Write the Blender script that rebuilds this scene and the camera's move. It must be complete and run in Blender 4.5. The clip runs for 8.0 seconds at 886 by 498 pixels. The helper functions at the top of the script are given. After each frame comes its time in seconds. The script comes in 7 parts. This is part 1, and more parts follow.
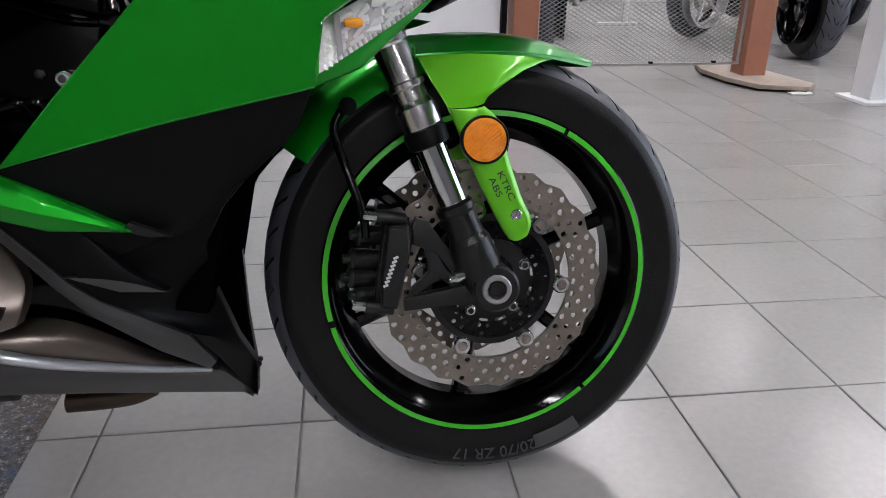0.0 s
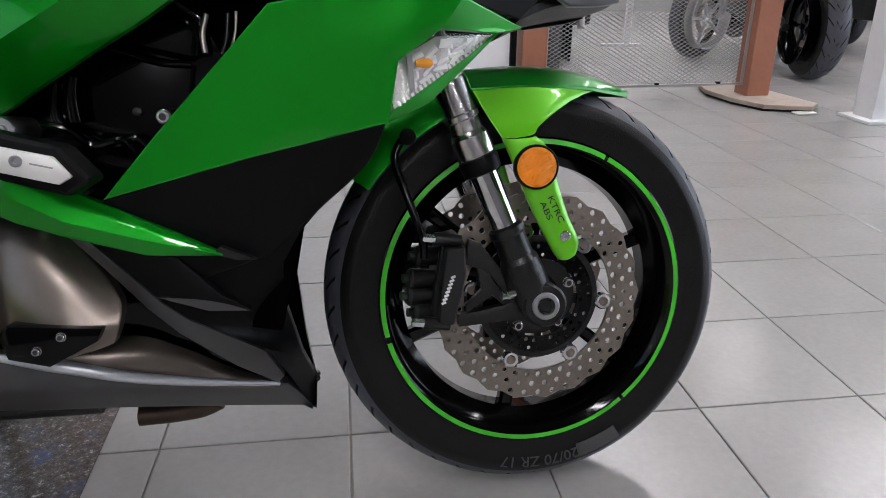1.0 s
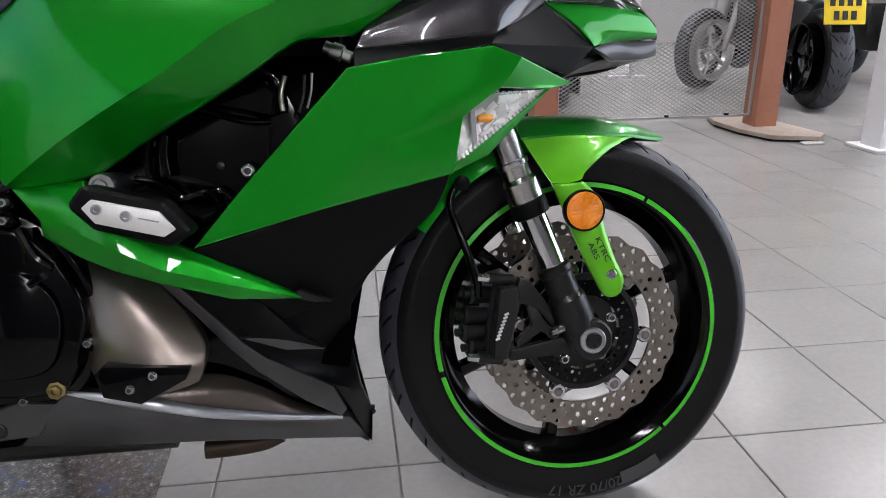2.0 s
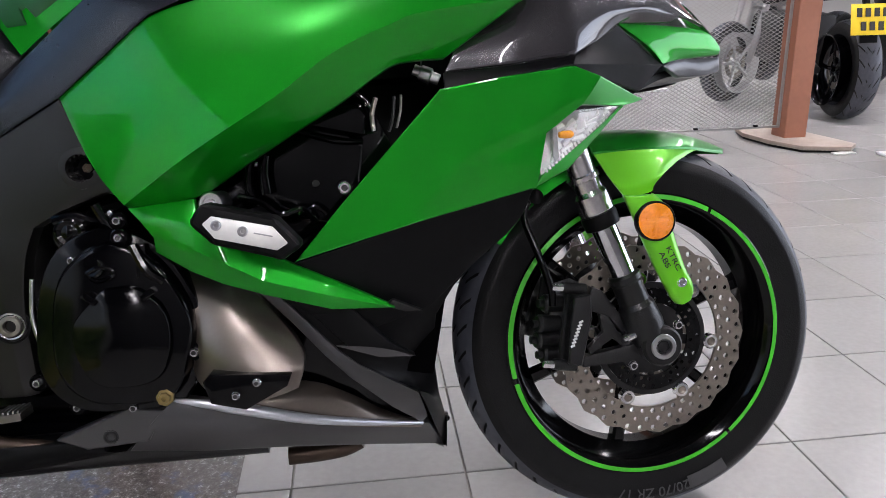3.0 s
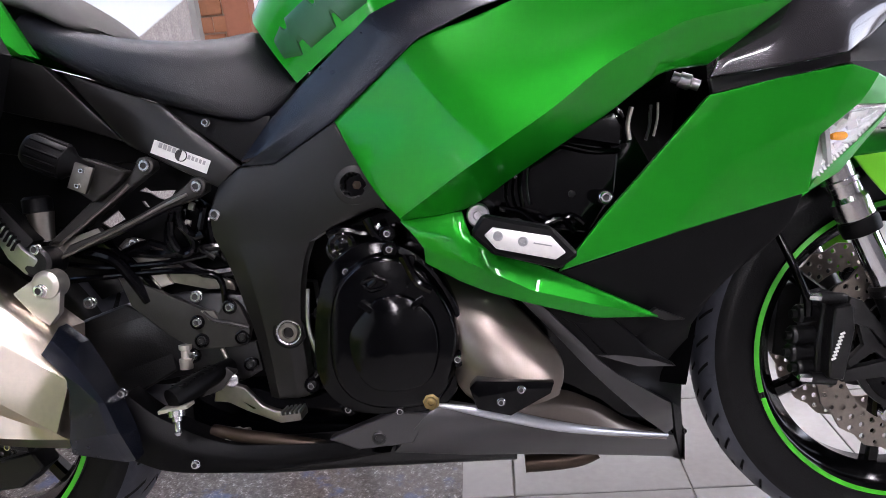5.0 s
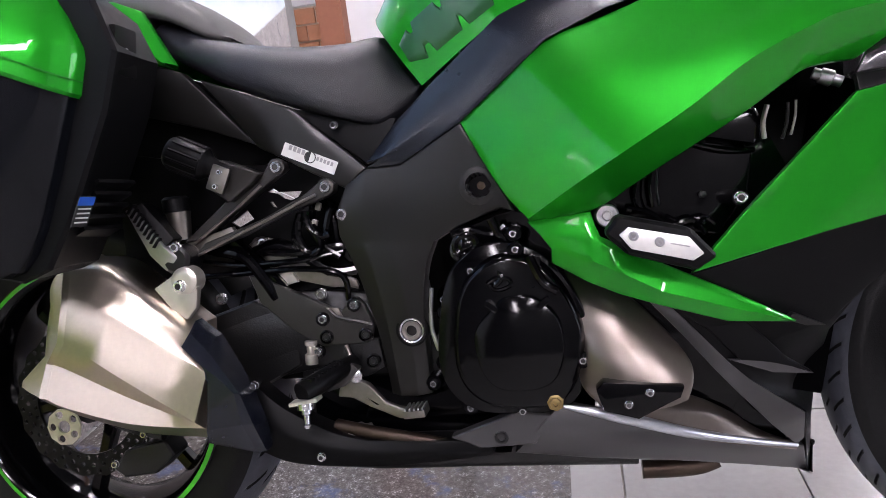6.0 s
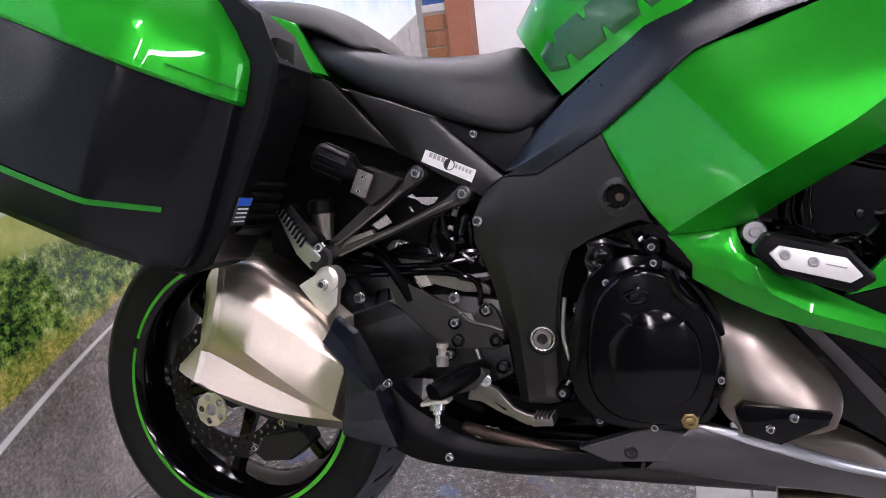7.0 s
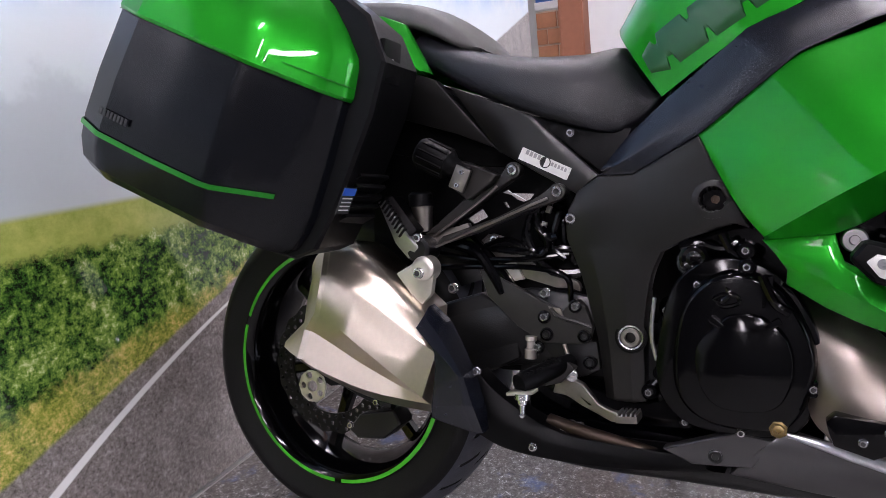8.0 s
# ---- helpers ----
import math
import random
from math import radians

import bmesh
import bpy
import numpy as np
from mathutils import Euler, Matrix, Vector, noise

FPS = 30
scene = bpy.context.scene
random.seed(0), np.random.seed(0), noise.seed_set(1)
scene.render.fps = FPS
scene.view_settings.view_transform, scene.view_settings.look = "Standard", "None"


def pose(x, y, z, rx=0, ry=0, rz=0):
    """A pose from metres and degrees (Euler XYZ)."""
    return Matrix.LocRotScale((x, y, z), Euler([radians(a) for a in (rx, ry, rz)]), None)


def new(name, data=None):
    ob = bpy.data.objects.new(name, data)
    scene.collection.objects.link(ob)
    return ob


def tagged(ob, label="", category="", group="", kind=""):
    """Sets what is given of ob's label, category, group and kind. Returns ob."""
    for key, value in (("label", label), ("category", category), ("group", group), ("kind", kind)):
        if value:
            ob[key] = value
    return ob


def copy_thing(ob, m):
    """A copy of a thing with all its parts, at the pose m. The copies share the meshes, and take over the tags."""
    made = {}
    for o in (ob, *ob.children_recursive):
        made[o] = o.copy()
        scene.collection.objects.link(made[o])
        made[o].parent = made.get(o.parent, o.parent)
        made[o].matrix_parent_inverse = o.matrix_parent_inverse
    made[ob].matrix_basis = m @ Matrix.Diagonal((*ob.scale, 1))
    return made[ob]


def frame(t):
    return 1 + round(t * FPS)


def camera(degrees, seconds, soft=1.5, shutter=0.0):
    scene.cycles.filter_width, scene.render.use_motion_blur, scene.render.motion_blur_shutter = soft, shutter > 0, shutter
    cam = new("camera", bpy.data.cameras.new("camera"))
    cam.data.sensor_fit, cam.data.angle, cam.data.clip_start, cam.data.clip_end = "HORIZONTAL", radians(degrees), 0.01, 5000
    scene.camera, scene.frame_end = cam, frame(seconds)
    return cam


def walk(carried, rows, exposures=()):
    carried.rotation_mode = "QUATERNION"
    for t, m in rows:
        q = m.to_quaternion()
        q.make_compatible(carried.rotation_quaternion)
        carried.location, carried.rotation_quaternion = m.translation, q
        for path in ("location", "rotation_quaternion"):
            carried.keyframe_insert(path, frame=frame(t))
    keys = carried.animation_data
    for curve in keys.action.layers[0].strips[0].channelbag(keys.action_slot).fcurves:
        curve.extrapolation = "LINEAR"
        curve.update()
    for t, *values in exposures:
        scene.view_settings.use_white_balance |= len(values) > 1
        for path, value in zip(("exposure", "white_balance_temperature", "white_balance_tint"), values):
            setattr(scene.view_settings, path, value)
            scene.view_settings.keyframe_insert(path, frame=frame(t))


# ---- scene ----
cam = camera(62.31, 8.0, soft=0.6)
# seconds, eye x y z, yaw, pitch, roll
PATH = [
    (0.0, -0.1924, -0.8652, 0.7392, -8.264, -23.738, -0.594),
    (0.5, -0.2320, -0.8871, 0.7541, -8.366, -23.067, -0.456),
    (1.0, -0.2719, -0.9137, 0.7665, -8.522, -22.285, -0.203),
    (1.5, -0.3069, -0.9345, 0.7880, -8.664, -21.105, 0.238),
    (3.0, -0.4374, -0.9861, 0.8138, -7.496, -18.764, 1.649),
    (3.5, -0.4775, -0.9928, 0.8172, -5.719, -18.382, 2.446),
    (4.0, -0.5191, -0.9893, 0.8203, -3.461, -17.895, 3.473),
    (4.5, -0.5588, -0.9886, 0.8222, -0.444, -17.567, 4.557),
    (6.0, -0.6579, -1.0033, 0.8258, 7.977, -16.200, 6.638),
    (6.5, -0.6808, -1.0091, 0.8296, 12.405, -15.588, 7.042),
    (7.0, -0.6829, -1.0210, 0.8382, 17.145, -14.842, 6.866),
    (7.5, -0.6640, -1.0331, 0.8390, 21.993, -14.204, 6.602),
    (8.0, -0.6525, -1.0491, 0.8409, 25.809, -14.099, 6.511),
]
walk(cam, [(t, pose(x, y, z, 90 + pitch, roll, yaw)) for t, x, y, z, yaw, pitch, roll in PATH],
     [(0.0, -0.38, 6250, 16), (1.5, -0.30, 6250, 16), (3.5, 0.16, 6250, 20), (6.5, 0.42, 6250, 26), (8.0, 0.10, 6250, 26)])
LEAN_SIDE = 12.77

# ---- world and exposure ----
world = bpy.data.worlds.new("world")
scene.world = world
world.use_nodes = True
sky = world.node_tree.nodes.new("ShaderNodeTexSky")
sky.sky_type, sky.sun_disc, sky.sun_elevation, sky.sun_rotation = "NISHITA", False, radians(40), radians(150)
world.node_tree.links.new(sky.outputs[0], world.node_tree.nodes["Background"].inputs[0])
world.node_tree.nodes["Background"].inputs[1].default_value = 0.15
scene.view_settings.exposure = 0.0


# ---- materials ----
def mat(name, color, rough=0.5, metal=0.0, coat=0.0, vary=0.12, grain=60.0, bump=0.0, bump_scale=200.0, emit=0.0, spec=0.5,
        island=0.0, alpha=1.0, trans=0.0, rough_vary=0.1, aniso=0.0, blotch=6.0):
    m = bpy.data.materials.new(name)
    m.use_nodes = True
    nt = m.node_tree
    b = nt.nodes["Principled BSDF"]
    b.inputs["Roughness"].default_value = rough
    b.inputs["Metallic"].default_value = metal
    b.inputs["Coat Weight"].default_value = coat
    b.inputs["Coat Roughness"].default_value = 0.04
    b.inputs["Specular IOR Level"].default_value = spec
    b.inputs["Transmission Weight"].default_value = trans
    b.inputs["Anisotropic"].default_value = aniso
    co = nt.nodes.new("ShaderNodeTexCoord")
    fine = nt.nodes.new("ShaderNodeTexNoise")
    fine.inputs["Scale"].default_value = grain
    fine.inputs["Detail"].default_value = 6
    big = nt.nodes.new("ShaderNodeTexNoise")
    big.inputs["Scale"].default_value = blotch
    big.inputs["Detail"].default_value = 4
    nt.links.new(co.outputs["Object"], fine.inputs["Vector"])
    nt.links.new(co.outputs["Object"], big.inputs["Vector"])
    add = nt.nodes.new("ShaderNodeMath")
    add.operation = "ADD"
    nt.links.new(fine.outputs["Fac"], add.inputs[0])
    nt.links.new(big.outputs["Fac"], add.inputs[1])
    last = add.outputs[0]
    if island:
        info = nt.nodes.new("ShaderNodeObjectInfo")
        mul = nt.nodes.new("ShaderNodeMath")
        mul.operation = "MULTIPLY_ADD"
        mul.inputs[1].default_value = island
        nt.links.new(info.outputs["Random"], mul.inputs[0])
        nt.links.new(last, mul.inputs[2])
        last = mul.outputs[0]
    span = nt.nodes.new("ShaderNodeMapRange")
    span.inputs["From Min"].default_value = 0.55
    span.inputs["From Max"].default_value = 1.45 + island
    nt.links.new(last, span.inputs["Value"])
    mix = nt.nodes.new("ShaderNodeMix")
    mix.data_type = "RGBA"
    mix.inputs["A"].default_value = (*[c * (1 - vary) for c in color], 1)
    mix.inputs["B"].default_value = (*[min(1, c * (1 + vary)) for c in color], 1)
    nt.links.new(span.outputs["Result"], mix.inputs["Factor"])
    nt.links.new(mix.outputs["Result"], b.inputs["Base Color"])
    if rough_vary:
        rr = nt.nodes.new("ShaderNodeMapRange")
        rr.inputs["To Min"].default_value = max(0.02, rough * (1 - rough_vary))
        rr.inputs["To Max"].default_value = min(1, rough * (1 + rough_vary))
        nt.links.new(span.outputs["Result"], rr.inputs["Value"])
        nt.links.new(rr.outputs["Result"], b.inputs["Roughness"])
    if bump:
        bn = nt.nodes.new("ShaderNodeTexNoise")
        bn.inputs["Scale"].default_value = bump_scale
        bn.inputs["Detail"].default_value = 3
        nt.links.new(co.outputs["Object"], bn.inputs["Vector"])
        bp = nt.nodes.new("ShaderNodeBump")
        bp.inputs["Strength"].default_value = bump
        bp.inputs["Distance"].default_value = 0.002
        nt.links.new(bn.outputs["Fac"], bp.inputs["Height"])
        nt.links.new(bp.outputs["Normal"], b.inputs["Normal"])
    if emit:
        b.inputs["Emission Color"].default_value = (*color, 1)
        b.inputs["Emission Strength"].default_value = emit
    return m


GREEN = mat("green_candy_paint", (0.0015, 0.28, 0.009), 0.36, 0.55, 0.6, 0.10, 900, rough_vary=0.1, blotch=2, spec=0.15)
GREEN.node_tree.nodes["Principled BSDF"].inputs["Coat Roughness"].default_value = 0.025
GREEN.node_tree.nodes["Principled BSDF"].inputs["Coat IOR"].default_value = 1.5
LIME = mat("lime_paint", (0.13, 0.56, 0.004), 0.40, 0.35, 0.6, 0.08, 900, blotch=2)
DGREEN = mat("deep_green_paint", (0.003, 0.20, 0.010), 0.34, 0.5, 0.3, 0.04, 200, blotch=2)
TAPE = mat("green_rim_tape", (0.045, 0.50, 0.012), 0.4, 0.0, 0.3, 0.12, 40)
MATTE = mat("matte_black_plastic", (0.0022, 0.0022, 0.0026), 0.42, 0, 0, 0.2, 90, 0.12, 700, spec=0.12)
BLUEBLACK = mat("satin_blue_black_plastic", (0.006, 0.0075, 0.013), 0.26, 0, 0, 0.2, 90, 0.06, 700, spec=0.5)
GLOSS = mat("gloss_black_paint", (0.0008, 0.0008, 0.0012), 0.10, 0, 0.0, 0.2, 60, spec=0.24)
RIMBLACK = mat("rim_black_paint", (0.0010, 0.0010, 0.0012), 0.10, 0, 0.0, 0.2, 60, spec=0.3)
# Black without reflections: the front wheel's shade put into the colour.
DUCT_SHADE = mat("shaded_duct_black", (0.0016, 0.0016, 0.0018), 0.9, 0, 0, 0.2, 90, 0.1, 300, spec=0.0)
CAST = mat("black_cast_metal", (0.004, 0.004, 0.0044), 0.32, 0.0, 0, 0.25, 120, 0.25, 400, spec=0.5)
CHARCOAL = mat("charcoal_frame_paint", (0.0080, 0.0076, 0.0072), 0.33, 0.2, 0, 0.12, 200, 0.08, 900, spec=0.5)
GREYPAINT = mat("dark_grey_metallic_paint", (0.085, 0.083, 0.086), 0.33, 0.7, 0.15, 0.10, 700, blotch=3)
SMOKE = mat("smoky_grey_metallic_paint", (0.04, 0.037, 0.041), 0.26, 0.5, 1.0, 0.06, 300, rough_vary=0.03)
RUBBER = mat("tyre_sidewall_rubber", (0.0050, 0.0050, 0.0055), 0.40, 0, 0, 0.3, 50, 0.3, 420, spec=0.24)
# The pale bluish base carries the tread's sheen in its colour.
TREAD = mat("tread_rubber_with_sheen", (0.065, 0.069, 0.084), 0.42, 0, 0, 0.3, 60, 0.2, 400, spec=0.35)
FORKAL = mat("polished_fork_aluminium", (0.74, 0.72, 0.71), 0.22, 1.0, 0, 0.08, 90)
PILLV = mat("grey_pillion_vinyl", (0.09, 0.088, 0.085), 0.5, 0, 0, 0.12, 60, 0.3, 900)
CLEARW = mat("white_moulded_lamp_plastic", (0.93, 0.93, 0.93), 0.25, 0.0, 0.5, 0.05, 90)
HOUSING = mat("grey_lamp_housing", (0.30, 0.30, 0.30), 0.4)
SEATV = mat("seat_vinyl", (0.0065, 0.007, 0.0095), 0.36, 0, 0, 0.2, 60, 0.35, 900, spec=0.45)
CHROME = mat("chrome", (0.75, 0.75, 0.77), 0.10, 1.0, 0, 0.05, 80)
ALU = mat("satin_aluminium", (0.50, 0.50, 0.51), 0.33, 1.0, 0, 0.12, 120, 0.05, 500)
STEEL = mat("brushed_stainless", (0.62, 0.54, 0.45), 0.33, 1.0, 0, 0.08, 150, 0.02, 900, aniso=0.4)
DISC = mat("ground_disc_steel", (0.26, 0.228, 0.195), 0.42, 0.85, 0, 0.18, 220, 0.05, 900)
BRONZE = mat("bronze_grey_cover_paint", (0.19, 0.163, 0.141), 0.32, 0.9, 0.15, 0.06, 200, blotch=4, rough_vary=0.04)
BOLT = mat("zinc_bolt", (0.72, 0.72, 0.73), 0.25, 1.0, 0, 0.2, 300)
RDISC = mat("dark_rear_disc_steel", (0.014, 0.014, 0.013), 0.45, 0.8, 0, 0.3, 200)
CASEM = mat("satin_black_case_plastic", (0.0030, 0.0036, 0.0052), 0.20, 0, 0, 0.2, 90, 0.04, 700, spec=0.24)
AMBER = mat("amber_reflector", (0.85, 0.25, 0.002), 0.28, 0, 0.4, 0.18, 120, 0.2, 500, spec=0.3)
WHITEP = mat("white_anodised_metal", (0.80, 0.79, 0.76), 0.35, 0.4, 0, 0.06, 200)
PAPER = mat("white_label", (0.75, 0.75, 0.73), 0.4, 0, 0, 0.05, 200)
# Black for printed marks, and for the shade painted into bolt sockets.
INK_SHADE = mat("black_ink_and_socket_shade", (0.02, 0.02, 0.02), 0.5)
GREYTXT = mat("grey_moulded_letters", (0.055, 0.055, 0.057), 0.6)
ARM = mat("dark_grey_cast_arm", (0.024, 0.0225, 0.021), 0.34, 0.3, 0, 0.2, 150, 0.1, 600, spec=0.6)
PEDALM = mat("dull_brown_alloy", (0.26, 0.24, 0.215), 0.36, 1.0, 0, 0.2, 120, 0.08, 500)
HANGM = mat("pale_cream_alloy", (0.72, 0.68, 0.61), 0.34, 0.85, 0, 0.08, 120, 0.05, 500)
BLUELAB = mat("blue_label", (0.02, 0.11, 0.55), 0.4)
RUST = mat("heat_stained_steel", (0.07, 0.05, 0.038), 0.42, 0.85, 0, 0.35, 40)
ORANGE = mat("orange_bulb", (0.95, 0.36, 0.01), 0.25, 0, 0.3)
SILVERP = mat("bright_reflector_plastic", (0.95, 0.95, 0.95), 0.20, 0.5, 0.8, 0.03, 60, 0.7, 160)
SOFTINK = mat("pale_grey_print", (0.33, 0.33, 0.33), 0.5)
NUTM = mat("dull_warm_steel", (0.42, 0.39, 0.35), 0.34, 0.95, 0, 0.15, 150)
GOLD = mat("dull_gold_anodised", (0.26, 0.19, 0.08), 0.4, 0.9, 0, 0.2, 90)
# Pale silver that paints the highlight on the belly pan's edge.
EDGE_HIGHLIGHT = mat("painted_edge_highlight", (0.60, 0.62, 0.66), 0.30, 0.75, 0.2, 0.08, 500)
PADM = mat("dark_green_tank_pad", (0.010, 0.085, 0.022), 0.35, 0.1, 0.4, 0.2, 60)


def clear(name, color=(0.95, 0.97, 0.97), rough=0.03, alpha=0.25):
    m = bpy.data.materials.new(name)
    m.use_nodes = True
    nt = m.node_tree
    out = nt.nodes["Material Output"]
    gl = nt.nodes.new("ShaderNodeBsdfGlossy")
    gl.inputs["Roughness"].default_value = rough
    tr = nt.nodes.new("ShaderNodeBsdfTransparent")
    tr.inputs["Color"].default_value = (*color, 1)
    fr = nt.nodes.new("ShaderNodeFresnel")
    fr.inputs["IOR"].default_value = 1.45
    mx = nt.nodes.new("ShaderNodeMixShader")
    nt.links.new(fr.outputs[0], mx.inputs[0])
    nt.links.new(tr.outputs[0], mx.inputs[1])
    nt.links.new(gl.outputs[0], mx.inputs[2])
    nt.links.new(mx.outputs[0], out.inputs["Surface"])
    return m


LENS = clear("clear_lamp_lens", (1.0, 1.0, 1.0))


# ---- mesh helpers ----
def finish(bm, name, material, sharp=35):
    bmesh.ops.recalc_face_normals(bm, faces=bm.faces)
    me = bpy.data.meshes.new(name)
    bm.to_mesh(me)
    bm.free()
    areas = sorted(p.area for p in me.polygons)
    flat = 5 * areas[len(areas) // 2] if len(areas) < 400 else 1e9
    for p in me.polygons:
        p.use_smooth = p.area < flat
    me.set_sharp_from_angle(angle=radians(sharp))
    for one in (material if isinstance(material, (list, tuple)) else [material]):
        me.materials.append(one)
    return me


def part(name, bm, material, parent, label="", sharp=35, m=None):
    ob = new(name, finish(bm, name, material, sharp))
    ob.parent = parent
    if m is not None:
        ob.matrix_basis = m
    return tagged(ob, label)


def thing(name, label, category, m=None, group="", kind=""):
    ob = new(name)
    ob.empty_display_size = 0.1
    if m is not None:
        ob.matrix_basis = m
    return tagged(ob, label, category, group, kind)


def solid(name, bm, material, label, category="", kind="", group="", sharp=35, m=None):
    ob = new(name, finish(bm, name, material, sharp))
    if m is not None:
        ob.matrix_basis = m
    return tagged(ob, label, category, group, kind)


def spline(pts, n, closed=False):
    """n points a segment of a Catmull-Rom curve through pts."""
    pts = [Vector(p) for p in pts]
    k, out = len(pts), []
    for i in range(k if closed else k - 1):
        a, b, c, d = (pts[(i + j) % k] if closed else pts[min(max(i + j, 0), k - 1)] for j in (-1, 0, 1, 2))
        for s in range(n):
            t = s / n
            out.append(0.5 * (2 * b + (c - a) * t + (2 * a - 5 * b + 4 * c - d) * t * t + (3 * b - a - 3 * c + d) * t ** 3))
    return out if closed else out + [pts[-1]]


def line(pts, n):
    pts = [Vector(p) for p in pts]
    return [a.lerp(b, s / n) for a, b in zip(pts, pts[1:]) for s in range(n)] + [pts[-1]]


def grid(bm, rows, wrap=False, cap=False):
    vs = [[bm.verts.new(p) for p in r] for r in rows]
    for a, b in zip(vs, vs[1:]):
        for i in range(len(a) if wrap else len(a) - 1):
            j = (i + 1) % len(a)
            bm.faces.new((a[i], a[j], b[j], b[i]))
    if cap:
        bm.faces.new(vs[0])
        bm.faces.new(vs[-1])
    return vs


def mirrored(pts, flip):
    return [(x, -y, z) for x, y, z in pts] if flip else pts


def sheet(rails, thick=0.012, n=6, curve=True, across=6, bulge=0.0, inward=(0, 1, 0), flip=False, edge=0.002, more=(), hole=None, straight=False, crease=0.0):
    """A panel lofted over rails of equally many points, with a lip of that thickness turned inwards and softened edges.
    more: rails of further patches that share a border with it. hole: x, z and radius of an opening through it."""
    bm = bmesh.new()
    inw = Vector(inward)
    if flip:
        inw.y = -inw.y
    for one in (rails, *more):
        patch(bm, [mirrored(r, flip) for r in one], n, curve, across, bulge, inw, straight)
    if more:
        bmesh.ops.remove_doubles(bm, verts=bm.verts, dist=0.0004)
    if hole:
        hx, hz, hr = hole
        gone = [f for f in bm.faces if (f.calc_center_median().x - hx) ** 2 + (f.calc_center_median().z - hz) ** 2 < hr * hr]
        bmesh.ops.delete(bm, geom=gone, context="FACES")
    if crease:
        folds = [e for e in bm.edges if len(e.link_faces) == 2 and e.calc_face_angle(0) > 0.2]
        bmesh.ops.bevel(bm, geom=folds, offset=crease, segments=2, affect="EDGES", profile=0.5)
    rim = [e for e in bm.edges if e.is_boundary]
    ring = bmesh.ops.extrude_edge_only(bm, edges=rim)["geom"]
    bmesh.ops.translate(bm, verts=[g for g in ring if isinstance(g, bmesh.types.BMVert)], vec=inw * thick)
    if edge:
        bmesh.ops.bevel(bm, geom=rim, offset=edge, segments=2, affect="EDGES", profile=0.6)
    return bm


def patch(bm, rails, n, curve, across, bulge, inw, straight=False):
    along = [spline(r, n) if curve else line(r, n) for r in rails]
    rows = []
    cols = [spline([a[i] for a in along], across) if len(rails) > 2 and not straight else line([a[i] for a in along], across) for i in range(len(along[0]))]
    for col in cols:
        k = len(col) - 1
        rows.append([p - inw * bulge * 4 * (s / k) * (1 - s / k) for s, p in enumerate(col)])
    grid(bm, rows)


def plate(pts, depth=(0, 0.02, 0), bevel=0.003, segments=2, flip=False):
    """A flat or bent plate: the outline pts pushed along depth."""
    bm = bmesh.new()
    d = Vector(depth)
    pts = mirrored(pts, flip)
    if flip:
        d.y = -d.y
    f = bm.faces.new([bm.verts.new(p) for p in pts])
    g = bmesh.ops.extrude_face_region(bm, geom=[f])["geom"]
    bmesh.ops.translate(bm, verts=[v for v in g if isinstance(v, bmesh.types.BMVert)], vec=d)
    if bevel:
        bmesh.ops.bevel(bm, geom=list(bm.edges), offset=bevel, segments=segments, affect="EDGES", profile=0.7, clamp_overlap=True)
    return bm


def box(bm, c, size, m=None, bevel=0.0):
    tmp = bmesh.ops.create_cube(bm, size=1)["verts"]
    bmesh.ops.scale(bm, verts=tmp, vec=size)
    if bevel:
        es = list({e for v in tmp for e in v.link_edges})
        r = bmesh.ops.bevel(bm, geom=es, offset=bevel, segments=2, affect="EDGES", profile=0.7)
        tmp = list({v for f in r["faces"] for v in f.verts} | {v for v in tmp if v.is_valid})
    if m is not None:
        bmesh.ops.transform(bm, matrix=m, verts=tmp)
    bmesh.ops.translate(bm, verts=tmp, vec=c)
    return bm


def boxed(c, size, m=None, bevel=0.004):
    return box(bmesh.new(), c, size, m, bevel)


def basis(direction):
    d = Vector(direction).normalized()
    a = d.orthogonal().normalized()
    return d, a, d.cross(a)


def tube(pts, radius, seg=12, bm=None, smooth=4, cap=True):
    """A round bar along a curve; radius is one number or one for each point."""
    bm = bm or bmesh.new()
    rad = list(radius) if isinstance(radius, (list, tuple)) else [radius] * len(pts)
    path = spline([(*p,) for p in pts], smooth) if smooth > 1 else [Vector(p) for p in pts]
    k = max(1, smooth)
    rads = [rad[min(i // k, len(rad) - 2)] * (1 - (i % k) / k) + rad[min(i // k + 1, len(rad) - 1)] * (i % k) / k for i in range(len(path))]
    rads[-1] = rad[-1]
    ref, rows = None, []
    for i, p in enumerate(path):
        d = (path[min(i + 1, len(path) - 1)] - path[max(i - 1, 0)]).normalized()
        ref = d.orthogonal().normalized() if ref is None else (ref - d * ref.dot(d)).normalized()
        o = d.cross(ref)
        rows.append([p + (ref * math.cos(a) + o * math.sin(a)) * rads[i] for a in (2 * math.pi * s / seg for s in range(seg))])
    grid(bm, rows, wrap=True, cap=cap)
    return bm


def turned(profile, a, b, seg=32, bm=None, cap=True):
    """A turned piece on the axis from a towards b: profile rows are (distance along, radius)."""
    bm = bm or bmesh.new()
    a = Vector(a)
    d, u, w = basis(Vector(b) - a)
    rows = [[a + d * s + (u * math.cos(t) + w * math.sin(t)) * max(r, 1e-5) for t in (2 * math.pi * k / seg for k in range(seg))] for s, r in profile]
    grid(bm, rows, wrap=True, cap=cap)
    return bm


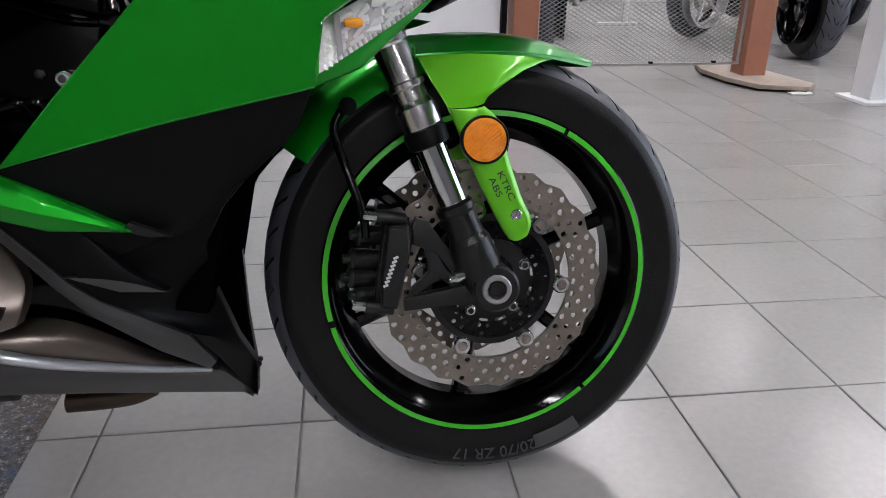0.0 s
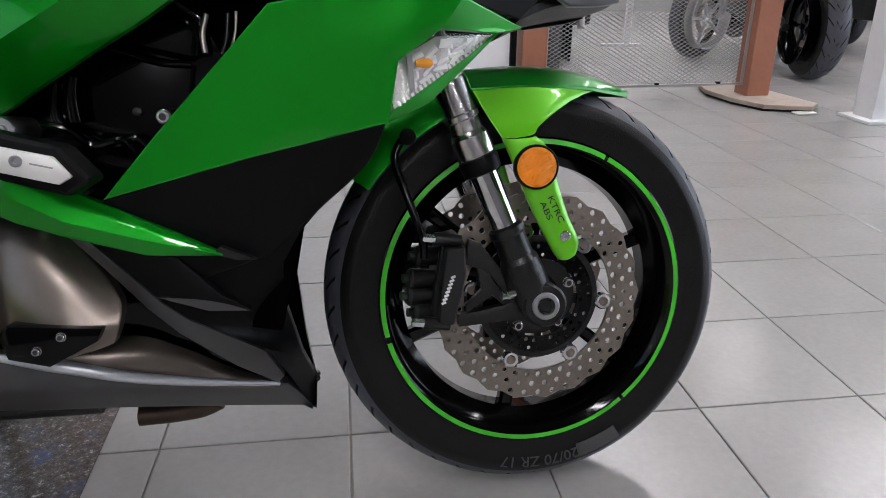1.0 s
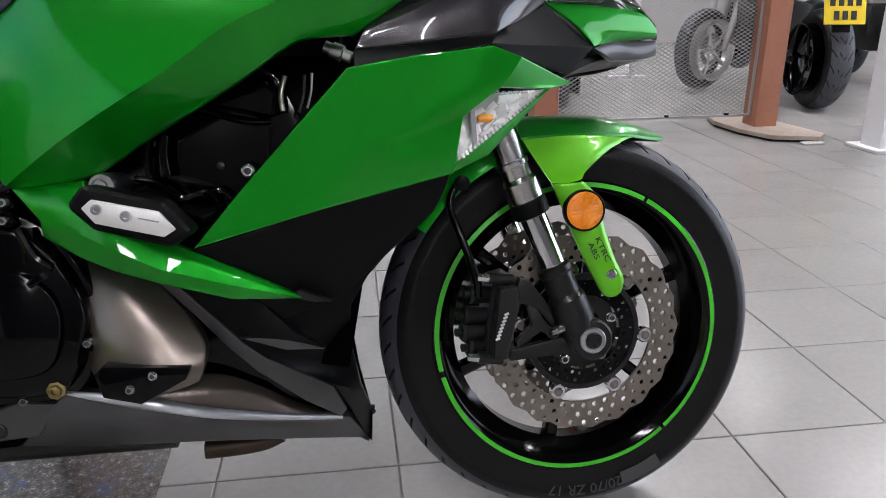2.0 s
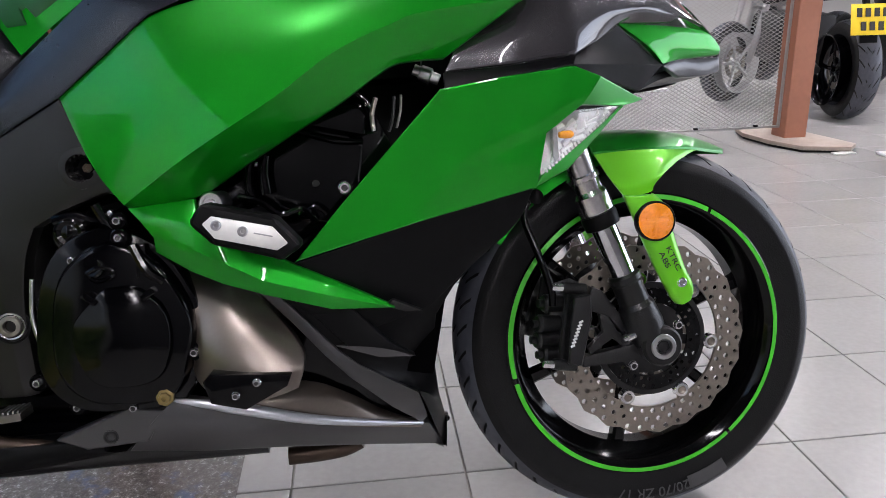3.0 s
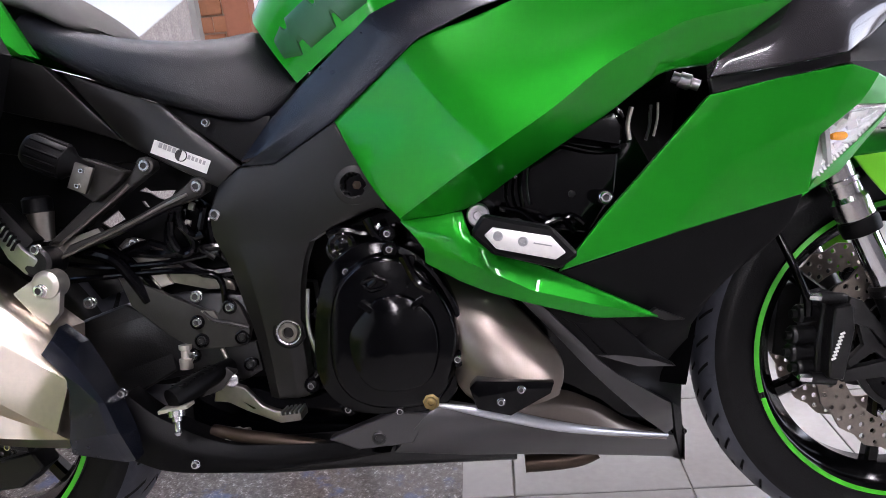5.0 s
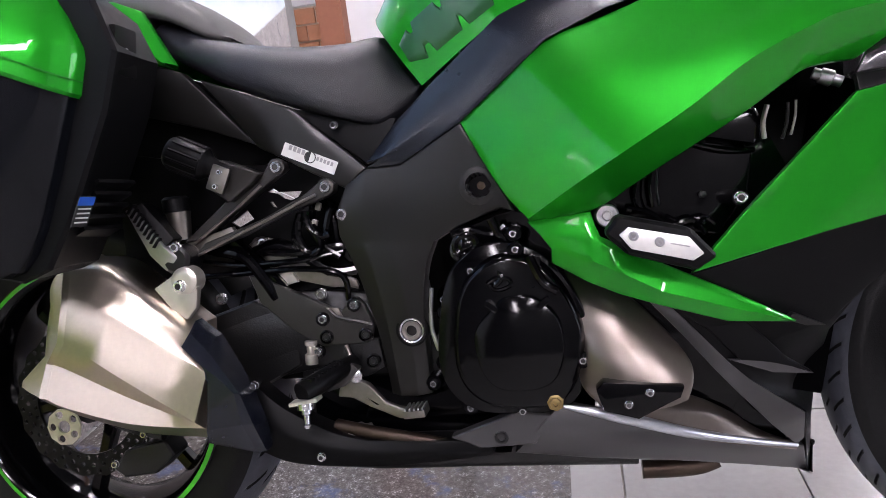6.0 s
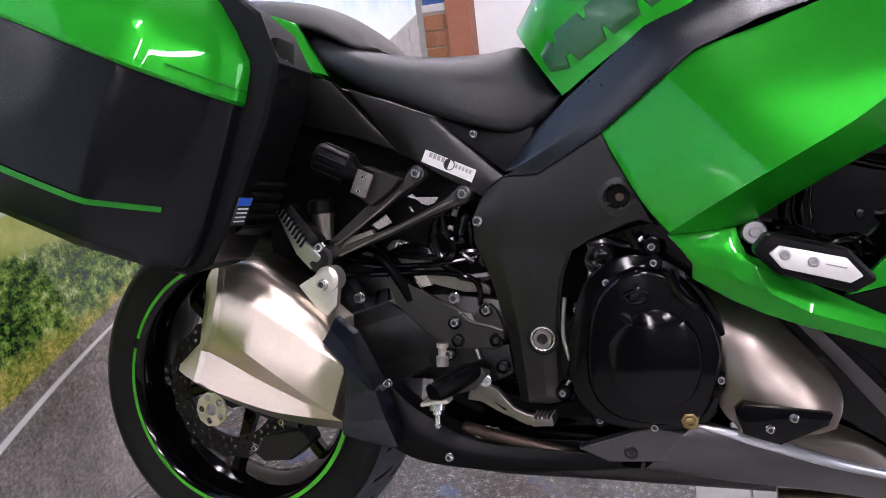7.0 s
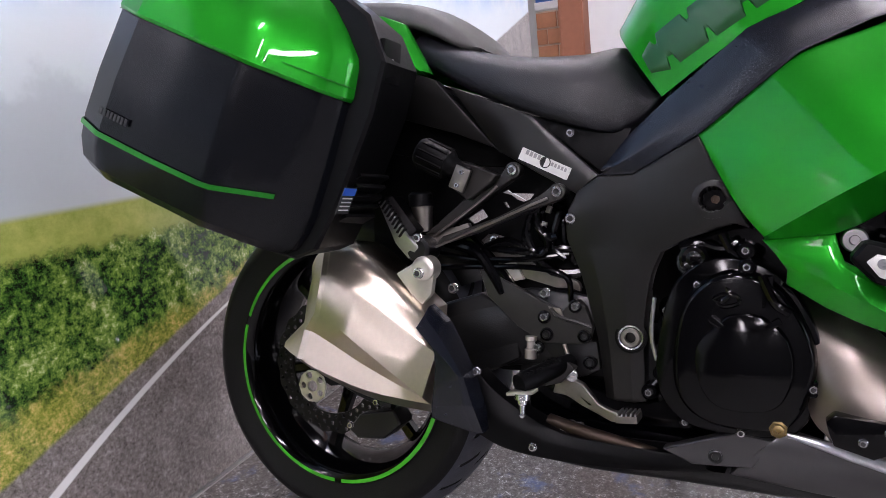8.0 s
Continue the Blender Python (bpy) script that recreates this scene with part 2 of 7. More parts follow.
def bolt_mesh(p, d=(0, -1, 0), r=0.007, h=0.005, bm=None):
    """A socket screw head with a washer and a recessed socket."""
    r = r * 0.78
    prof = [(-0.004, r * 1.12), (0.0, r * 1.12), (0.0005, r), (h - 0.001, r), (h, r * 0.85), (h, r * 0.56), (h - 0.0022, r * 0.52)]
    return turned(prof, p, Vector(p) + Vector(d), 12, bm)


def bolts(places, parent, r=0.007, h=0.005, d=(0, -1, 0), material=None):
    for p in places:
        ob = part("bolt", bolt_mesh(p, d, r, h), (material or BOLT, INK_SHADE), parent)
        # The socket floor is blackened for the shade inside it.
        ob.data.polygons[-1].material_index = 1


def disc_plate(r0, r1, thick, rows, cols, hole, wave=0.0, waves=0, shift=0.5):
    """A flat ring in the xz plane with round holes right through it, and a wavy outer edge."""
    bm = bmesh.new()
    step = 2 * math.pi / cols

    def at(r, a, y):
        return (r * math.cos(a), y, r * math.sin(a))
    for i in range(rows):
        ra, rb = r0 + (r1 - r0) * i / rows, r0 + (r1 - r0) * (i + 1) / rows
        for j in range(cols):
            a0 = (j + (shift if i % 2 else 0)) * step
            mid_r, mid_a = (ra + rb) / 2, a0 + step / 2
            ring = []
            for k in range(8):
                du, dv = ((-1, -1), (0, -1), (1, -1), (1, 0), (1, 1), (0, 1), (-1, 1), (-1, 0))[k]
                a = mid_a + du * step / 2
                r = mid_r + dv * (rb - ra) / 2
                if dv == 1 and i == rows - 1 and waves:
                    r += wave * math.cos(a * waves)
                ang = math.atan2(dv, du)
                hr = hole(i, j)
                ring.append((r, a, mid_r + hr * math.sin(ang), mid_a + hr * math.cos(ang) / mid_r))
            o = [[bm.verts.new(at(r, a, y)) for r, a, _, _ in ring] for y in (-thick / 2, thick / 2)]
            h = [[bm.verts.new(at(r, a, y)) for _, _, r, a in ring] for y in (-thick / 2, thick / 2)]
            for k in range(8):
                q = (k + 1) % 8
                bm.faces.new((o[0][k], o[0][q], h[0][q], h[0][k]))
                bm.faces.new((o[1][q], o[1][k], h[1][k], h[1][q]))
                bm.faces.new((h[0][k], h[0][q], h[1][q], h[1][k]))
                if (i == 0 and k in (0, 1)) or (i == rows - 1 and k in (4, 5)):
                    bm.faces.new((o[0][q], o[0][k], o[1][k], o[1][q]))
    bmesh.ops.remove_doubles(bm, verts=bm.verts, dist=1e-5)
    return bm


def lettering(body, size):
    """Flat letters of the built-in font, as a bmesh in the xy plane, centred."""
    cu = bpy.data.curves.new("letters", "FONT")
    cu.body, cu.size, cu.align_x, cu.align_y, cu.extrude = body, size, "CENTER", "CENTER", 0.0004
    ob = bpy.data.objects.new("letters", cu)
    scene.collection.objects.link(ob)
    bpy.context.view_layer.update()
    me = bpy.data.meshes.new_from_object(ob.evaluated_get(bpy.context.evaluated_depsgraph_get()))
    bm = bmesh.new()
    bm.from_mesh(me)
    bpy.data.objects.remove(ob)
    bpy.data.curves.remove(cu)
    bpy.data.meshes.remove(me)
    return bm


# ---- room materials ----
def nodes_of(name, rough=0.5):
    m = bpy.data.materials.new(name)
    m.use_nodes = True
    nt = m.node_tree
    b = nt.nodes["Principled BSDF"]
    b.inputs["Roughness"].default_value = rough
    return m, nt, b


TILE = mat("grey_porcelain_tile", (0.34, 0.33, 0.322), 0.24, 0, 0, 0.13, 70, 0.04, 45, island=0.35, rough_vary=0.10, blotch=4.5)
GROUT = mat("dirty_grout", (0.24, 0.22, 0.20), 0.85, 0, 0, 0.35, 60, 0.3, 300)
WALLW = mat("white_wall_paint", (0.50, 0.50, 0.49), 0.6, 0, 0, 0.04, 30)
PANELW = mat("white_display_panel", (0.90, 0.90, 0.90), 0.35, 0, 0, 0.03, 20)
CEIL = mat("grey_ceiling", (0.11, 0.11, 0.115), 0.7, 0, 0, 0.04, 30)
BROWN = mat("brown_painted_steel", (0.36, 0.145, 0.085), 0.42, 0, 0, 0.10, 40)
WOOD = mat("worn_grey_plywood", (0.36, 0.30, 0.25), 0.6, 0, 0, 0.2, 25, 0.2, 200)
GALV = mat("galvanised_mesh", (0.46, 0.45, 0.435), 0.42, 0.7, 0, 0.15, 60)
COLUMN = mat("white_painted_column", (0.82, 0.83, 0.84), 0.35, 0, 0, 0.04, 40)
BRICK = mat("orange_brown_brick", (0.42, 0.19, 0.10), 0.8, 0, 0, 0.25, 60, 0.5, 150, island=0.7)
MORTAR = mat("pale_mortar", (0.55, 0.42, 0.33), 0.9, 0, 0, 0.2, 90)
BLUEP = mat("blue_pane_print", (0.06, 0.16, 0.50), 0.25)
YELLOW = mat("yellow_number_plate", (0.85, 0.62, 0.02), 0.4, 0, 0, 0.04, 60)
GREYBODY = mat("grey_motorcycle_paint", (0.35, 0.36, 0.37), 0.3, 0.3, 0.6, 0.1, 60)
SILENC = mat("alloy_wheel_silver", (0.6, 0.6, 0.6), 0.3, 0.9, 0, 0.1, 80)
# Dark tone for the unseen south wall, so glossy blacks reflect little.
WALLD = mat("dark_unseen_wall", (0.10, 0.10, 0.105), 0.7, 0, 0, 0.06, 20)
TUBE_LIGHT = mat("fluorescent_diffuser", (1.0, 0.98, 0.95), 0.5, emit=66.0)
LETTER = mat("pale_grey_sign_paint", (0.62, 0.62, 0.63), 0.5)


def mural_print():
    """A glossy landscape print: sky, hills, a field, a hedge, a grass verge and an asphalt road with a white line.
    Local x runs along the panel from its end behind the motorcycle, z is the height."""
    m, nt, b = nodes_of("landscape_print", 0.14)
    co = nt.nodes.new("ShaderNodeTexCoord")
    sep = nt.nodes.new("ShaderNodeSeparateXYZ")
    nt.links.new(co.outputs["Object"], sep.inputs[0])

    def op(kind, a, c=0.0, third=None):
        n = nt.nodes.new("ShaderNodeMath")
        n.operation = kind
        for i, v in enumerate((a, c) if third is None else (a, c, third)):
            if isinstance(v, (int, float)):
                n.inputs[i].default_value = v
            else:
                nt.links.new(v, n.inputs[i])
        return n.outputs[0]

    def noise_tex(scale, detail=5, rough=0.6):
        n = nt.nodes.new("ShaderNodeTexNoise")
        n.inputs["Scale"].default_value = scale
        n.inputs["Detail"].default_value = detail
        n.inputs["Roughness"].default_value = rough
        nt.links.new(co.outputs["Object"], n.inputs["Vector"])
        return n.outputs["Fac"]

    def step(edge, width):
        """0 below zero, 1 above, over that width."""
        n = nt.nodes.new("ShaderNodeMapRange")
        n.interpolation_type = "SMOOTHSTEP"
        n.inputs["From Min"].default_value = -width
        n.inputs["From Max"].default_value = width
        nt.links.new(edge, n.inputs["Value"])
        return n.outputs["Result"]

    def ramp(fac, *stops):
        n = nt.nodes.new("ShaderNodeValToRGB")
        e = n.color_ramp.elements
        while len(e) < len(stops):
            e.new(0.5)
        for el, (p, c) in zip(e, stops):
            el.position, el.color = p, (*c, 1)
        nt.links.new(fac, n.inputs[0])
        return n.outputs[0]

    def mix(f, a, c):
        n = nt.nodes.new("ShaderNodeMix")
        n.data_type = "RGBA"
        nt.links.new(f, n.inputs["Factor"])
        for key, v in (("A", a), ("B", c)):
            if isinstance(v, tuple):
                n.inputs[key].default_value = (*v, 1)
            else:
                nt.links.new(v, n.inputs[key])
        return n.outputs["Result"]

    y, z = op("SUBTRACT", sep.outputs[0], 1.8), sep.outputs[2]
    n_fine, n_mid, n_big = noise_tex(110, 5, 0.8), noise_tex(22, 8, 0.8), noise_tex(5, 5, 0.6)
    n_clump = noise_tex(9, 6, 0.75)
    n_leaf = noise_tex(48, 6, 0.85)
    wob = op("SUBTRACT", n_mid, 0.5)
    # heights of the print's lines along y
    edge_z = op("MULTIPLY_ADD", y, 0.290, 0.361)
    line_z = op("MULTIPLY_ADD", y, 0.352, 0.320)
    line_z = op("ADD", line_z, op("MULTIPLY", op("MULTIPLY", y, y), -0.20))
    bush_low = op("MULTIPLY_ADD", y, 0.15, 0.400)
    bush_top = op("MULTIPLY_ADD", y, -0.07, 0.578)
    horizon = op("MULTIPLY_ADD", y, -0.062, 0.651)
    sky = ramp(op("MULTIPLY", z, 0.5), (0.3, (0.80, 0.86, 0.87)), (0.40, (0.82, 0.91, 0.94)), (0.62, (0.80, 0.91, 0.97)), (1.0, (0.50, 0.72, 0.94)))
    cloud = ramp(noise_tex(2.6, 6, 0.62), (0.44, (0.0, 0.0, 0.0)), (0.58, (1.0, 1.0, 1.0)))
    sky = mix(op("MULTIPLY", cloud, step(op("SUBTRACT", z, 1.08), 0.12)), sky, (0.22, 0.50, 0.90))
    hill_z = op("MULTIPLY_ADD", op("SUBTRACT", n_big, 0.5), 0.4, 0.796)
    hill_z = op("MULTIPLY_ADD", y, -0.54, hill_z)
    hills = step(op("SUBTRACT", hill_z, z), 0.03)
    col = mix(op("MULTIPLY", hills, 0.55), sky, (0.58, 0.66, 0.70))
    field = ramp(n_mid, (0.3, (0.30, 0.40, 0.07)), (0.7, (0.62, 0.66, 0.18)))
    col = mix(step(op("SUBTRACT", horizon, z), 0.008), col, field)
    leaves = ramp(op("MULTIPLY_ADD", n_leaf, 0.45, op("MULTIPLY_ADD", n_mid, 0.25, op("MULTIPLY", n_clump, 0.32))), (0.44, (0.004, 0.014, 0.005)), (0.495, (0.04, 0.11, 0.018)), (0.55, (0.24, 0.38, 0.06)), (0.61, (0.85, 0.85, 0.50)))
    col = mix(step(op("ADD", op("SUBTRACT", bush_top, z), op("MULTIPLY", wob, 0.10)), 0.012), col, leaves)
    verge = ramp(op("MULTIPLY_ADD", n_fine, 0.5, op("MULTIPLY", n_mid, 0.5)), (0.40, (0.10, 0.10, 0.03)), (0.49, (0.29, 0.35, 0.05)), (0.57, (0.70, 0.52, 0.16)), (0.64, (0.85, 0.74, 0.36)))
    col = mix(step(op("ADD", op("SUBTRACT", bush_low, z), op("MULTIPLY", wob, 0.12)), 0.02), col, verge)
    asphalt = ramp(op("MULTIPLY_ADD", n_fine, 0.6, op("MULTIPLY", n_mid, 0.4)), (0.38, (0.10, 0.082, 0.074)), (0.52, (0.28, 0.248, 0.232)), (0.66, (0.54, 0.50, 0.475)))
    col = mix(step(op("ADD", op("SUBTRACT", edge_z, z), op("MULTIPLY", wob, 0.02)), 0.006), col, asphalt)
    width = op("MULTIPLY_ADD", y, -0.013, 0.0054)
    near = step(op("SUBTRACT", op("MAXIMUM", width, 0.002), op("ABSOLUTE", op("SUBTRACT", line_z, z))), 0.0025)
    col = mix(op("MULTIPLY", near, 0.95), col, (0.90, 0.90, 0.88))
    nt.links.new(col, b.inputs["Base Color"])
    b.inputs["Coat Weight"].default_value = 1.0
    b.inputs["Coat IOR"].default_value = 1.6
    b.inputs["Coat Roughness"].default_value = 0.02
    return m


def mat_print():
    """Glossy floor vinyl with a worn dark stone print."""
    m, nt, b = nodes_of("printed_floor_vinyl", 0.22)
    co = nt.nodes.new("ShaderNodeTexCoord")
    fac = []
    for scale, detail in ((9, 6), (70, 5), (260, 3)):
        n = nt.nodes.new("ShaderNodeTexNoise")
        n.inputs["Scale"].default_value = scale
        n.inputs["Detail"].default_value = detail
        n.inputs["Roughness"].default_value = 0.7
        nt.links.new(co.outputs["Object"], n.inputs["Vector"])
        fac.append(n)
    ramp = nt.nodes.new("ShaderNodeValToRGB")
    e = ramp.color_ramp.elements
    e.new(0.5), e.new(0.6)
    for el, (p, c) in zip(e, ((0.36, (0.025, 0.021, 0.020, 1)), (0.5, (0.085, 0.074, 0.068, 1)), (0.57, (0.15, 0.14, 0.135, 1)), (0.645, (0.55, 0.54, 0.53, 1)))):
        el.position, el.color = p, c
    add = nt.nodes.new("ShaderNodeMix")
    add.data_type = "FLOAT"
    add.inputs[0].default_value = 0.5
    nt.links.new(fac[1].outputs["Fac"], add.inputs[2])
    nt.links.new(fac[2].outputs["Fac"], add.inputs[3])
    nt.links.new(add.outputs[0], ramp.inputs[0])
    tint = nt.nodes.new("ShaderNodeMix")
    tint.data_type = "RGBA"
    tint.inputs["B"].default_value = (0.06, 0.09, 0.20, 1)
    rng = nt.nodes.new("ShaderNodeMapRange")
    rng.inputs["From Min"].default_value = 0.56
    rng.inputs["From Max"].default_value = 0.66
    rng.inputs["To Max"].default_value = 0.6
    nt.links.new(fac[0].outputs["Fac"], rng.inputs["Value"])
    nt.links.new(rng.outputs[0], tint.inputs["Factor"])
    nt.links.new(ramp.outputs[0], tint.inputs["A"])
    nt.links.new(tint.outputs["Result"], b.inputs["Base Color"])
    return m


# ---- room ----
X0, X1, Y0, Y1, HIGH = -4.2, 7.0, -6.0, 9.0, 3.3


def wall(name, a, b, label, paint=None):
    c = [(a[i] + b[i]) / 2 for i in range(3)]
    solid(name, boxed(c, [abs(b[i] - a[i]) for i in range(3)], bevel=0), paint or WALLW, label, "wall", "structure")


floor = solid("floor", boxed(((X0 + X1) / 2, (Y0 + Y1) / 2, -0.066), (X1 - X0, Y1 - Y0, 0.12), bevel=0), GROUT, "grey tiled showroom floor with dark grout joints", "floor", "structure")
wall("wall_north", (X0, Y1, -0.1), (X1, Y1 + 0.15, HIGH), "plain white painted showroom wall")
wall("wall_west", (X0 - 0.15, Y0, -0.1), (X0, Y1, HIGH), "plain white painted showroom wall")
# the east wall opens in one wide shop window
WIN_A, WIN_B, WIN_LOW, WIN_TOP = -2.6, 3.4, 0.45, 2.75
wall("wall_east", (X1, WIN_B, -0.1), (X1 + 0.15, Y1, HIGH), "plain white painted showroom wall")
wall("wall_east_left", (X1, Y0, -0.1), (X1 + 0.15, WIN_A, HIGH), "plain white painted showroom wall")
wall("wall_east_lower", (X1, WIN_A, -0.1), (X1 + 0.15, WIN_B, WIN_LOW), "white wall under the shop window")
wall("wall_east_upper", (X1, WIN_A, WIN_TOP), (X1 + 0.15, WIN_B, HIGH), "white wall over the shop window")
# Unseen wall that closes the room, dark to hold reflections down.
wall("wall_south", (X0, Y0 - 0.15, -0.1), (X1, Y0, HIGH), "unseen dark grey wall that keeps reflections dark", WALLD)
solid("ceiling", boxed(((X0 + X1) / 2, (Y0 + Y1) / 2, HIGH + 0.05), (X1 - X0 + 0.3, Y1 - Y0 + 0.3, 0.1), bevel=0), CEIL, "plain grey showroom ceiling", "ceiling", "structure")

shop = thing("window_1", "wide shop window with a white frame", "window", kind="structure")
for k in range(4):
    y = WIN_A + 0.03 + (WIN_B - WIN_A - 0.06) * k / 3
    part("window_frame", boxed((X1 + 0.06, y, (WIN_LOW + WIN_TOP) / 2), (0.06, 0.06, WIN_TOP - WIN_LOW)), COLUMN, shop)
for z in (WIN_LOW + 0.02, WIN_TOP - 0.02):
    part("window_frame", boxed((X1 + 0.065, (WIN_A + WIN_B) / 2, z), (0.05, WIN_B - WIN_A, 0.05)), COLUMN, shop)
lamp = bpy.data.lights.new("shop_window_daylight", "AREA")
lamp.shape, lamp.size, lamp.size_y = "RECTANGLE", WIN_TOP - WIN_LOW - 0.1, WIN_B - WIN_A - 0.1
lamp.energy, lamp.color = 175, (0.86, 0.93, 1.0)
ob = new("shop_window_daylight", lamp)
ob.matrix_basis = pose(X1 + 0.10, (WIN_A + WIN_B) / 2, (WIN_LOW + WIN_TOP) / 2, 0, 90, 0)


def ceiling_light(x, y):
    t = thing("ceiling_light", "long white fluorescent ceiling light", "ceiling light", pose(x, y, HIGH), "ceiling lights")
    part("frame", boxed((0, 0, -0.03), (0.22, 1.5, 0.06), bevel=0.006), COLUMN, t)
    part("diffuser", boxed((0, 0, -0.068), (0.16, 1.42, 0.02), bevel=0.005), TUBE_LIGHT, t, "glowing white diffuser")
    return t


first = ceiling_light(3.1, 0.3)
for x, y in ((-0.85, -1.8), (-1.5, -5.4), (1.3, -5.4), (-0.1, -4.2), (1.3, -4.0), (-1.4, 1.5), (2.0, 2.6), (1.9, 4.3), (3.7, 2.9), (3.7, 5.6), (1.2, 6.6), (5.5, 4.2), (-1.1, 6.2)):
    copy_thing(first, pose(x, y, HIGH))

# printed vinyl on the floor under the rear half of the motorcycle
bm = boxed((-1.255, 1.02, 0.0006), (1.15, 2.54, 0.0028), bevel=0)
solid("floor_mat", bm, mat_print(), "dark glossy printed floor vinyl under the motorcycle", "floor mat")

# landscape print on its panel
mur_a, mur_b = Vector((-1.870, -1.8, 0)), Vector((-1.809, 2.295, 0))
along = (mur_b - mur_a).length
turn = math.degrees(math.atan2(mur_b.y - mur_a.y, mur_b.x - mur_a.x))
mural = thing("photo_mural", "glossy landscape photo print of a country road", "mural", pose(mur_a.x, mur_a.y, 0.004, 0, 0, turn))
part("print", boxed((along / 2, 0.0015, 0.98), (along, 0.003, 1.956), bevel=0), mural_print(), mural)
part("backing_board", boxed((along / 2, 0.010, 0.98), (along - 0.004, 0.014, 1.95), bevel=0.001), PANELW, mural, "white backing board")

# brick pier with a window print, behind a brown post
pier = thing("brick_pier", "orange-brown brick pier with a small white-framed window", "brick pier", pose(-1.83, 3.02, 0))
part("mortar", boxed((0, 0, 0.53), (0.36, 0.05, 1.06), bevel=0), MORTAR, pier)
part("mortar", boxed((0, 0, 2.1), (0.36, 0.05, 1.2), bevel=0), MORTAR, pier)
for k in range(12):
    for x in ((-0.12, 0.0, 0.12) if k % 2 else (-0.15, -0.06, 0.06, 0.15)):
        w = 0.112 if (k % 2 or abs(x) < 0.1) else 0.056
        part("brick", boxed((x, -0.012, 0.045 + k * 0.088), (w, 0.05, 0.078), bevel=0.003), BRICK, pier)
part("window_frame", boxed((0, -0.01, 1.09), (0.36, 0.06, 0.04)), COLUMN, pier)
part("pane", boxed((0, 0, 1.31), (0.36, 0.03, 0.40)), BLUEP, pier, "blue window pane")
part("window_frame", boxed((0, -0.01, 1.53), (0.36, 0.06, 0.04)), COLUMN, pier)


# brown posts, the white panel and the mesh panel between them
def brown_post(x, y, base=True):
    t = thing("brown_post", "brown painted steel post on a worn plywood base" if base else "brown painted steel post", "post", pose(x, y, 0), "brown posts")
    bm = bmesh.new()
    for sx in (-1, 1):
        box(bm, (sx * 0.058, 0, HIGH / 2), (0.012, 0.13, HIGH - 0.01), bevel=0.002)
    box(bm, (0, -0.061, HIGH / 2), (0.104, 0.008, HIGH - 0.01))
    part("column", bm, BROWN, t)
    if base:
        pts = [(0.12, -0.38, 0.0), (0.20, -0.30, 0), (0.16, 0.05, 0), (0.10, 0.30, 0), (-0.14, 0.33, 0), (-0.19, 0.15, 0), (-0.17, -0.1, 0), (-0.10, -0.3, 0)]
        part("base_plate", plate([(a, c, 0.012) for a, c, _ in pts], (0, 0, 0.022), 0.003), WOOD, t, "worn grey plywood base")
        part("base_foot", plate([(a * 0.97, c * 0.97, 0.0) for a, c, _ in pts], (0, 0, 0.012), 0.001), MATTE, t, "dark rubber underlay")
    return t


brown_post(2.01, 2.85)
brown_post(0.757, 2.86, False)
brown_post(-1.757, 2.86, False)

bm = boxed((-0.52, 2.85, 1.21), (2.31, 0.03, 2.3), bevel=0.002)
sign = thing("white_panel", "white display panel with faint grey lettering", "panel")
part("board", bm, PANELW, sign)
part("edge_trim", boxed((0.652, 2.84, 1.21), (0.028, 0.05, 2.3)), MATTE, sign, "black edge trim")
for x0 in (-1.10, -0.92, -0.74):
    tor = turned([(0.0, 0.055), (0.003, 0.055), (0.003, 0.036), (0.0, 0.036)], (x0, 2.835, 1.06), (x0, 2.0, 1.06), 24)
    part("letter", tor, LETTER, sign, "faint grey letter stroke")

# expanded metal panel
mesh_panel = thing("mesh_panel", "galvanised expanded metal mesh panel in a thin frame", "mesh panel")
sx, sz, x_a, x_b, z_a, z_b = 0.036, 0.0105, 0.83, 1.945, 0.095, 1.9
verts, faces = [], []


def strand(p, q, w=0.0024, d=0.0015):
    a, b = Vector(p), Vector(q)
    u = (b - a).normalized()
    s = Vector((-u.z, 0, u.x)) * w / 2
    k = len(verts)
    for c in (a, b):
        for o in (s, -s):
            verts.append(c + o + Vector((0, -d, 0)))
            verts.append(c + o + Vector((0, d, 0)))
    faces.extend([(k, k + 2, k + 6, k + 4), (k + 1, k, k + 4, k + 5), (k + 2, k + 3, k + 7, k + 6)])


nx, nz = int((x_b - x_a) / sx), int((1.0 - z_a) / sz)
for j in range(nz):
    for i in range(nx):
        x, z = x_a + i * sx, z_a + j * sz
        if j % 2:
            strand((x, 2.85, z), (x + sx / 2, 2.85, z + sz))
            strand((x + sx, 2.85, z), (x + sx / 2, 2.85, z + sz))
        else:
            strand((x + sx / 2, 2.85, z), (x, 2.85, z + sz))
            strand((x + sx / 2, 2.85, z), (x + sx, 2.85, z + sz))
me = bpy.data.meshes.new("mesh_lattice")
me.from_pydata(verts, [], faces)
me.materials.append(GALV)
ob = new("mesh_lattice", me)
ob.parent = mesh_panel
tagged(ob, kind="stuff")
for c, s in (((1.388, 2.85, 0.09), (1.12, 0.02, 0.012)), ((1.388, 2.85, 1.0), (1.12, 0.02, 0.012)), ((0.832, 2.85, 0.545), (0.012, 0.02, 0.91)), ((1.943, 2.85, 0.545), (0.012, 0.02, 0.91))):
    part("frame", boxed(c, s, bevel=0.002), GALV, mesh_panel)
for x in (1.1, 1.45, 1.8):
    part("clip", boxed((x, 2.84, 0.10), (0.02, 0.02, 0.012), bevel=0.002), MATTE, mesh_panel)

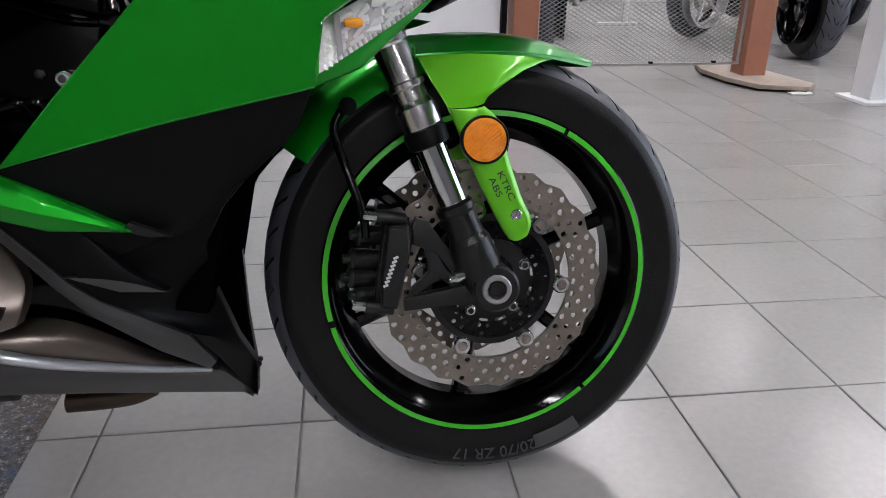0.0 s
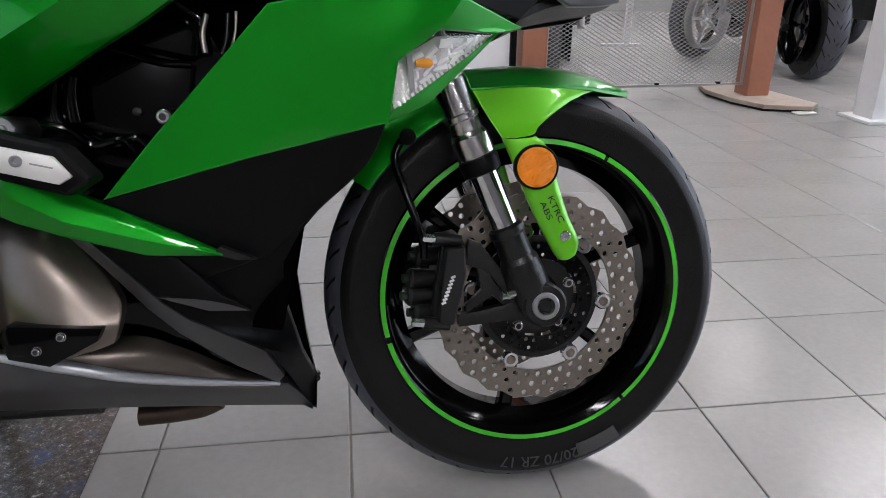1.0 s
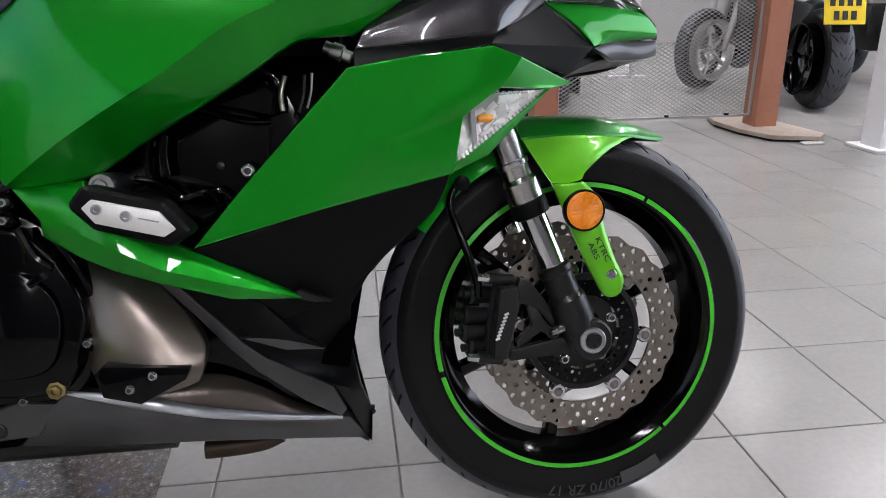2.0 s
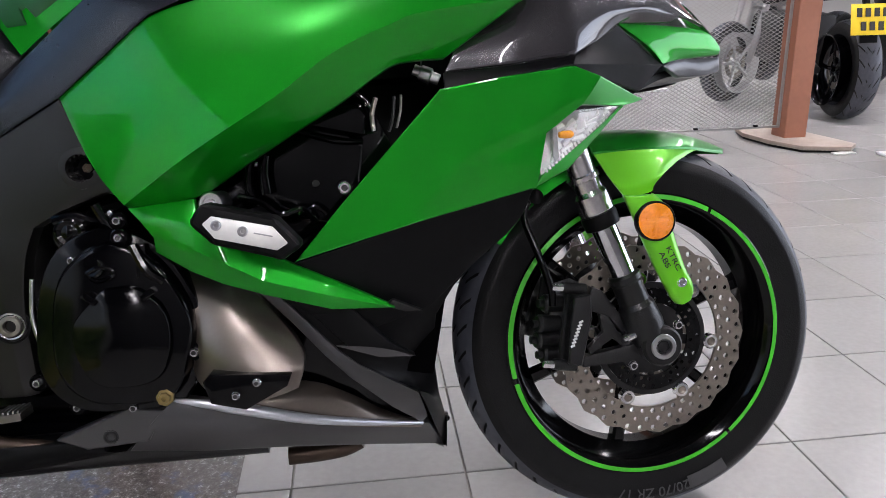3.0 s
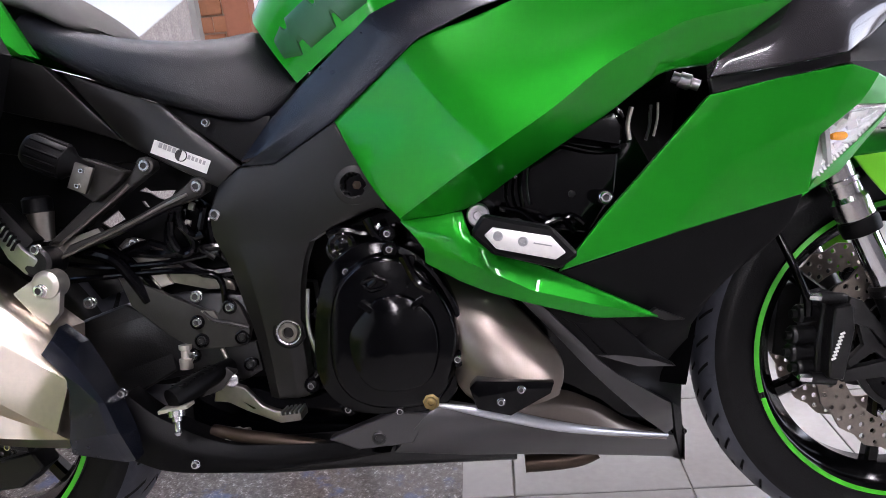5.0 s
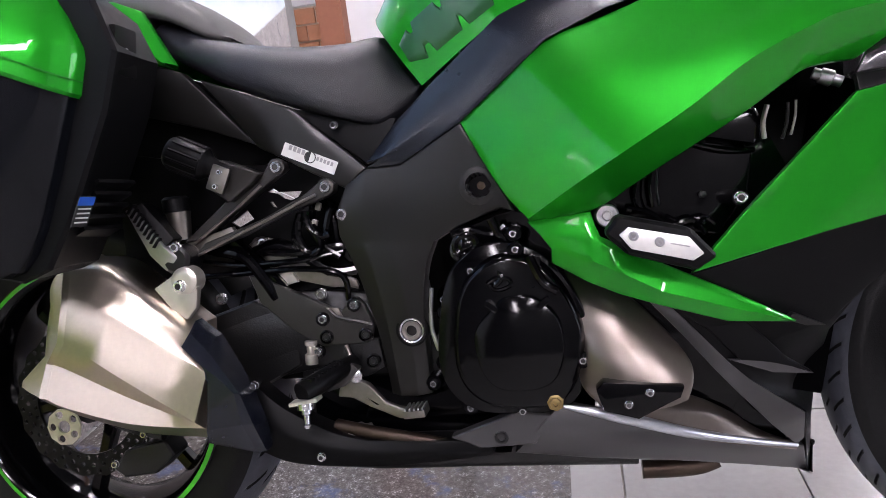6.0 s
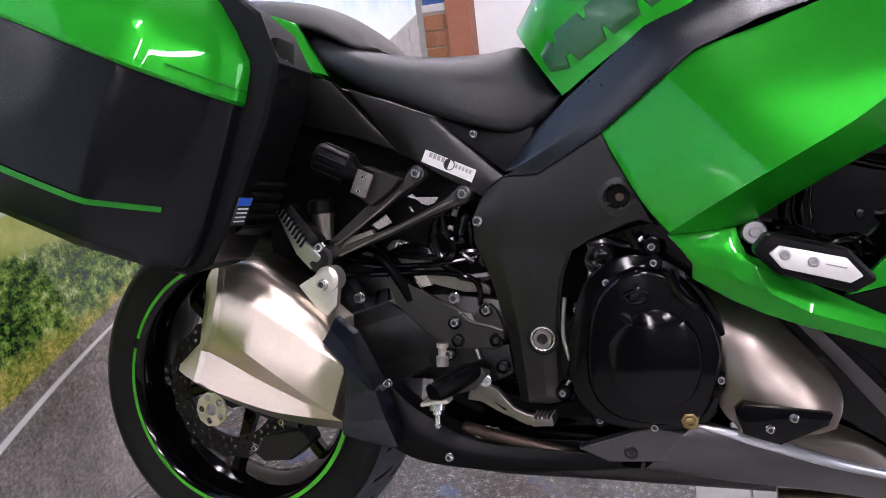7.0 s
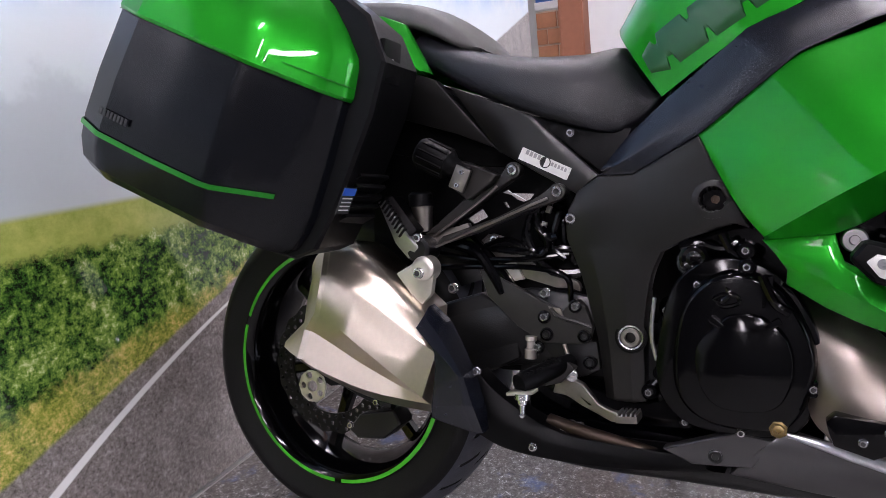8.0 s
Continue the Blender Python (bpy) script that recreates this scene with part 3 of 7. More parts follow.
# white square column with a foot plate, a scrap of card beside the plywood base
colm = thing("white_column", "white painted square steel column on a foot plate", "column", pose(2.36, 2.30, 0))
part("shaft", boxed((0, 0, HIGH / 2), (0.16, 0.14, HIGH - 0.002), bevel=0.006), COLUMN, colm)
part("foot_plate", boxed((0, 0, 0.008), (0.26, 0.24, 0.014), bevel=0.003), COLUMN, colm)
solid("card_scrap", plate([(2.02, 2.43, 0.002), (2.14, 2.44, 0.002), (2.15, 2.50, 0.002), (2.03, 2.49, 0.002)], (0, 0, 0.006), 0.001), PAPER, "crumpled white card scrap on the floor", "card scrap")


# ---- the green motorcycle, built upright in its own axes: x forward from the front axle, y to its left, z up ----
bike = thing("motorcycle", "bright green and black sports touring motorcycle leaning on its side stand", "motorcycle", pose(0, 0, 0.001, -LEAN_SIDE))


def tyre_mesh(R, half, rim_r, rim_y, grooves, slant, around=60):
    """A road tyre round the y axis, with slanting tread slits sunk into the crown; its columns follow the slits."""
    prof = []
    for k in range(around + 1):
        a = math.pi * k / around
        y = -math.cos(a)
        s = math.sin(a)
        r = rim_r + (R - rim_r) * s ** 0.62
        yy = half * y * (1.0 if s > 0.35 else (rim_y / half + (1 - rim_y / half) * s / 0.35))
        prof.append((r, yy))
    steps = (0, 0.014, 0.130, 0.144, 0.26, 0.38, 0.5, 0.514, 0.620, 0.634, 0.75, 0.88)
    along = grooves * len(steps)
    verts, faces, sunk = [], [], set()
    for i in range(along):
        c = i % len(steps)
        t = (i // len(steps) + steps[c]) / grooves
        for k, (r, y) in enumerate(prof):
            w = abs(y) / half
            low, high = (0.36, 0.68) if c in (1, 2) else (0.06, 0.27) if c in (7, 8) else (2, 3)
            d = 0.005 * max(0, min(1, (w - low) / 0.05, (high - w) / 0.05))
            if d:
                sunk.add((i, k))
            a = 2 * math.pi * (t - min(w, 0.8) * slant / grooves)
            verts.append(((r - d) * math.cos(a), y, (r - d) * math.sin(a)))
    n = around + 1
    for i in range(along):
        for k in range(around):
            j = (i + 1) % along
            faces.append((i * n + k, i * n + k + 1, j * n + k + 1, j * n + k))
    bm = bmesh.new()
    me = bpy.data.meshes.new("tmp")
    me.from_pydata(verts, [], faces)
    for p in me.polygons:
        k = p.index % around
        i = p.index // around
        # Sunk slit faces take the darker rubber, for the shade in them.
        p.material_index = 1 if 0.19 * around < k < 0.81 * around - 1 and not {(i, k), ((i + 1) % along, k)} & sunk else 0
    bm.from_mesh(me)
    bpy.data.meshes.remove(me)
    return bm


def lathe_y(profile, seg=96, closed=True):
    """Turned round the y axis: profile rows are (radius, y); a closed profile makes a ring."""
    bm = bmesh.new()
    pts = profile + [profile[0]] if closed else profile
    rows = [[(r * math.cos(a), y, r * math.sin(a)) for a in (2 * math.pi * k / seg for k in range(seg))] for r, y in pts]
    grid(bm, rows, wrap=True)
    bmesh.ops.remove_doubles(bm, verts=bm.verts, dist=1e-6)
    return bm


def arc_band(r0, r1, y, a0, a1, thick=0.0008, step=2):
    """A flat curved strip on the side of a wheel, between two angles in degrees."""
    bm = bmesh.new()
    n = max(2, int(abs(a1 - a0) / step))
    rows = []
    for k in range(n + 1):
        a = radians(a0 + (a1 - a0) * k / n)
        rows.append([(r * math.cos(a), yy, r * math.sin(a)) for r, yy in ((r0, y), (r0, y - thick), (r1, y - thick + 0.0012), (r1, y + 0.0012))])
    grid(bm, rows, wrap=True, cap=True)
    return bm


def spoke(angle, r0, r1, w0, w1, y0, y1, thick):
    """A cast wheel spoke from the hub to the rim, slightly waisted."""
    a = radians(angle)
    u, v = Vector((math.cos(a), 0, math.sin(a))), Vector((-math.sin(a), 0, math.cos(a)))
    rows = []
    for k in range(9):
        t = k / 8
        w = (w0 * (1 - t) + w1 * t) * (1 - 0.25 * math.sin(math.pi * t))
        y = y0 * (1 - t) + y1 * t
        c = u * (r0 + (r1 - r0) * t)
        rows.append([c + v * s * w + Vector((0, y + q * thick, 0)) for s, q in ((-0.5, -0.6), (-0.3, -1), (0.3, -1), (0.5, -0.6), (0.5, 0.6), (0.3, 1), (-0.3, 1), (-0.5, 0.6))])
    bm = bmesh.new()
    grid(bm, rows, wrap=True, cap=True)
    return bm


def wheel_rim(flange, half, well=0.187):
    p = [(flange, -half), (flange - 0.004, -half - 0.002), (flange - 0.010, -half + 0.001), (flange - 0.020, -half + 0.012), (well + 0.010, -half * 0.55),
         (well, -half * 0.3), (well, half * 0.3), (well + 0.010, half * 0.55), (flange - 0.020, half - 0.012), (flange - 0.010, half - 0.001), (flange, half),
         (flange - 0.016, half * 0.7), (well + 0.012, 0.0), (flange - 0.016, -half * 0.7)]
    return lathe_y(p, 128)


def stripes(wheel, r, y, arcs):
    for a0, a1 in arcs:
        part("rim_stripe", arc_band(r - 0.0035, r + 0.0035, y, a0, a1), TAPE, wheel, "bright green rim tape")


def petal_disc(parent, y, m_disc=DISC):
    def hole(i, j):
        return 0.0042 if (j + i) % 6 else 0.0032
    ob = part("brake_disc", disc_plate(0.108, 0.149, 0.005, 3, 42, hole, 0.0028, 21), m_disc, parent, "brown-grey drilled petal brake disc")
    ob.location = (0, y, 0)
    return ob


# front wheel
front = part("front_wheel", wheel_rim(0.2255, 0.0535), RIMBLACK, bike, "gloss black cast front wheel", m=pose(0, 0, 0.30, 1.4, 0, 1.85))
tyre = part("tyre", tyre_mesh(0.2995, 0.060, 0.223, 0.050, 44, 1.5), (RUBBER, TREAD), front, "black road tyre with slanting tread grooves", 25)
for k in range(6):
    part("spoke", spoke(20 + 60 * k, 0.03, 0.19, 0.030, 0.022, 0, 0, 0.012), RIMBLACK, front)
part("hub", lathe_y([(0.012, -0.06), (0.034, -0.06), (0.040, -0.05), (0.034, -0.02), (0.034, 0.02), (0.040, 0.05), (0.034, 0.06), (0.012, 0.06)], 48), RIMBLACK, front)
stripes(front, 0.2195, -0.0560, ((-50.5, 60), (61.5, 192.5), (195, 308)))
for side in (-1, 1):
    d = petal_disc(front, side * 0.072)
    part("disc_carrier", lathe_y([(0.080, side * 0.066), (0.089, side * 0.066), (0.089, side * 0.072), (0.080, side * 0.072)], 72), CAST, front, "black open disc carrier")
    part("carrier_hub", lathe_y([(0.034, side * 0.058), (0.056, side * 0.058), (0.056, side * 0.066), (0.034, side * 0.066)], 48), CAST, front)
    for k in range(6):
        a = -7 + 54 * k if k < 3 else -7 - 54 * (k - 2)
        if k == 5:
            a = -7 - 54 * 3.4
        c = (0.0975 * math.cos(radians(a)), side * 0.072, 0.0975 * math.sin(radians(a)))
        part("carrier_arm", spoke(a, 0.046, 0.099, 0.017, 0.024, side * 0.062, side * 0.070, 0.003), CAST, front)
        part("carrier_arm", spoke(a + 27, 0.046, 0.084, 0.014, 0.010, side * 0.062, side * 0.068, 0.003), CAST, front)
        tor = turned([(-0.005, 0.0120), (0.004, 0.0120), (0.006, 0.0105), (0.006, 0.0068), (-0.005, 0.0065)], c, (c[0], c[1] + side, c[2]), 20)
        part("disc_bobbin", tor, CHROME, front, "silver disc bobbin")
        lug = spoke(a, 0.094, 0.112, 0.022, 0.030, side * 0.072, side * 0.072, 0.0022)
        part("disc_lug", lug, DISC, front)
    tone = disc_plate(0.057, 0.080, 0.0015, 2, 32, lambda i, j: 0.0031 if j % 6 else 0.0006)
    ob = part("tone_ring", tone, GLOSS, front, "black perforated speed sensor ring")
    ob.location = (0, side * 0.0755, 0)
    bolts([(0.050 * math.cos(radians(a)), side * 0.066, 0.050 * math.sin(radians(a))) for a in (20, 92, 164, 236, 308)], front, 0.009, 0.006, (0, side, 0))


def bent_letters(body, size, r, y, mid, parent, name="tyre_lettering", material=GREYTXT):
    """Letters round the tyre wall, their tops outwards, centred on the angle mid."""
    bm = lettering(body, size)
    for v in bm.verts:
        a = radians(mid) - v.co.x / r
        rr = r + v.co.y
        v.co = (rr * math.cos(a), y - v.co.z - 0.0006 + 0.06 * max(0.0, rr - r) , rr * math.sin(a))
    return part(name, bm, material, parent, "grey moulded tyre size lettering")


bent_letters("120/70 ZR 17", 0.024, 0.258, -0.0602, -87, front)
part("moulded_pad", arc_band(0.246, 0.268, -0.0598, -75, -60, 0.0012), GREYTXT, front, "smooth grey patch on the tyre wall")


# fork legs, axle and front brakes
def fork_leg(side):
    """An upside-down fork leg: silver outer tube, chrome stanchion, black casting with the axle clamp."""
    s = -1 if side < 0 else 1
    y = s * 0.106

    def at(z):
        return (-0.046 - 0.383 * (z - 0.392), y, z)
    leg = part("fork_leg", turned([(0.0, 0.0238), (0.004, 0.0261), (0.030, 0.0261), (0.034, 0.0238), (0.037, 0.0226), (0.052, 0.0226), (0.054, 0.0249), (0.060, 0.0249), (0.062, 0.0226), (0.105, 0.0220), (0.108, 0.0238), (0.116, 0.0238), (0.119, 0.0220), (0.26, 0.0220)], at(0.500), at(0.7), 40), FORKAL, bike, "satin silver upper fork tube", 20)
    part("dust_seal", turned([(-0.022, 0.0209), (-0.020, 0.0261), (-0.004, 0.0273), (0.001, 0.0261)], at(0.500), at(0.7), 40), MATTE, leg)
    part("fork_tube", turned([(-0.01, 0.0191), (0.12, 0.0191)], at(0.400), at(0.6), 40), CHROME, leg, "polished chrome fork tube")
    casting = turned([(-0.078, 0.0255), (-0.05, 0.0296), (-0.02, 0.0273), (-0.012, 0.0232), (0.0, 0.0226), (0.018, 0.0226), (0.022, 0.0249), (0.030, 0.0249), (0.034, 0.0209)], at(0.378), at(0.6), 40)
    part("fork_bottom", casting, CAST, leg, "black cast fork bottom", 20)
    part("axle_clamp", turned([(-0.03, 0.030), (0.015, 0.0305), (0.019, 0.027)], (-0.003, s * 0.112, 0.30), (-0.003, s * 2, 0.30), 36), CAST, leg)
    part("axle_nut", turned([(0.0, 0.0190), (0.006, 0.0190), (0.0075, 0.0175), (0.0078, 0.0125), (0.004, 0.0115)], (-0.003, s * 0.127, 0.30), (-0.003, s * 2, 0.30), 24), ALU, leg, "silver hollow axle end")
    # Dark disc laid in the nut for the shade of a hollow axle.
    part("axle_bore", turned([(0.0002, 0.0100), (0.0005, 0.0098)], (-0.003, s * 0.131, 0.30), (-0.003, s * 2, 0.30), 6), CAST, leg)
    part("pinch_bolt", turned([(0.0, 0.007), (0.012, 0.007), (0.013, 0.005), (0.020, 0.0045)], (-0.044, s * 0.120, 0.318), (-0.09, s * 0.135, 0.309), 14), BOLT, leg)
    return leg


for side in (-1, 1):
    fork_leg(side)


def front_caliper(s):
    """A radial four-piston caliper on its bracket, behind the fork."""
    flip = s > 0
    cal = part("brake_caliper", plate([(-0.140, -0.112, 0.392), (-0.112, -0.112, 0.398), (-0.103, -0.112, 0.372), (-0.122, -0.112, 0.290), (-0.135, -0.112, 0.276), (-0.158, -0.112, 0.282), (-0.150, -0.112, 0.335)], (0, 0.075, 0), 0.006, 3, flip), CAST, bike, "black brake caliper")
    part("caliper_cover", plate([(-0.137, -0.140, 0.385), (-0.112, -0.140, 0.388), (-0.111, -0.140, 0.352), (-0.129, -0.140, 0.283), (-0.149, -0.140, 0.287), (-0.146, -0.140, 0.330)], (0, 0.03, 0), 0.006, 3, flip), CAST, cal)
    bars = bmesh.new()
    for k in range(8):
        t = k / 7
        c = Vector((-0.1425 + 0.0135 * t, -0.1405 * (-s if s > 0 else 1), 0.315 + 0.034 * t))
        box(bars, c, (0.0065, 0.0010, 0.0030), Matrix.Rotation(radians(-22), 4, "Y"))
    part("maker_mark", bars, PAPER, cal, "pale maker mark drawn as plain bars")
    for z, x in ((0.372, -0.165), (0.342, -0.175), (0.318, -0.178), (0.295, -0.170)):
        part("piston_housing", turned([(-0.03, 0.012), (0.006, 0.014), (0.010, 0.011), (0.010, 0.006), (0.018, 0.006)], mirrored([(x, -0.10, z)], flip)[0], mirrored([(x - 1.0, -0.35, z + 0.1)], flip)[0], 16), CAST, cal)
    for x, z in ((-0.150, 0.398), (-0.168, 0.286)):
        part("caliper_bolt", turned([(0, 0.006), (0.014, 0.006), (0.016, 0.0045)], mirrored([(x, -0.125, z)], flip)[0], mirrored([(x - 1, -0.2, z + 0.15)], flip)[0], 6), BOLT, cal, "silver hex bolt")
        part("bolt_boss", tube(mirrored([(x, -0.122, z), (x + 0.035, -0.118, z - 0.006)], flip), 0.0085, 12, smooth=1), CAST, cal)
    part("bracket", plate([(-0.118, -0.108, 0.288), (-0.118, -0.108, 0.272), (-0.02, -0.108, 0.278), (0.0, -0.108, 0.290), (-0.02, -0.108, 0.305)], (0, 0.018, 0), 0.003, 2, flip), CAST, cal)
    part("bracket", plate([(-0.100, -0.106, 0.392), (-0.085, -0.106, 0.386), (-0.045, -0.106, 0.330), (-0.055, -0.106, 0.318), (-0.075, -0.106, 0.345), (-0.112, -0.106, 0.360)], (0, 0.018, 0), 0.003, 2, flip), CAST, cal)
    part("bracket", plate([(-0.090, -0.104, 0.352), (-0.078, -0.104, 0.350), (-0.062, -0.104, 0.322), (-0.040, -0.104, 0.300), (-0.045, -0.104, 0.290), (-0.070, -0.104, 0.312), (-0.105, -0.104, 0.290), (-0.108, -0.104, 0.300), (-0.084, -0.104, 0.322)], (0, 0.012, 0), 0.002, 2, flip), CAST, cal)
    return cal


for s in (-1, 1):
    front_caliper(s)
hose = part("brake_hose", tube([(-0.185, -0.092, 0.526), (-0.196, -0.098, 0.500), (-0.182, -0.112, 0.452), (-0.166, -0.120, 0.400), (-0.163, -0.115, 0.372)], 0.0055, 12), GLOSS, bike, "black rubber brake hose")
part("hose_clip", turned([(-0.006, 0.010), (0.006, 0.011), (0.008, 0.006)], (-0.178, -0.098, 0.530), (-0.178, -1, 0.530), 14), MATTE, hose)

# front mudguard
for flip in (False, True):
    g = part("front_fender", sheet([
        [(-0.094, -0.118, 0.586), (-0.040, -0.112, 0.589), (0.005, -0.100, 0.589), (0.050, -0.080, 0.588), (0.094, -0.055, 0.585)],
        [(-0.079, -0.130, 0.556), (-0.045, -0.127, 0.557), (-0.012, -0.118, 0.562), (0.024, -0.102, 0.571), (0.080, -0.064, 0.582)],
        [(-0.068, -0.138, 0.537), (-0.045, -0.136, 0.537), (-0.020, -0.131, 0.541), (0.000, -0.121, 0.550), (0.055, -0.082, 0.575)],
        [(-0.063, -0.149, 0.526), (-0.045, -0.149, 0.525), (-0.021, -0.145, 0.529), (-0.009, -0.133, 0.540), (0.040, -0.092, 0.569)]],
        0.004, 5, True, 4, 0.0, flip=flip, edge=0.001), LIME, bike, "lime green front mudguard side", 30)
    part("fender_stay", sheet([
        [(-0.063, -0.148, 0.526), (-0.050, -0.148, 0.495), (-0.036, -0.149, 0.458), (-0.021, -0.149, 0.423), (0.000, -0.148, 0.381), (0.010, -0.148, 0.366)],
        [(-0.052, -0.154, 0.524), (-0.040, -0.155, 0.497), (-0.026, -0.156, 0.460), (-0.010, -0.156, 0.423), (0.008, -0.155, 0.383), (0.018, -0.154, 0.365)],
        [(-0.027, -0.154, 0.525), (-0.013, -0.155, 0.503), (0.000, -0.156, 0.462), (0.014, -0.156, 0.421), (0.030, -0.155, 0.388), (0.029, -0.154, 0.370)],
        [(-0.019, -0.146, 0.527), (-0.001, -0.148, 0.507), (0.010, -0.149, 0.463), (0.024, -0.149, 0.420), (0.037, -0.148, 0.391), (0.034, -0.148, 0.374)]],
        0.006, 5, True, 4, 0.0, flip=flip, edge=0.0015), LIME, g, "lime green mudguard stay", 30)
    s = 1 if flip else -1
    part("reflector", turned([(-0.004, 0.0285), (0.006, 0.0285), (0.0075, 0.0275), (0.0065, 0.0265)], (-0.022, s * 0.155, 0.488), (-0.022, s * 2, 0.488), 40), MATTE, g, "black reflector rim")
    part("reflector_lens", turned([(0.0, 0.0264), (0.0060, 0.0262), (0.0068, 0.0250)], (-0.022, s * 0.155, 0.488), (-0.022, s * 2, 0.488), 40), AMBER, g, "round amber reflector")
    part("reflector_facet", turned([(0.0066, 0.0255)] + [(0.0070 + (0.00035 if k % 2 else 0.0), 0.0248 - 0.0008 * k) for k in range(31)] + [(0.0071, 0.0)], (-0.022, s * 0.155, 0.488), (-0.022, s * 2, 0.488), 6), AMBER, g, "ribbed amber lens", 5)
    part("stay_bolt", bolt_mesh((0.016, s * 0.1560, 0.398), (0, s, 0), 0.0085, 0.004), BOLT, g)
top_rails = [
    [(-0.096, -0.117, 0.589), (-0.04, -0.111, 0.592), (0.014, -0.097, 0.592), (0.070, -0.071, 0.590), (0.105, -0.048, 0.586), (0.158, -0.008, 0.580)],
    [(-0.095, -0.075, 0.610), (-0.035, -0.071, 0.613), (0.022, -0.061, 0.613), (0.077, -0.046, 0.606), (0.118, -0.027, 0.596), (0.160, -0.005, 0.583)],
    [(-0.095, 0.0, 0.620), (-0.03, 0.0, 0.624), (0.030, 0.0, 0.622), (0.082, 0.0, 0.613), (0.125, 0.0, 0.600), (0.162, 0.0, 0.585)]]
top_rails += [[(x, -y, z) for x, y, z in r] for r in top_rails[1::-1]]
part("fender_top", sheet(top_rails, 0.004, 5, True, 5, inward=(0, 0, -1), edge=0.001), DGREEN, bike, "deep green front mudguard top")
rear_g = []
for a in range(105, 147, 4):
    ca, sa = math.cos(radians(a)), math.sin(radians(a))
    rear_g.append([(0.312 * ca, 0.078, 0.30 + 0.312 * sa), (0.326 * ca, 0.055, 0.30 + 0.326 * sa), (0.331 * ca, 0.0, 0.30 + 0.331 * sa), (0.326 * ca, -0.055, 0.30 + 0.326 * sa), (0.313 * ca, -0.078, 0.30 + 0.313 * sa), (0.298 * ca, -0.086, 0.30 + 0.298 * sa), (0.281 * ca, -0.088, 0.30 + 0.281 * sa)])
bm = bmesh.new()
grid(bm, rear_g)
part("fender_rear", bm, GREEN, bike, "green rear half of the front mudguard")


# side cowl, lamp and nose
for flip in (False, True):
    cowl = part("side_cowl", sheet([
        [(-0.331, -0.284, 0.669), (-0.250, -0.276, 0.682), (-0.162, -0.264, 0.692), (-0.126, -0.252, 0.680), (-0.041, -0.172, 0.656)],
        [(-0.390, -0.276, 0.608), (-0.300, -0.273, 0.622), (-0.190, -0.265, 0.645), (-0.140, -0.255, 0.661), (-0.058, -0.186, 0.651)],
        [(-0.455, -0.267, 0.541), (-0.340, -0.268, 0.562), (-0.200, -0.260, 0.613), (-0.152, -0.254, 0.646), (-0.083, -0.208, 0.646)]],
        0.012, 6, False, 6, 0.0, flip=flip, more=[[
        [(-0.455, -0.267, 0.541), (-0.340, -0.268, 0.562), (-0.200, -0.260, 0.613)],
        [(-0.513, -0.262, 0.477), (-0.364, -0.263, 0.515), (-0.212, -0.251, 0.548)]]]), GREEN, bike, "gloss metallic green side cowl", 12)
    part("lamp_rim", sheet([
        [(-0.215, -0.250, 0.548), (-0.165, -0.228, 0.568), (-0.120, -0.208, 0.607), (-0.075, -0.192, 0.648)],
        [(-0.207, -0.256, 0.562), (-0.159, -0.232, 0.592), (-0.115, -0.212, 0.621), (-0.081, -0.194, 0.647)]],
        0.014, 4, False, 3, 0.0, flip=flip), GREEN, cowl)
    lamp = part("indicator", sheet([
        [(-0.204, -0.232, 0.613), (-0.178, -0.226, 0.628), (-0.153, -0.217, 0.642), (-0.078, -0.178, 0.648)],
        [(-0.207, -0.250, 0.559), (-0.185, -0.240, 0.573), (-0.158, -0.226, 0.590), (-0.084, -0.188, 0.643)]],
        0.003, 4, False, 5, 0.0, flip=flip, edge=0.0), SILVERP, cowl, "bright indicator reflector")
    clear_lens = part("indicator_lens", sheet([
        [(-0.204, -0.262, 0.613), (-0.178, -0.256, 0.628), (-0.153, -0.247, 0.642), (-0.078, -0.195, 0.648)],
        [(-0.207, -0.256, 0.561), (-0.185, -0.246, 0.575), (-0.158, -0.231, 0.592), (-0.084, -0.195, 0.645)]],
        0.003, 4, False, 4, 0.003, flip=flip, edge=0.001), LENS, cowl, "clear faceted indicator lens")
    clear_lens.visible_shadow = False
    s = 1 if flip else -1
    part("bulb", turned([(-0.004, 0.0035), (0.001, 0.0050), (0.011, 0.0050), (0.0145, 0.003)], (-0.176, s * 0.243, 0.611), (-0.12, s * 0.236, 0.612), 16), ORANGE, cowl, "amber indicator bulb")
    part("bulb_holder", plate([(-0.190, -0.250, 0.619), (-0.184, -0.249, 0.621), (-0.182, -0.247, 0.583), (-0.188, -0.249, 0.577)], (0, 0.012, 0), 0.0012, 2, flip), HOUSING, cowl)
    facet_rng = random.Random(7)
    for k in range(5):
        for q in range(4):
            t, u = (k + 0.5) / 5, (q + 0.5) / 4
            lo = Vector((-0.196 + 0.090 * t, -0.243 + 0.044 * t, 0.574 + 0.060 * t))
            hi = Vector((-0.186 + 0.090 * t, -0.238 + 0.042 * t, 0.622 + 0.022 * t))
            c = lo.lerp(hi, u)
            tip = Matrix.Rotation(radians(facet_rng.uniform(-25, 25) + s * 50), 4, "X") @ Matrix.Rotation(radians((-30 if s < 0 else 30) + facet_rng.uniform(-25, 25)), 4, "Z")
            part("reflector_cell", boxed((c.x, s * -c.y, c.z), (0.017, 0.004, 0.013 * (1.15 - 0.7 * t)), tip, 0.001), CLEARW, cowl)
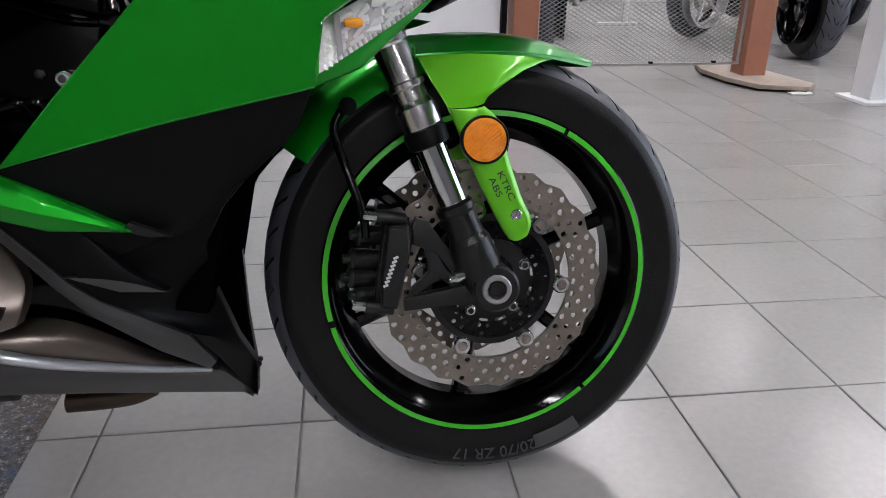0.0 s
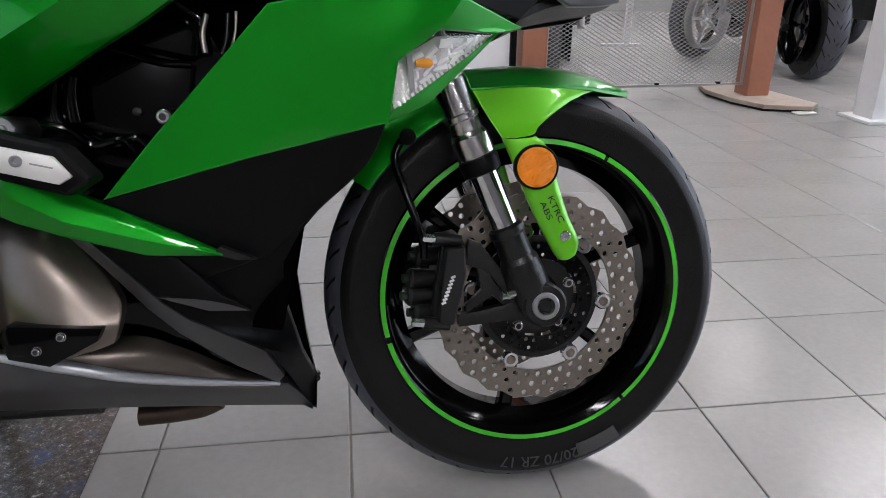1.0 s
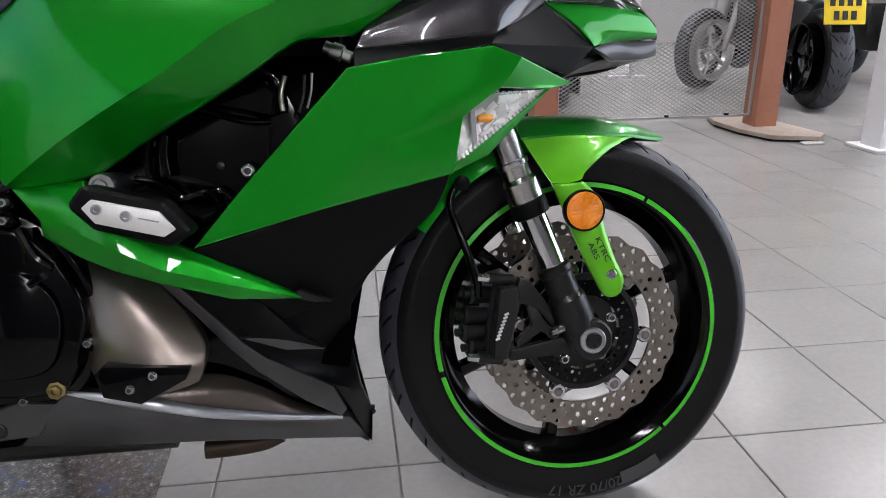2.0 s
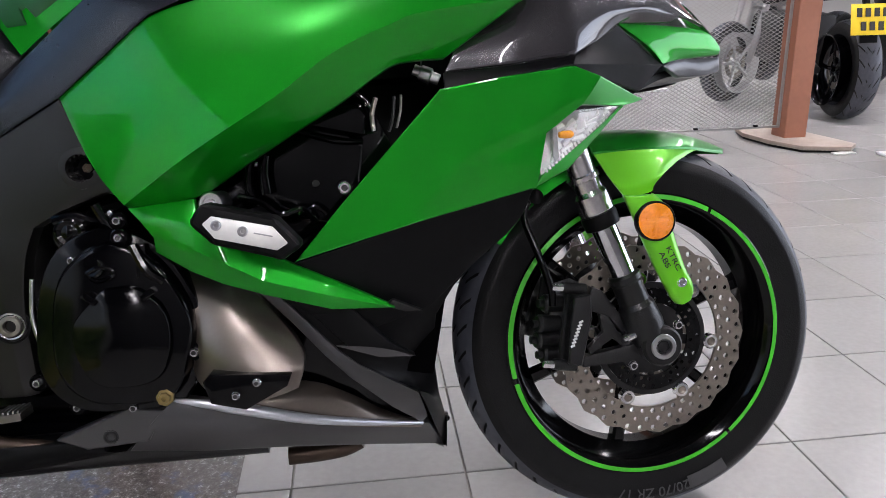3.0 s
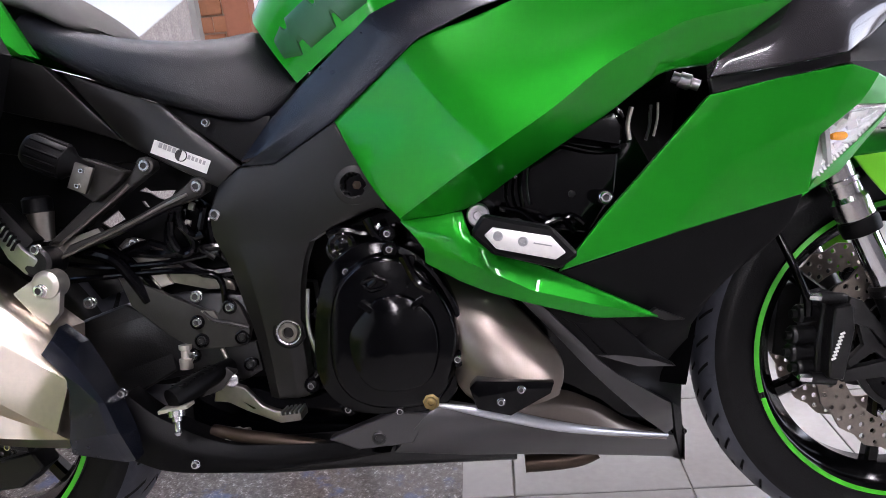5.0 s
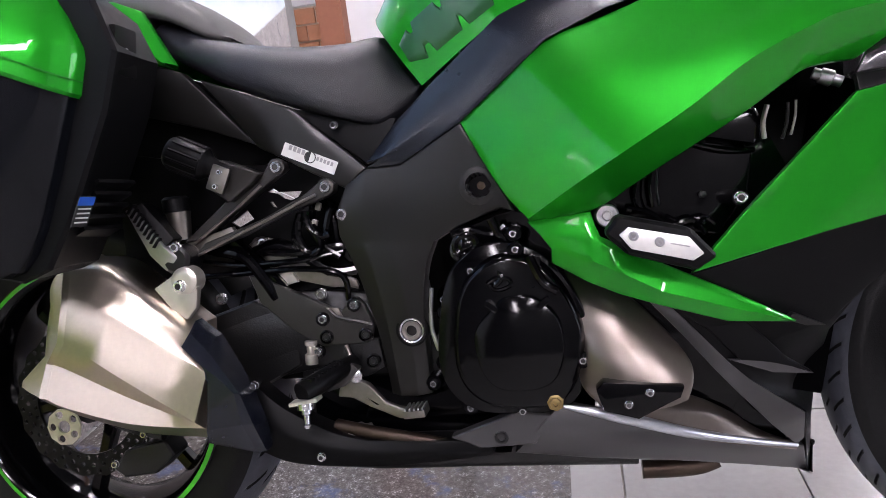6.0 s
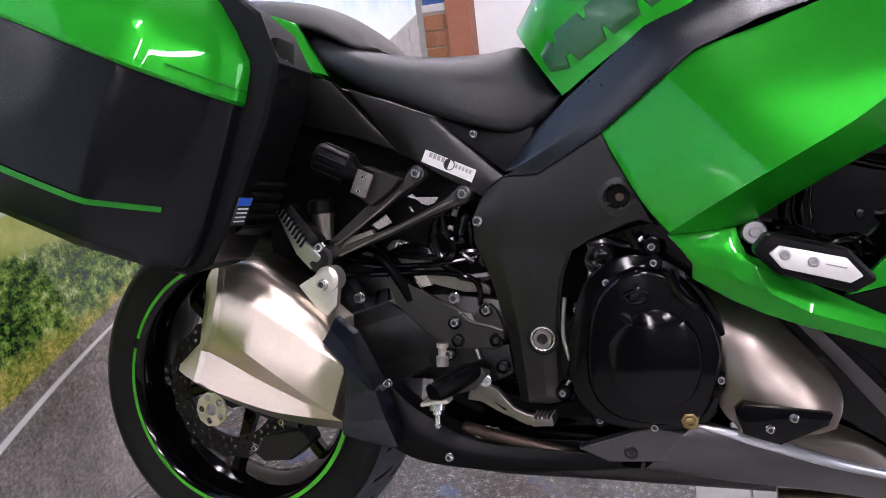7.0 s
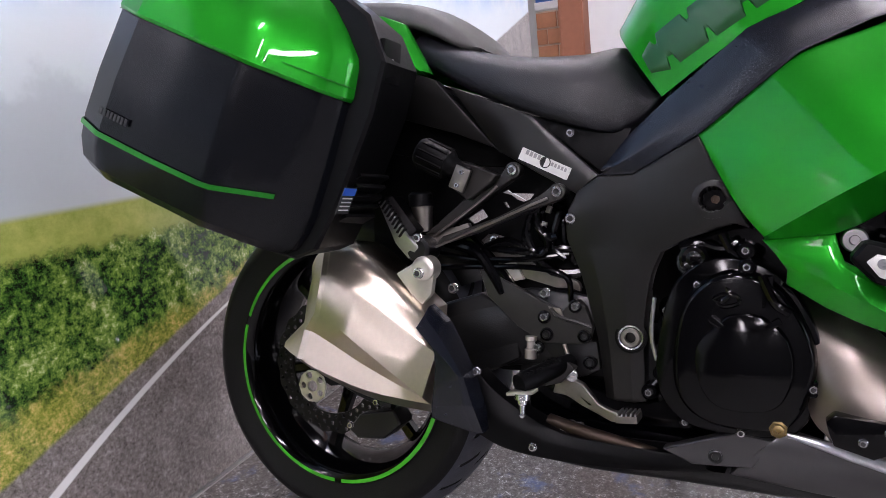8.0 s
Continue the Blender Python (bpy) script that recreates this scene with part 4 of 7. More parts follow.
    for k in range(22):
        t = k / 21
        part("lens_rib", boxed((-0.200 + 0.108 * t, s * (0.2500 - 0.058 * t), 0.568 + 0.072 * t), (0.0030, 0.003, 0.0060), Matrix.Rotation(radians(-30 if s < 0 else 30), 4, "Z") @ Matrix.Rotation(radians(-25), 4, "Y"), 0.001), CLEARW, cowl)
    part("lens_step", sheet([
        [(-0.150, -0.232, 0.638), (-0.120, -0.212, 0.641), (-0.085, -0.190, 0.645)],
        [(-0.152, -0.228, 0.628), (-0.122, -0.208, 0.631), (-0.092, -0.188, 0.640)]], 0.006, 3, False, 3, 0.002, flip=flip, edge=0.0005), CLEARW, cowl)
    part("nose_cowl", sheet([
        [(-0.321, -0.256, 0.692), (-0.240, -0.256, 0.698), (-0.155, -0.242, 0.709), (-0.112, -0.212, 0.731), (-0.077, -0.186, 0.754), (0.010, -0.152, 0.760)],
        [(-0.312, -0.256, 0.708), (-0.238, -0.254, 0.728), (-0.160, -0.240, 0.750), (-0.100, -0.212, 0.766), (-0.040, -0.184, 0.772), (0.030, -0.148, 0.768)],
        [(-0.304, -0.250, 0.722), (-0.235, -0.244, 0.757), (-0.166, -0.230, 0.788), (-0.090, -0.200, 0.796), (-0.010, -0.166, 0.788), (0.074, -0.118, 0.760)]],
        0.01, 5, False, 5, 0.0, flip=flip, more=[[
        [(-0.304, -0.250, 0.722), (-0.235, -0.244, 0.757), (-0.166, -0.230, 0.788), (-0.090, -0.200, 0.796), (-0.010, -0.166, 0.788), (0.074, -0.118, 0.760)],
        [(-0.270, -0.205, 0.790), (-0.200, -0.200, 0.820), (-0.130, -0.185, 0.840), (-0.060, -0.155, 0.845), (0.000, -0.125, 0.825), (0.078, -0.085, 0.780)]]]), SMOKE, bike, "smoky grey metallic nose cowl", 32)
    part("nose_side", sheet([
        [(-0.322, -0.257, 0.691), (-0.240, -0.257, 0.697), (-0.155, -0.243, 0.708), (-0.077, -0.185, 0.752)],
        [(-0.322, -0.262, 0.680), (-0.240, -0.263, 0.690), (-0.160, -0.256, 0.700), (-0.040, -0.165, 0.728)],
        [(-0.322, -0.264, 0.672), (-0.240, -0.266, 0.684), (-0.165, -0.264, 0.694), (-0.002, -0.150, 0.703)]],
        0.01, 5, False, 3, 0.0, flip=flip, edge=0.001, more=[[
        [(-0.165, -0.264, 0.694), (-0.002, -0.150, 0.703)],
        [(-0.119, -0.228, 0.680), (-0.042, -0.162, 0.668)]]]), MATTE, bike, "matte black nose infill", 14)
    part("nose_green", sheet([
        [(-0.077, -0.182, 0.755), (0.000, -0.150, 0.757), (0.080, -0.112, 0.753), (0.112, -0.092, 0.735)],
        [(-0.030, -0.165, 0.728), (0.020, -0.142, 0.728), (0.070, -0.116, 0.726), (0.112, -0.094, 0.728)],
        [(-0.002, -0.152, 0.704), (0.030, -0.130, 0.712), (0.060, -0.115, 0.716), (0.110, -0.092, 0.722)]],
        0.01, 5, True, 3, 0.0, flip=flip), GREEN, bike, "green nose blade")
    part("nose_chin", sheet([
        [(-0.002, -0.150, 0.702), (0.030, -0.128, 0.714), (0.070, -0.105, 0.716), (0.114, -0.085, 0.720)],
        [(0.033, -0.122, 0.688), (0.060, -0.108, 0.690), (0.090, -0.095, 0.693), (0.116, -0.080, 0.699)]],
        0.012, 5, True, 3, 0.002, flip=flip), GREYPAINT, bike, "grey chin below the nose")
    part("headlight", sheet([
        [(0.080, -0.110, 0.758), (0.112, -0.090, 0.738), (0.122, -0.070, 0.722)],
        [(0.055, -0.090, 0.800), (0.100, -0.060, 0.770), (0.135, -0.030, 0.730)],
        [(0.05, -0.03, 0.815), (0.100, 0.0, 0.785), (0.140, 0.0, 0.735)]],
        0.006, 5, True, 4, inward=(-1, 0, 0), flip=flip), LENS, bike, "clear headlight lens")
part("headlight_body", plate([(0.04, -0.085, 0.79), (0.105, -0.070, 0.73), (0.105, 0.070, 0.73), (0.04, 0.085, 0.79)], (-0.08, 0, -0.03), 0.006), SILVERP, bike, "headlight reflector")
part("nose_under", sheet([
    [(-0.04, -0.15, 0.668), (0.02, -0.115, 0.690), (0.112, -0.078, 0.700)],
    [(-0.04, 0, 0.66), (0.02, 0.0, 0.684), (0.125, 0.0, 0.702)],
    [(-0.04, 0.15, 0.668), (0.02, 0.115, 0.690), (0.112, 0.078, 0.700)]], 0.01, 4, True, 4, inward=(0, 0, 1)), MATTE, bike, "black underside of the nose")
screen = part("windscreen", sheet([
    [(-0.10, -0.15, 0.845), (-0.18, -0.17, 0.95), (-0.27, -0.17, 1.06)],
    [(0.03, -0.06, 0.84), (-0.09, -0.08, 0.96), (-0.22, -0.09, 1.10)],
    [(0.03, 0.06, 0.84), (-0.09, 0.08, 0.96), (-0.22, 0.09, 1.10)],
    [(-0.10, 0.15, 0.845), (-0.18, 0.17, 0.95), (-0.27, 0.17, 1.06)]], 0.004, 5, True, 5, inward=(-1, 0, 0), edge=0.001), LENS, bike, "clear windscreen")

# black lower cowl with its steps
for flip in (False, True):
    low = part("lower_cowl", sheet([
        [(-0.513, -0.262, 0.476), (-0.440, -0.264, 0.495), (-0.364, -0.260, 0.518), (-0.290, -0.254, 0.537), (-0.214, -0.246, 0.552)],
        [(-0.540, -0.252, 0.458), (-0.480, -0.255, 0.450), (-0.400, -0.250, 0.470), (-0.330, -0.240, 0.480), (-0.236, -0.236, 0.505)],
        [(-0.546, -0.243, 0.436), (-0.490, -0.238, 0.402), (-0.420, -0.232, 0.385), (-0.350, -0.222, 0.405), (-0.290, -0.217, 0.456)]],
        0.012, 5, False, 5, 0.0, flip=flip), MATTE, bike, "matte black lower cowl")
    part("cowl_leg", sheet([
        [(-0.536, -0.242, 0.435), (-0.504, -0.238, 0.398), (-0.471, -0.232, 0.360), (-0.447, -0.222, 0.336), (-0.368, -0.170, 0.279), (-0.350, -0.100, 0.222), (-0.324, -0.010, 0.139)],
        [(-0.401, -0.234, 0.459), (-0.411, -0.229, 0.412), (-0.406, -0.216, 0.373), (-0.395, -0.188, 0.333), (-0.349, -0.123, 0.259), (-0.333, -0.053, 0.202), (-0.321, -0.007, 0.139)],
        [(-0.266, -0.226, 0.483), (-0.318, -0.208, 0.426), (-0.341, -0.187, 0.386), (-0.344, -0.142, 0.329), (-0.331, -0.065, 0.240), (-0.316, -0.006, 0.181), (-0.319, -0.004, 0.138)]],
        0.022, 5, False, 4, 0.0, flip=flip), MATTE, low)
    part("cowl_fin", plate([(-0.500, -0.240, 0.410), (-0.452, -0.241, 0.415), (-0.405, -0.239, 0.365), (-0.374, -0.230, 0.344), (-0.421, -0.234, 0.350), (-0.457, -0.238, 0.362)], (0, 0.02, 0), 0.003, 2, flip), MATTE, low)
    # Lit lower ledge of the fin: its light put in as grey paint.
    part("cowl_fin", plate([(-0.474, -0.238, 0.366), (-0.421, -0.238, 0.362), (-0.374, -0.231, 0.343), (-0.421, -0.236, 0.347)], (0, 0.02, 0), 0.002, 2, flip), GREYPAINT, low)
    part("cowl_tip", plate([(-0.410, -0.254, 0.414), (-0.400, -0.254, 0.422), (-0.362, -0.246, 0.404), (-0.385, -0.250, 0.405)], (0, 0.015, 0), 0.003, 2, flip), CHARCOAL, low)
    part("silver_edge", sheet([
        [(-0.562, -0.238, 0.442), (-0.525, -0.233, 0.399), (-0.486, -0.226, 0.350), (-0.458, -0.214, 0.317), (-0.406, -0.160, 0.257), (-0.363, -0.104, 0.212)],
        [(-0.536, -0.246, 0.434), (-0.503, -0.242, 0.397), (-0.470, -0.236, 0.359), (-0.446, -0.226, 0.336), (-0.370, -0.174, 0.278), (-0.354, -0.108, 0.222)]],
        0.02, 4, False, 2, flip=flip, edge=0.001), GREYPAINT, low, "dark grey inner edge strip")
    s = 1 if flip else -1
    bolts([(-0.317, s * 0.008, 0.182)], low, 0.006, 0.005, (0.6, s, 0), CAST)

# green blade and upper fairing
for flip in (False, True):
    crease = [(-0.701, -0.262, 0.556), (-0.636, -0.295, 0.596), (-0.580, -0.313, 0.628), (-0.514, -0.320, 0.666), (-0.449, -0.320, 0.710), (-0.383, -0.310, 0.740), (-0.342, -0.300, 0.754), (-0.221, -0.272, 0.773)]
    up = part("upper_fairing", sheet([
        [(-0.784, -0.192, 0.688), (-0.722, -0.205, 0.734), (-0.664, -0.216, 0.776), (-0.590, -0.224, 0.797), (-0.520, -0.228, 0.818), (-0.430, -0.228, 0.842), (-0.350, -0.222, 0.858), (-0.200, -0.200, 0.862)],
        [(-0.752, -0.228, 0.628), (-0.690, -0.252, 0.674), (-0.630, -0.268, 0.714), (-0.558, -0.272, 0.740), (-0.490, -0.270, 0.765), (-0.412, -0.266, 0.790), (-0.346, -0.260, 0.806), (-0.206, -0.235, 0.818)],
        [(-0.728, -0.247, 0.588), (-0.664, -0.277, 0.632), (-0.605, -0.294, 0.668), (-0.534, -0.300, 0.702), (-0.466, -0.300, 0.737), (-0.394, -0.294, 0.763), (-0.342, -0.286, 0.777), (-0.212, -0.258, 0.794)],
        crease],
        0.012, 5, True, 5, 0.0, flip=flip, more=[[
        crease,
        [(-0.702, -0.235, 0.551), (-0.623, -0.245, 0.560), (-0.560, -0.256, 0.595), (-0.507, -0.266, 0.625), (-0.451, -0.276, 0.656), (-0.405, -0.282, 0.686), (-0.374, -0.275, 0.702), (-0.321, -0.256, 0.708)]]]), GREEN, bike, "gloss metallic green upper fairing", 18)
    part("fairing_blade", sheet([
        [(-0.704, -0.240, 0.552), (-0.625, -0.247, 0.559), (-0.618, -0.258, 0.529), (-0.548, -0.264, 0.492), (-0.472, -0.262, 0.454), (-0.398, -0.254, 0.414)],
        [(-0.689, -0.246, 0.535), (-0.630, -0.262, 0.529), (-0.607, -0.268, 0.515), (-0.548, -0.272, 0.480), (-0.473, -0.268, 0.447), (-0.398, -0.255, 0.413)],
        [(-0.676, -0.246, 0.516), (-0.630, -0.266, 0.501), (-0.594, -0.274, 0.483), (-0.549, -0.277, 0.459), (-0.474, -0.270, 0.435), (-0.398, -0.256, 0.413)],
        [(-0.677, -0.238, 0.498), (-0.634, -0.254, 0.473), (-0.598, -0.262, 0.457), (-0.551, -0.266, 0.441), (-0.475, -0.261, 0.417), (-0.398, -0.253, 0.411)]],
        0.012, 6, False, 4, 0.0, flip=flip, straight=True, crease=0.0016), GREEN, bike, "green blade at the foot of the fairing", 30)
    part("side_trim", sheet([
        [(-0.925, -0.163, 0.648), (-0.880, -0.160, 0.699), (-0.828, -0.160, 0.746), (-0.725, -0.195, 0.819), (-0.600, -0.205, 0.868), (-0.400, -0.190, 0.920)],
        [(-0.900, -0.178, 0.652), (-0.840, -0.185, 0.690), (-0.790, -0.190, 0.730), (-0.695, -0.212, 0.800), (-0.590, -0.218, 0.840), (-0.400, -0.210, 0.885)],
        [(-0.923, -0.172, 0.641), (-0.872, -0.178, 0.641), (-0.783, -0.196, 0.688), (-0.664, -0.2195, 0.777), (-0.590, -0.2265, 0.805), (-0.400, -0.232, 0.848)]],
        0.02, 5, False, 4, 0.0, flip=flip), BLUEBLACK, bike, "satin blue-black trim beside the tank")

# tank, pad, seats, tail
TANK = [[(-0.838, -0.150, 0.752), (-0.725, -0.192, 0.818), (-0.590, -0.205, 0.870), (-0.400, -0.190, 0.920)],
        [(-0.872, -0.135, 0.800), (-0.770, -0.180, 0.875), (-0.610, -0.195, 0.925), (-0.410, -0.175, 0.955)],
        [(-0.905, -0.100, 0.850), (-0.815, -0.145, 0.935), (-0.640, -0.150, 0.985), (-0.420, -0.130, 0.990)],
        [(-0.925, 0.0, 0.880), (-0.840, 0.0, 0.985), (-0.660, 0.0, 1.030), (-0.420, 0.0, 1.010)]]
TANK += [[(x, -y, z) for x, y, z in r] for r in TANK[2::-1]]
part("tank", sheet(TANK, 0.004, 8, True, 6, inward=(0, 0, -1), edge=0.0), GREEN, bike, "gloss green fuel tank")
SEAT = [(-1.262, 0.893, 0.090, 0.880), (-1.245, 0.905, 0.110, 0.858), (-1.200, 0.884, 0.130, 0.828), (-1.120, 0.857, 0.152, 0.783), (-1.040, 0.842, 0.168, 0.748), (-0.960, 0.838, 0.170, 0.720),
        (-0.905, 0.842, 0.155, 0.708), (-0.868, 0.800, 0.138, 0.722), (-0.842, 0.763, 0.122, 0.752)]
rows = []
for x, zt, w, zb in SEAT:
    prof = [(-w * 0.93, zb - 0.006), (-w, zb + 0.004), (-w * 0.97, zb + (zt - zb) * 0.45), (-w * 0.80, zb + (zt - zb) * 0.80), (-w * 0.45, zt - 0.004), (0, zt), (w * 0.45, zt - 0.004), (w * 0.80, zb + (zt - zb) * 0.80), (w * 0.97, zb + (zt - zb) * 0.45), (w, zb + 0.004), (w * 0.93, zb - 0.006)]
    rows.append(spline([(x, a, b) for a, b in prof], 3))
cols = list(zip(*rows))
bm = bmesh.new()
grid(bm, list(zip(*[spline(c, 4) for c in cols])), cap=True)
part("seat", bm, SEATV, bike, "black vinyl rider seat", 50)
PILL = [(-1.62, 0.975, 0.06, 0.94), (-1.55, 0.985, 0.10, 0.930), (-1.40, 0.975, 0.120, 0.930), (-1.25, 0.950, 0.125, 0.905), (-1.170, 0.905, 0.115, 0.865), (-1.135, 0.868, 0.095, 0.856)]
rows = []
for x, zt, w, zb in PILL:
    rows.append(spline([(x, a, b) for a, b in ((-w * 0.9, zb - 0.004), (-w, zb + 0.004), (-w * 0.9, zt - 0.012), (-w * 0.5, zt), (0, zt + 0.004), (w * 0.5, zt), (w * 0.9, zt - 0.012), (w, zb + 0.004), (w * 0.9, zb - 0.004))], 3))
bm = bmesh.new()
grid(bm, list(zip(*[spline(c, 4) for c in zip(*rows)])), cap=True)
part("pillion_seat", bm, PILLV, bike, "grey vinyl pillion seat", 50)
for flip in (False, True):
    part("tail_cowl", sheet([
        [(-1.200, -0.150, 0.816), (-1.255, -0.135, 0.905), (-1.300, -0.130, 0.925), (-1.370, -0.125, 0.935), (-1.560, -0.09, 0.945)],
        [(-1.215, -0.160, 0.820), (-1.270, -0.158, 0.870), (-1.310, -0.158, 0.888), (-1.380, -0.150, 0.905), (-1.570, -0.10, 0.925)],
        [(-1.205, -0.152, 0.812), (-1.290, -0.155, 0.842), (-1.342, -0.155, 0.860), (-1.400, -0.148, 0.878), (-1.580, -0.09, 0.905)]],
        0.01, 5, False, 4, flip=flip), GREEN, bike, "green tail cowl")
    part("tail_under", sheet([
        [(-1.195, -0.146, 0.806), (-1.250, -0.150, 0.826), (-1.342, -0.150, 0.858), (-1.560, -0.095, 0.900)],
        [(-1.090, -0.140, 0.690), (-1.160, -0.142, 0.718), (-1.309, -0.142, 0.763), (-1.560, -0.08, 0.860)]],
        0.02, 5, False, 3, flip=flip), CHARCOAL, bike, "dark grey tail underside panel")
    sub = part("side_cover", sheet([
        [(-1.170, -0.144, 0.794), (-1.100, -0.150, 0.765), (-1.030, -0.156, 0.737), (-0.925, -0.163, 0.642)],
        [(-1.130, -0.150, 0.745), (-1.070, -0.158, 0.722), (-1.000, -0.163, 0.690), (-0.938, -0.166, 0.632)],
        [(-1.086, -0.148, 0.686), (-1.050, -0.160, 0.668), (-1.010, -0.164, 0.645), (-0.957, -0.164, 0.616)]],
        0.012, 5, False, 4, 0.0, flip=flip), CHARCOAL, bike, "matte dark grey side cover")
    part("seat_infill", plate([(-1.035, -0.146, 0.738), (-0.968, -0.146, 0.722), (-0.880, -0.146, 0.708), (-0.905, -0.150, 0.652), (-0.925, -0.152, 0.648)], (0, 0.02, 0), 0.003, 2, flip), MATTE, bike, "black infill under the seat")

def domed_box(c, size, tilt):
    return boxed(c, size, Matrix.Rotation(radians(tilt), 4, "Y"), 0.012)


# frame, engine, covers
for flip in (False, True):
    fr = part("frame_plate", sheet([
        [(-0.955, -0.166, 0.620), (-0.923, -0.172, 0.640), (-0.873, -0.177, 0.640), (-0.784, -0.194, 0.687), (-0.738, -0.200, 0.600), (-0.722, -0.200, 0.566)],
        [(-0.970, -0.170, 0.585), (-0.930, -0.176, 0.595), (-0.875, -0.180, 0.596), (-0.800, -0.192, 0.600), (-0.765, -0.198, 0.582), (-0.735, -0.199, 0.570)],
        [(-0.972, -0.164, 0.550), (-0.935, -0.172, 0.540), (-0.895, -0.178, 0.536), (-0.833, -0.184, 0.533), (-0.799, -0.188, 0.551), (-0.742, -0.196, 0.571)]],
        0.03, 12, False, 10, 0.0, flip=flip, edge=0.003, hole=(-0.766, 0.603, 0.0165), more=[[
        [(-0.972, -0.164, 0.550), (-0.935, -0.172, 0.540), (-0.895, -0.178, 0.536), (-0.833, -0.184, 0.533)],
        [(-0.952, -0.163, 0.500), (-0.925, -0.174, 0.500), (-0.888, -0.180, 0.500), (-0.847, -0.182, 0.498)],
        [(-0.938, -0.163, 0.450), (-0.915, -0.174, 0.450), (-0.882, -0.179, 0.450), (-0.855, -0.180, 0.450)],
        [(-0.926, -0.162, 0.400), (-0.908, -0.172, 0.400), (-0.878, -0.176, 0.400), (-0.858, -0.174, 0.400)],
        [(-0.917, -0.155, 0.318), (-0.902, -0.163, 0.316), (-0.876, -0.164, 0.316), (-0.858, -0.160, 0.318)]]]), CHARCOAL, bike, "matte charcoal frame side plate", 20)
    s = 1 if flip else -1
    part("recess_lip", turned([(-0.012, 0.0265), (0.0, 0.0255), (0.0012, 0.0235), (0.0010, 0.0172), (-0.010, 0.0165), (-0.018, 0.0160)], (-0.766, s * 0.1985, 0.603), (-0.766, s * 2, 0.603), 32, None, False), CHARCOAL, fr)
    part("recess_cup", turned([(-0.020, 0.0162), (-0.021, 0.0)], (-0.766, s * 0.1975, 0.603), (-0.766, s * 2, 0.603), 20), GLOSS, fr, "dark bolt recess in the frame")
    part("recess_bolt", turned([(0.0, 0.006), (0.003, 0.006), (0.003, 0.003), (0.001, 0.003)], (-0.764, s * 0.178, 0.603), (-0.764, s * 2, 0.603), 6), RUST, fr)
    part("pivot_seat", turned([(-0.004, 0.0235), (0.0015, 0.0230), (0.0020, 0.0200), (-0.001, 0.0195)], (-0.876, s * 0.174, 0.412), (-0.876, s * 2, 0.412), 28), MATTE, fr)
    part("pivot_ring", turned([(-0.002, 0.0178), (0.0045, 0.0176), (0.0050, 0.0170), (0.0045, 0.0148), (-0.002, 0.0144)], (-0.876, s * 0.174, 0.412), (-0.876, s * 2, 0.412), 28, None, False), BOLT, fr, "silver slotted pivot ring")
    part("pivot_nut", turned([(-0.002, 0.0135), (0.0075, 0.0135), (0.0085, 0.0125), (0.0085, 0.0080), (-0.004, 0.0070)], (-0.876, s * 0.174, 0.412), (-0.876, s * 2, 0.412), 28), NUTM, fr, "silver hollow swingarm pivot nut")
    bolts([(-0.963, s * 0.170, 0.580)], fr, 0.010, 0.006, (0, s, 0))

block = part("engine", boxed((-0.60, 0, 0.46), (0.42, 0.30, 0.34), bevel=0.03), GLOSS, bike, "gloss black engine block")
part("cylinder_head", boxed((-0.52, 0, 0.60), (0.26, 0.36, 0.20), pose(0, 0, 0, 0, -25, 0).to_3x3().to_4x4(), 0.02), GLOSS, block)
part("airbox", boxed((-0.56, 0, 0.78), (0.46, 0.24, 0.16), bevel=0.03), MATTE, block)
part("radiator", boxed((-0.33, 0, 0.50), (0.05, 0.34, 0.40), pose(0, 0, 0, 0, 12, 0).to_3x3().to_4x4(), 0.006), DUCT_SHADE, block)
cyl = plate([(-0.605, -0.165, 0.560), (-0.440, -0.165, 0.680), (-0.395, -0.165, 0.640), (-0.470, -0.165, 0.550), (-0.540, -0.165, 0.520)], (0, 0.1, 0), 0.008, 3)
part("head_cover", cyl, GLOSS, block)
part("coolant_pipe", tube([(-0.452, -0.17, 0.672), (-0.430, -0.175, 0.655), (-0.420, -0.178, 0.625)], [0.026, 0.026, 0.018], 16), GLOSS, block, "gloss black coolant elbow")
part("head_rib", tube([(-0.50, -0.172, 0.640), (-0.41, -0.174, 0.610)], 0.005, 8), GLOSS, block)
part("head_rib", tube([(-0.560, -0.174, 0.575), (-0.500, -0.180, 0.556), (-0.470, -0.182, 0.548)], 0.006, 8), GLOSS, block)
part("head_rib", tube([(-0.535, -0.172, 0.605), (-0.545, -0.176, 0.575)], 0.007, 10, smooth=1), GLOSS, block)
part("spark_cover", domed_box((-0.450, -0.165, 0.668), (0.075, 0.03, 0.040), 24), GLOSS, block, "gloss black spark plug cover")
part("hose_connector", turned([(0.0, 0.007), (0.008, 0.007), (0.009, 0.0095), (0.022, 0.010), (0.024, 0.007), (0.034, 0.007)], (-0.354, -0.215, 0.702), (-0.300, -0.222, 0.676), 18), ALU, block, "silver hose connector")
for x, z in ((-0.600, 0.595), (-0.575, 0.585)):
    part("pipe", tube([(x, -0.165, z), (x + 0.012, -0.172, z - 0.04), (x + 0.008, -0.168, z - 0.075)], 0.008, 10), GLOSS, block)
bolts([(-0.449, -0.240, 0.561)], block, 0.009, 0.006)
part("bolt_spacer", turned([(0, 0.010), (0.09, 0.010)], (-0.449, -0.15, 0.561), (-0.449, -1, 0.561), 14), GLOSS, block)

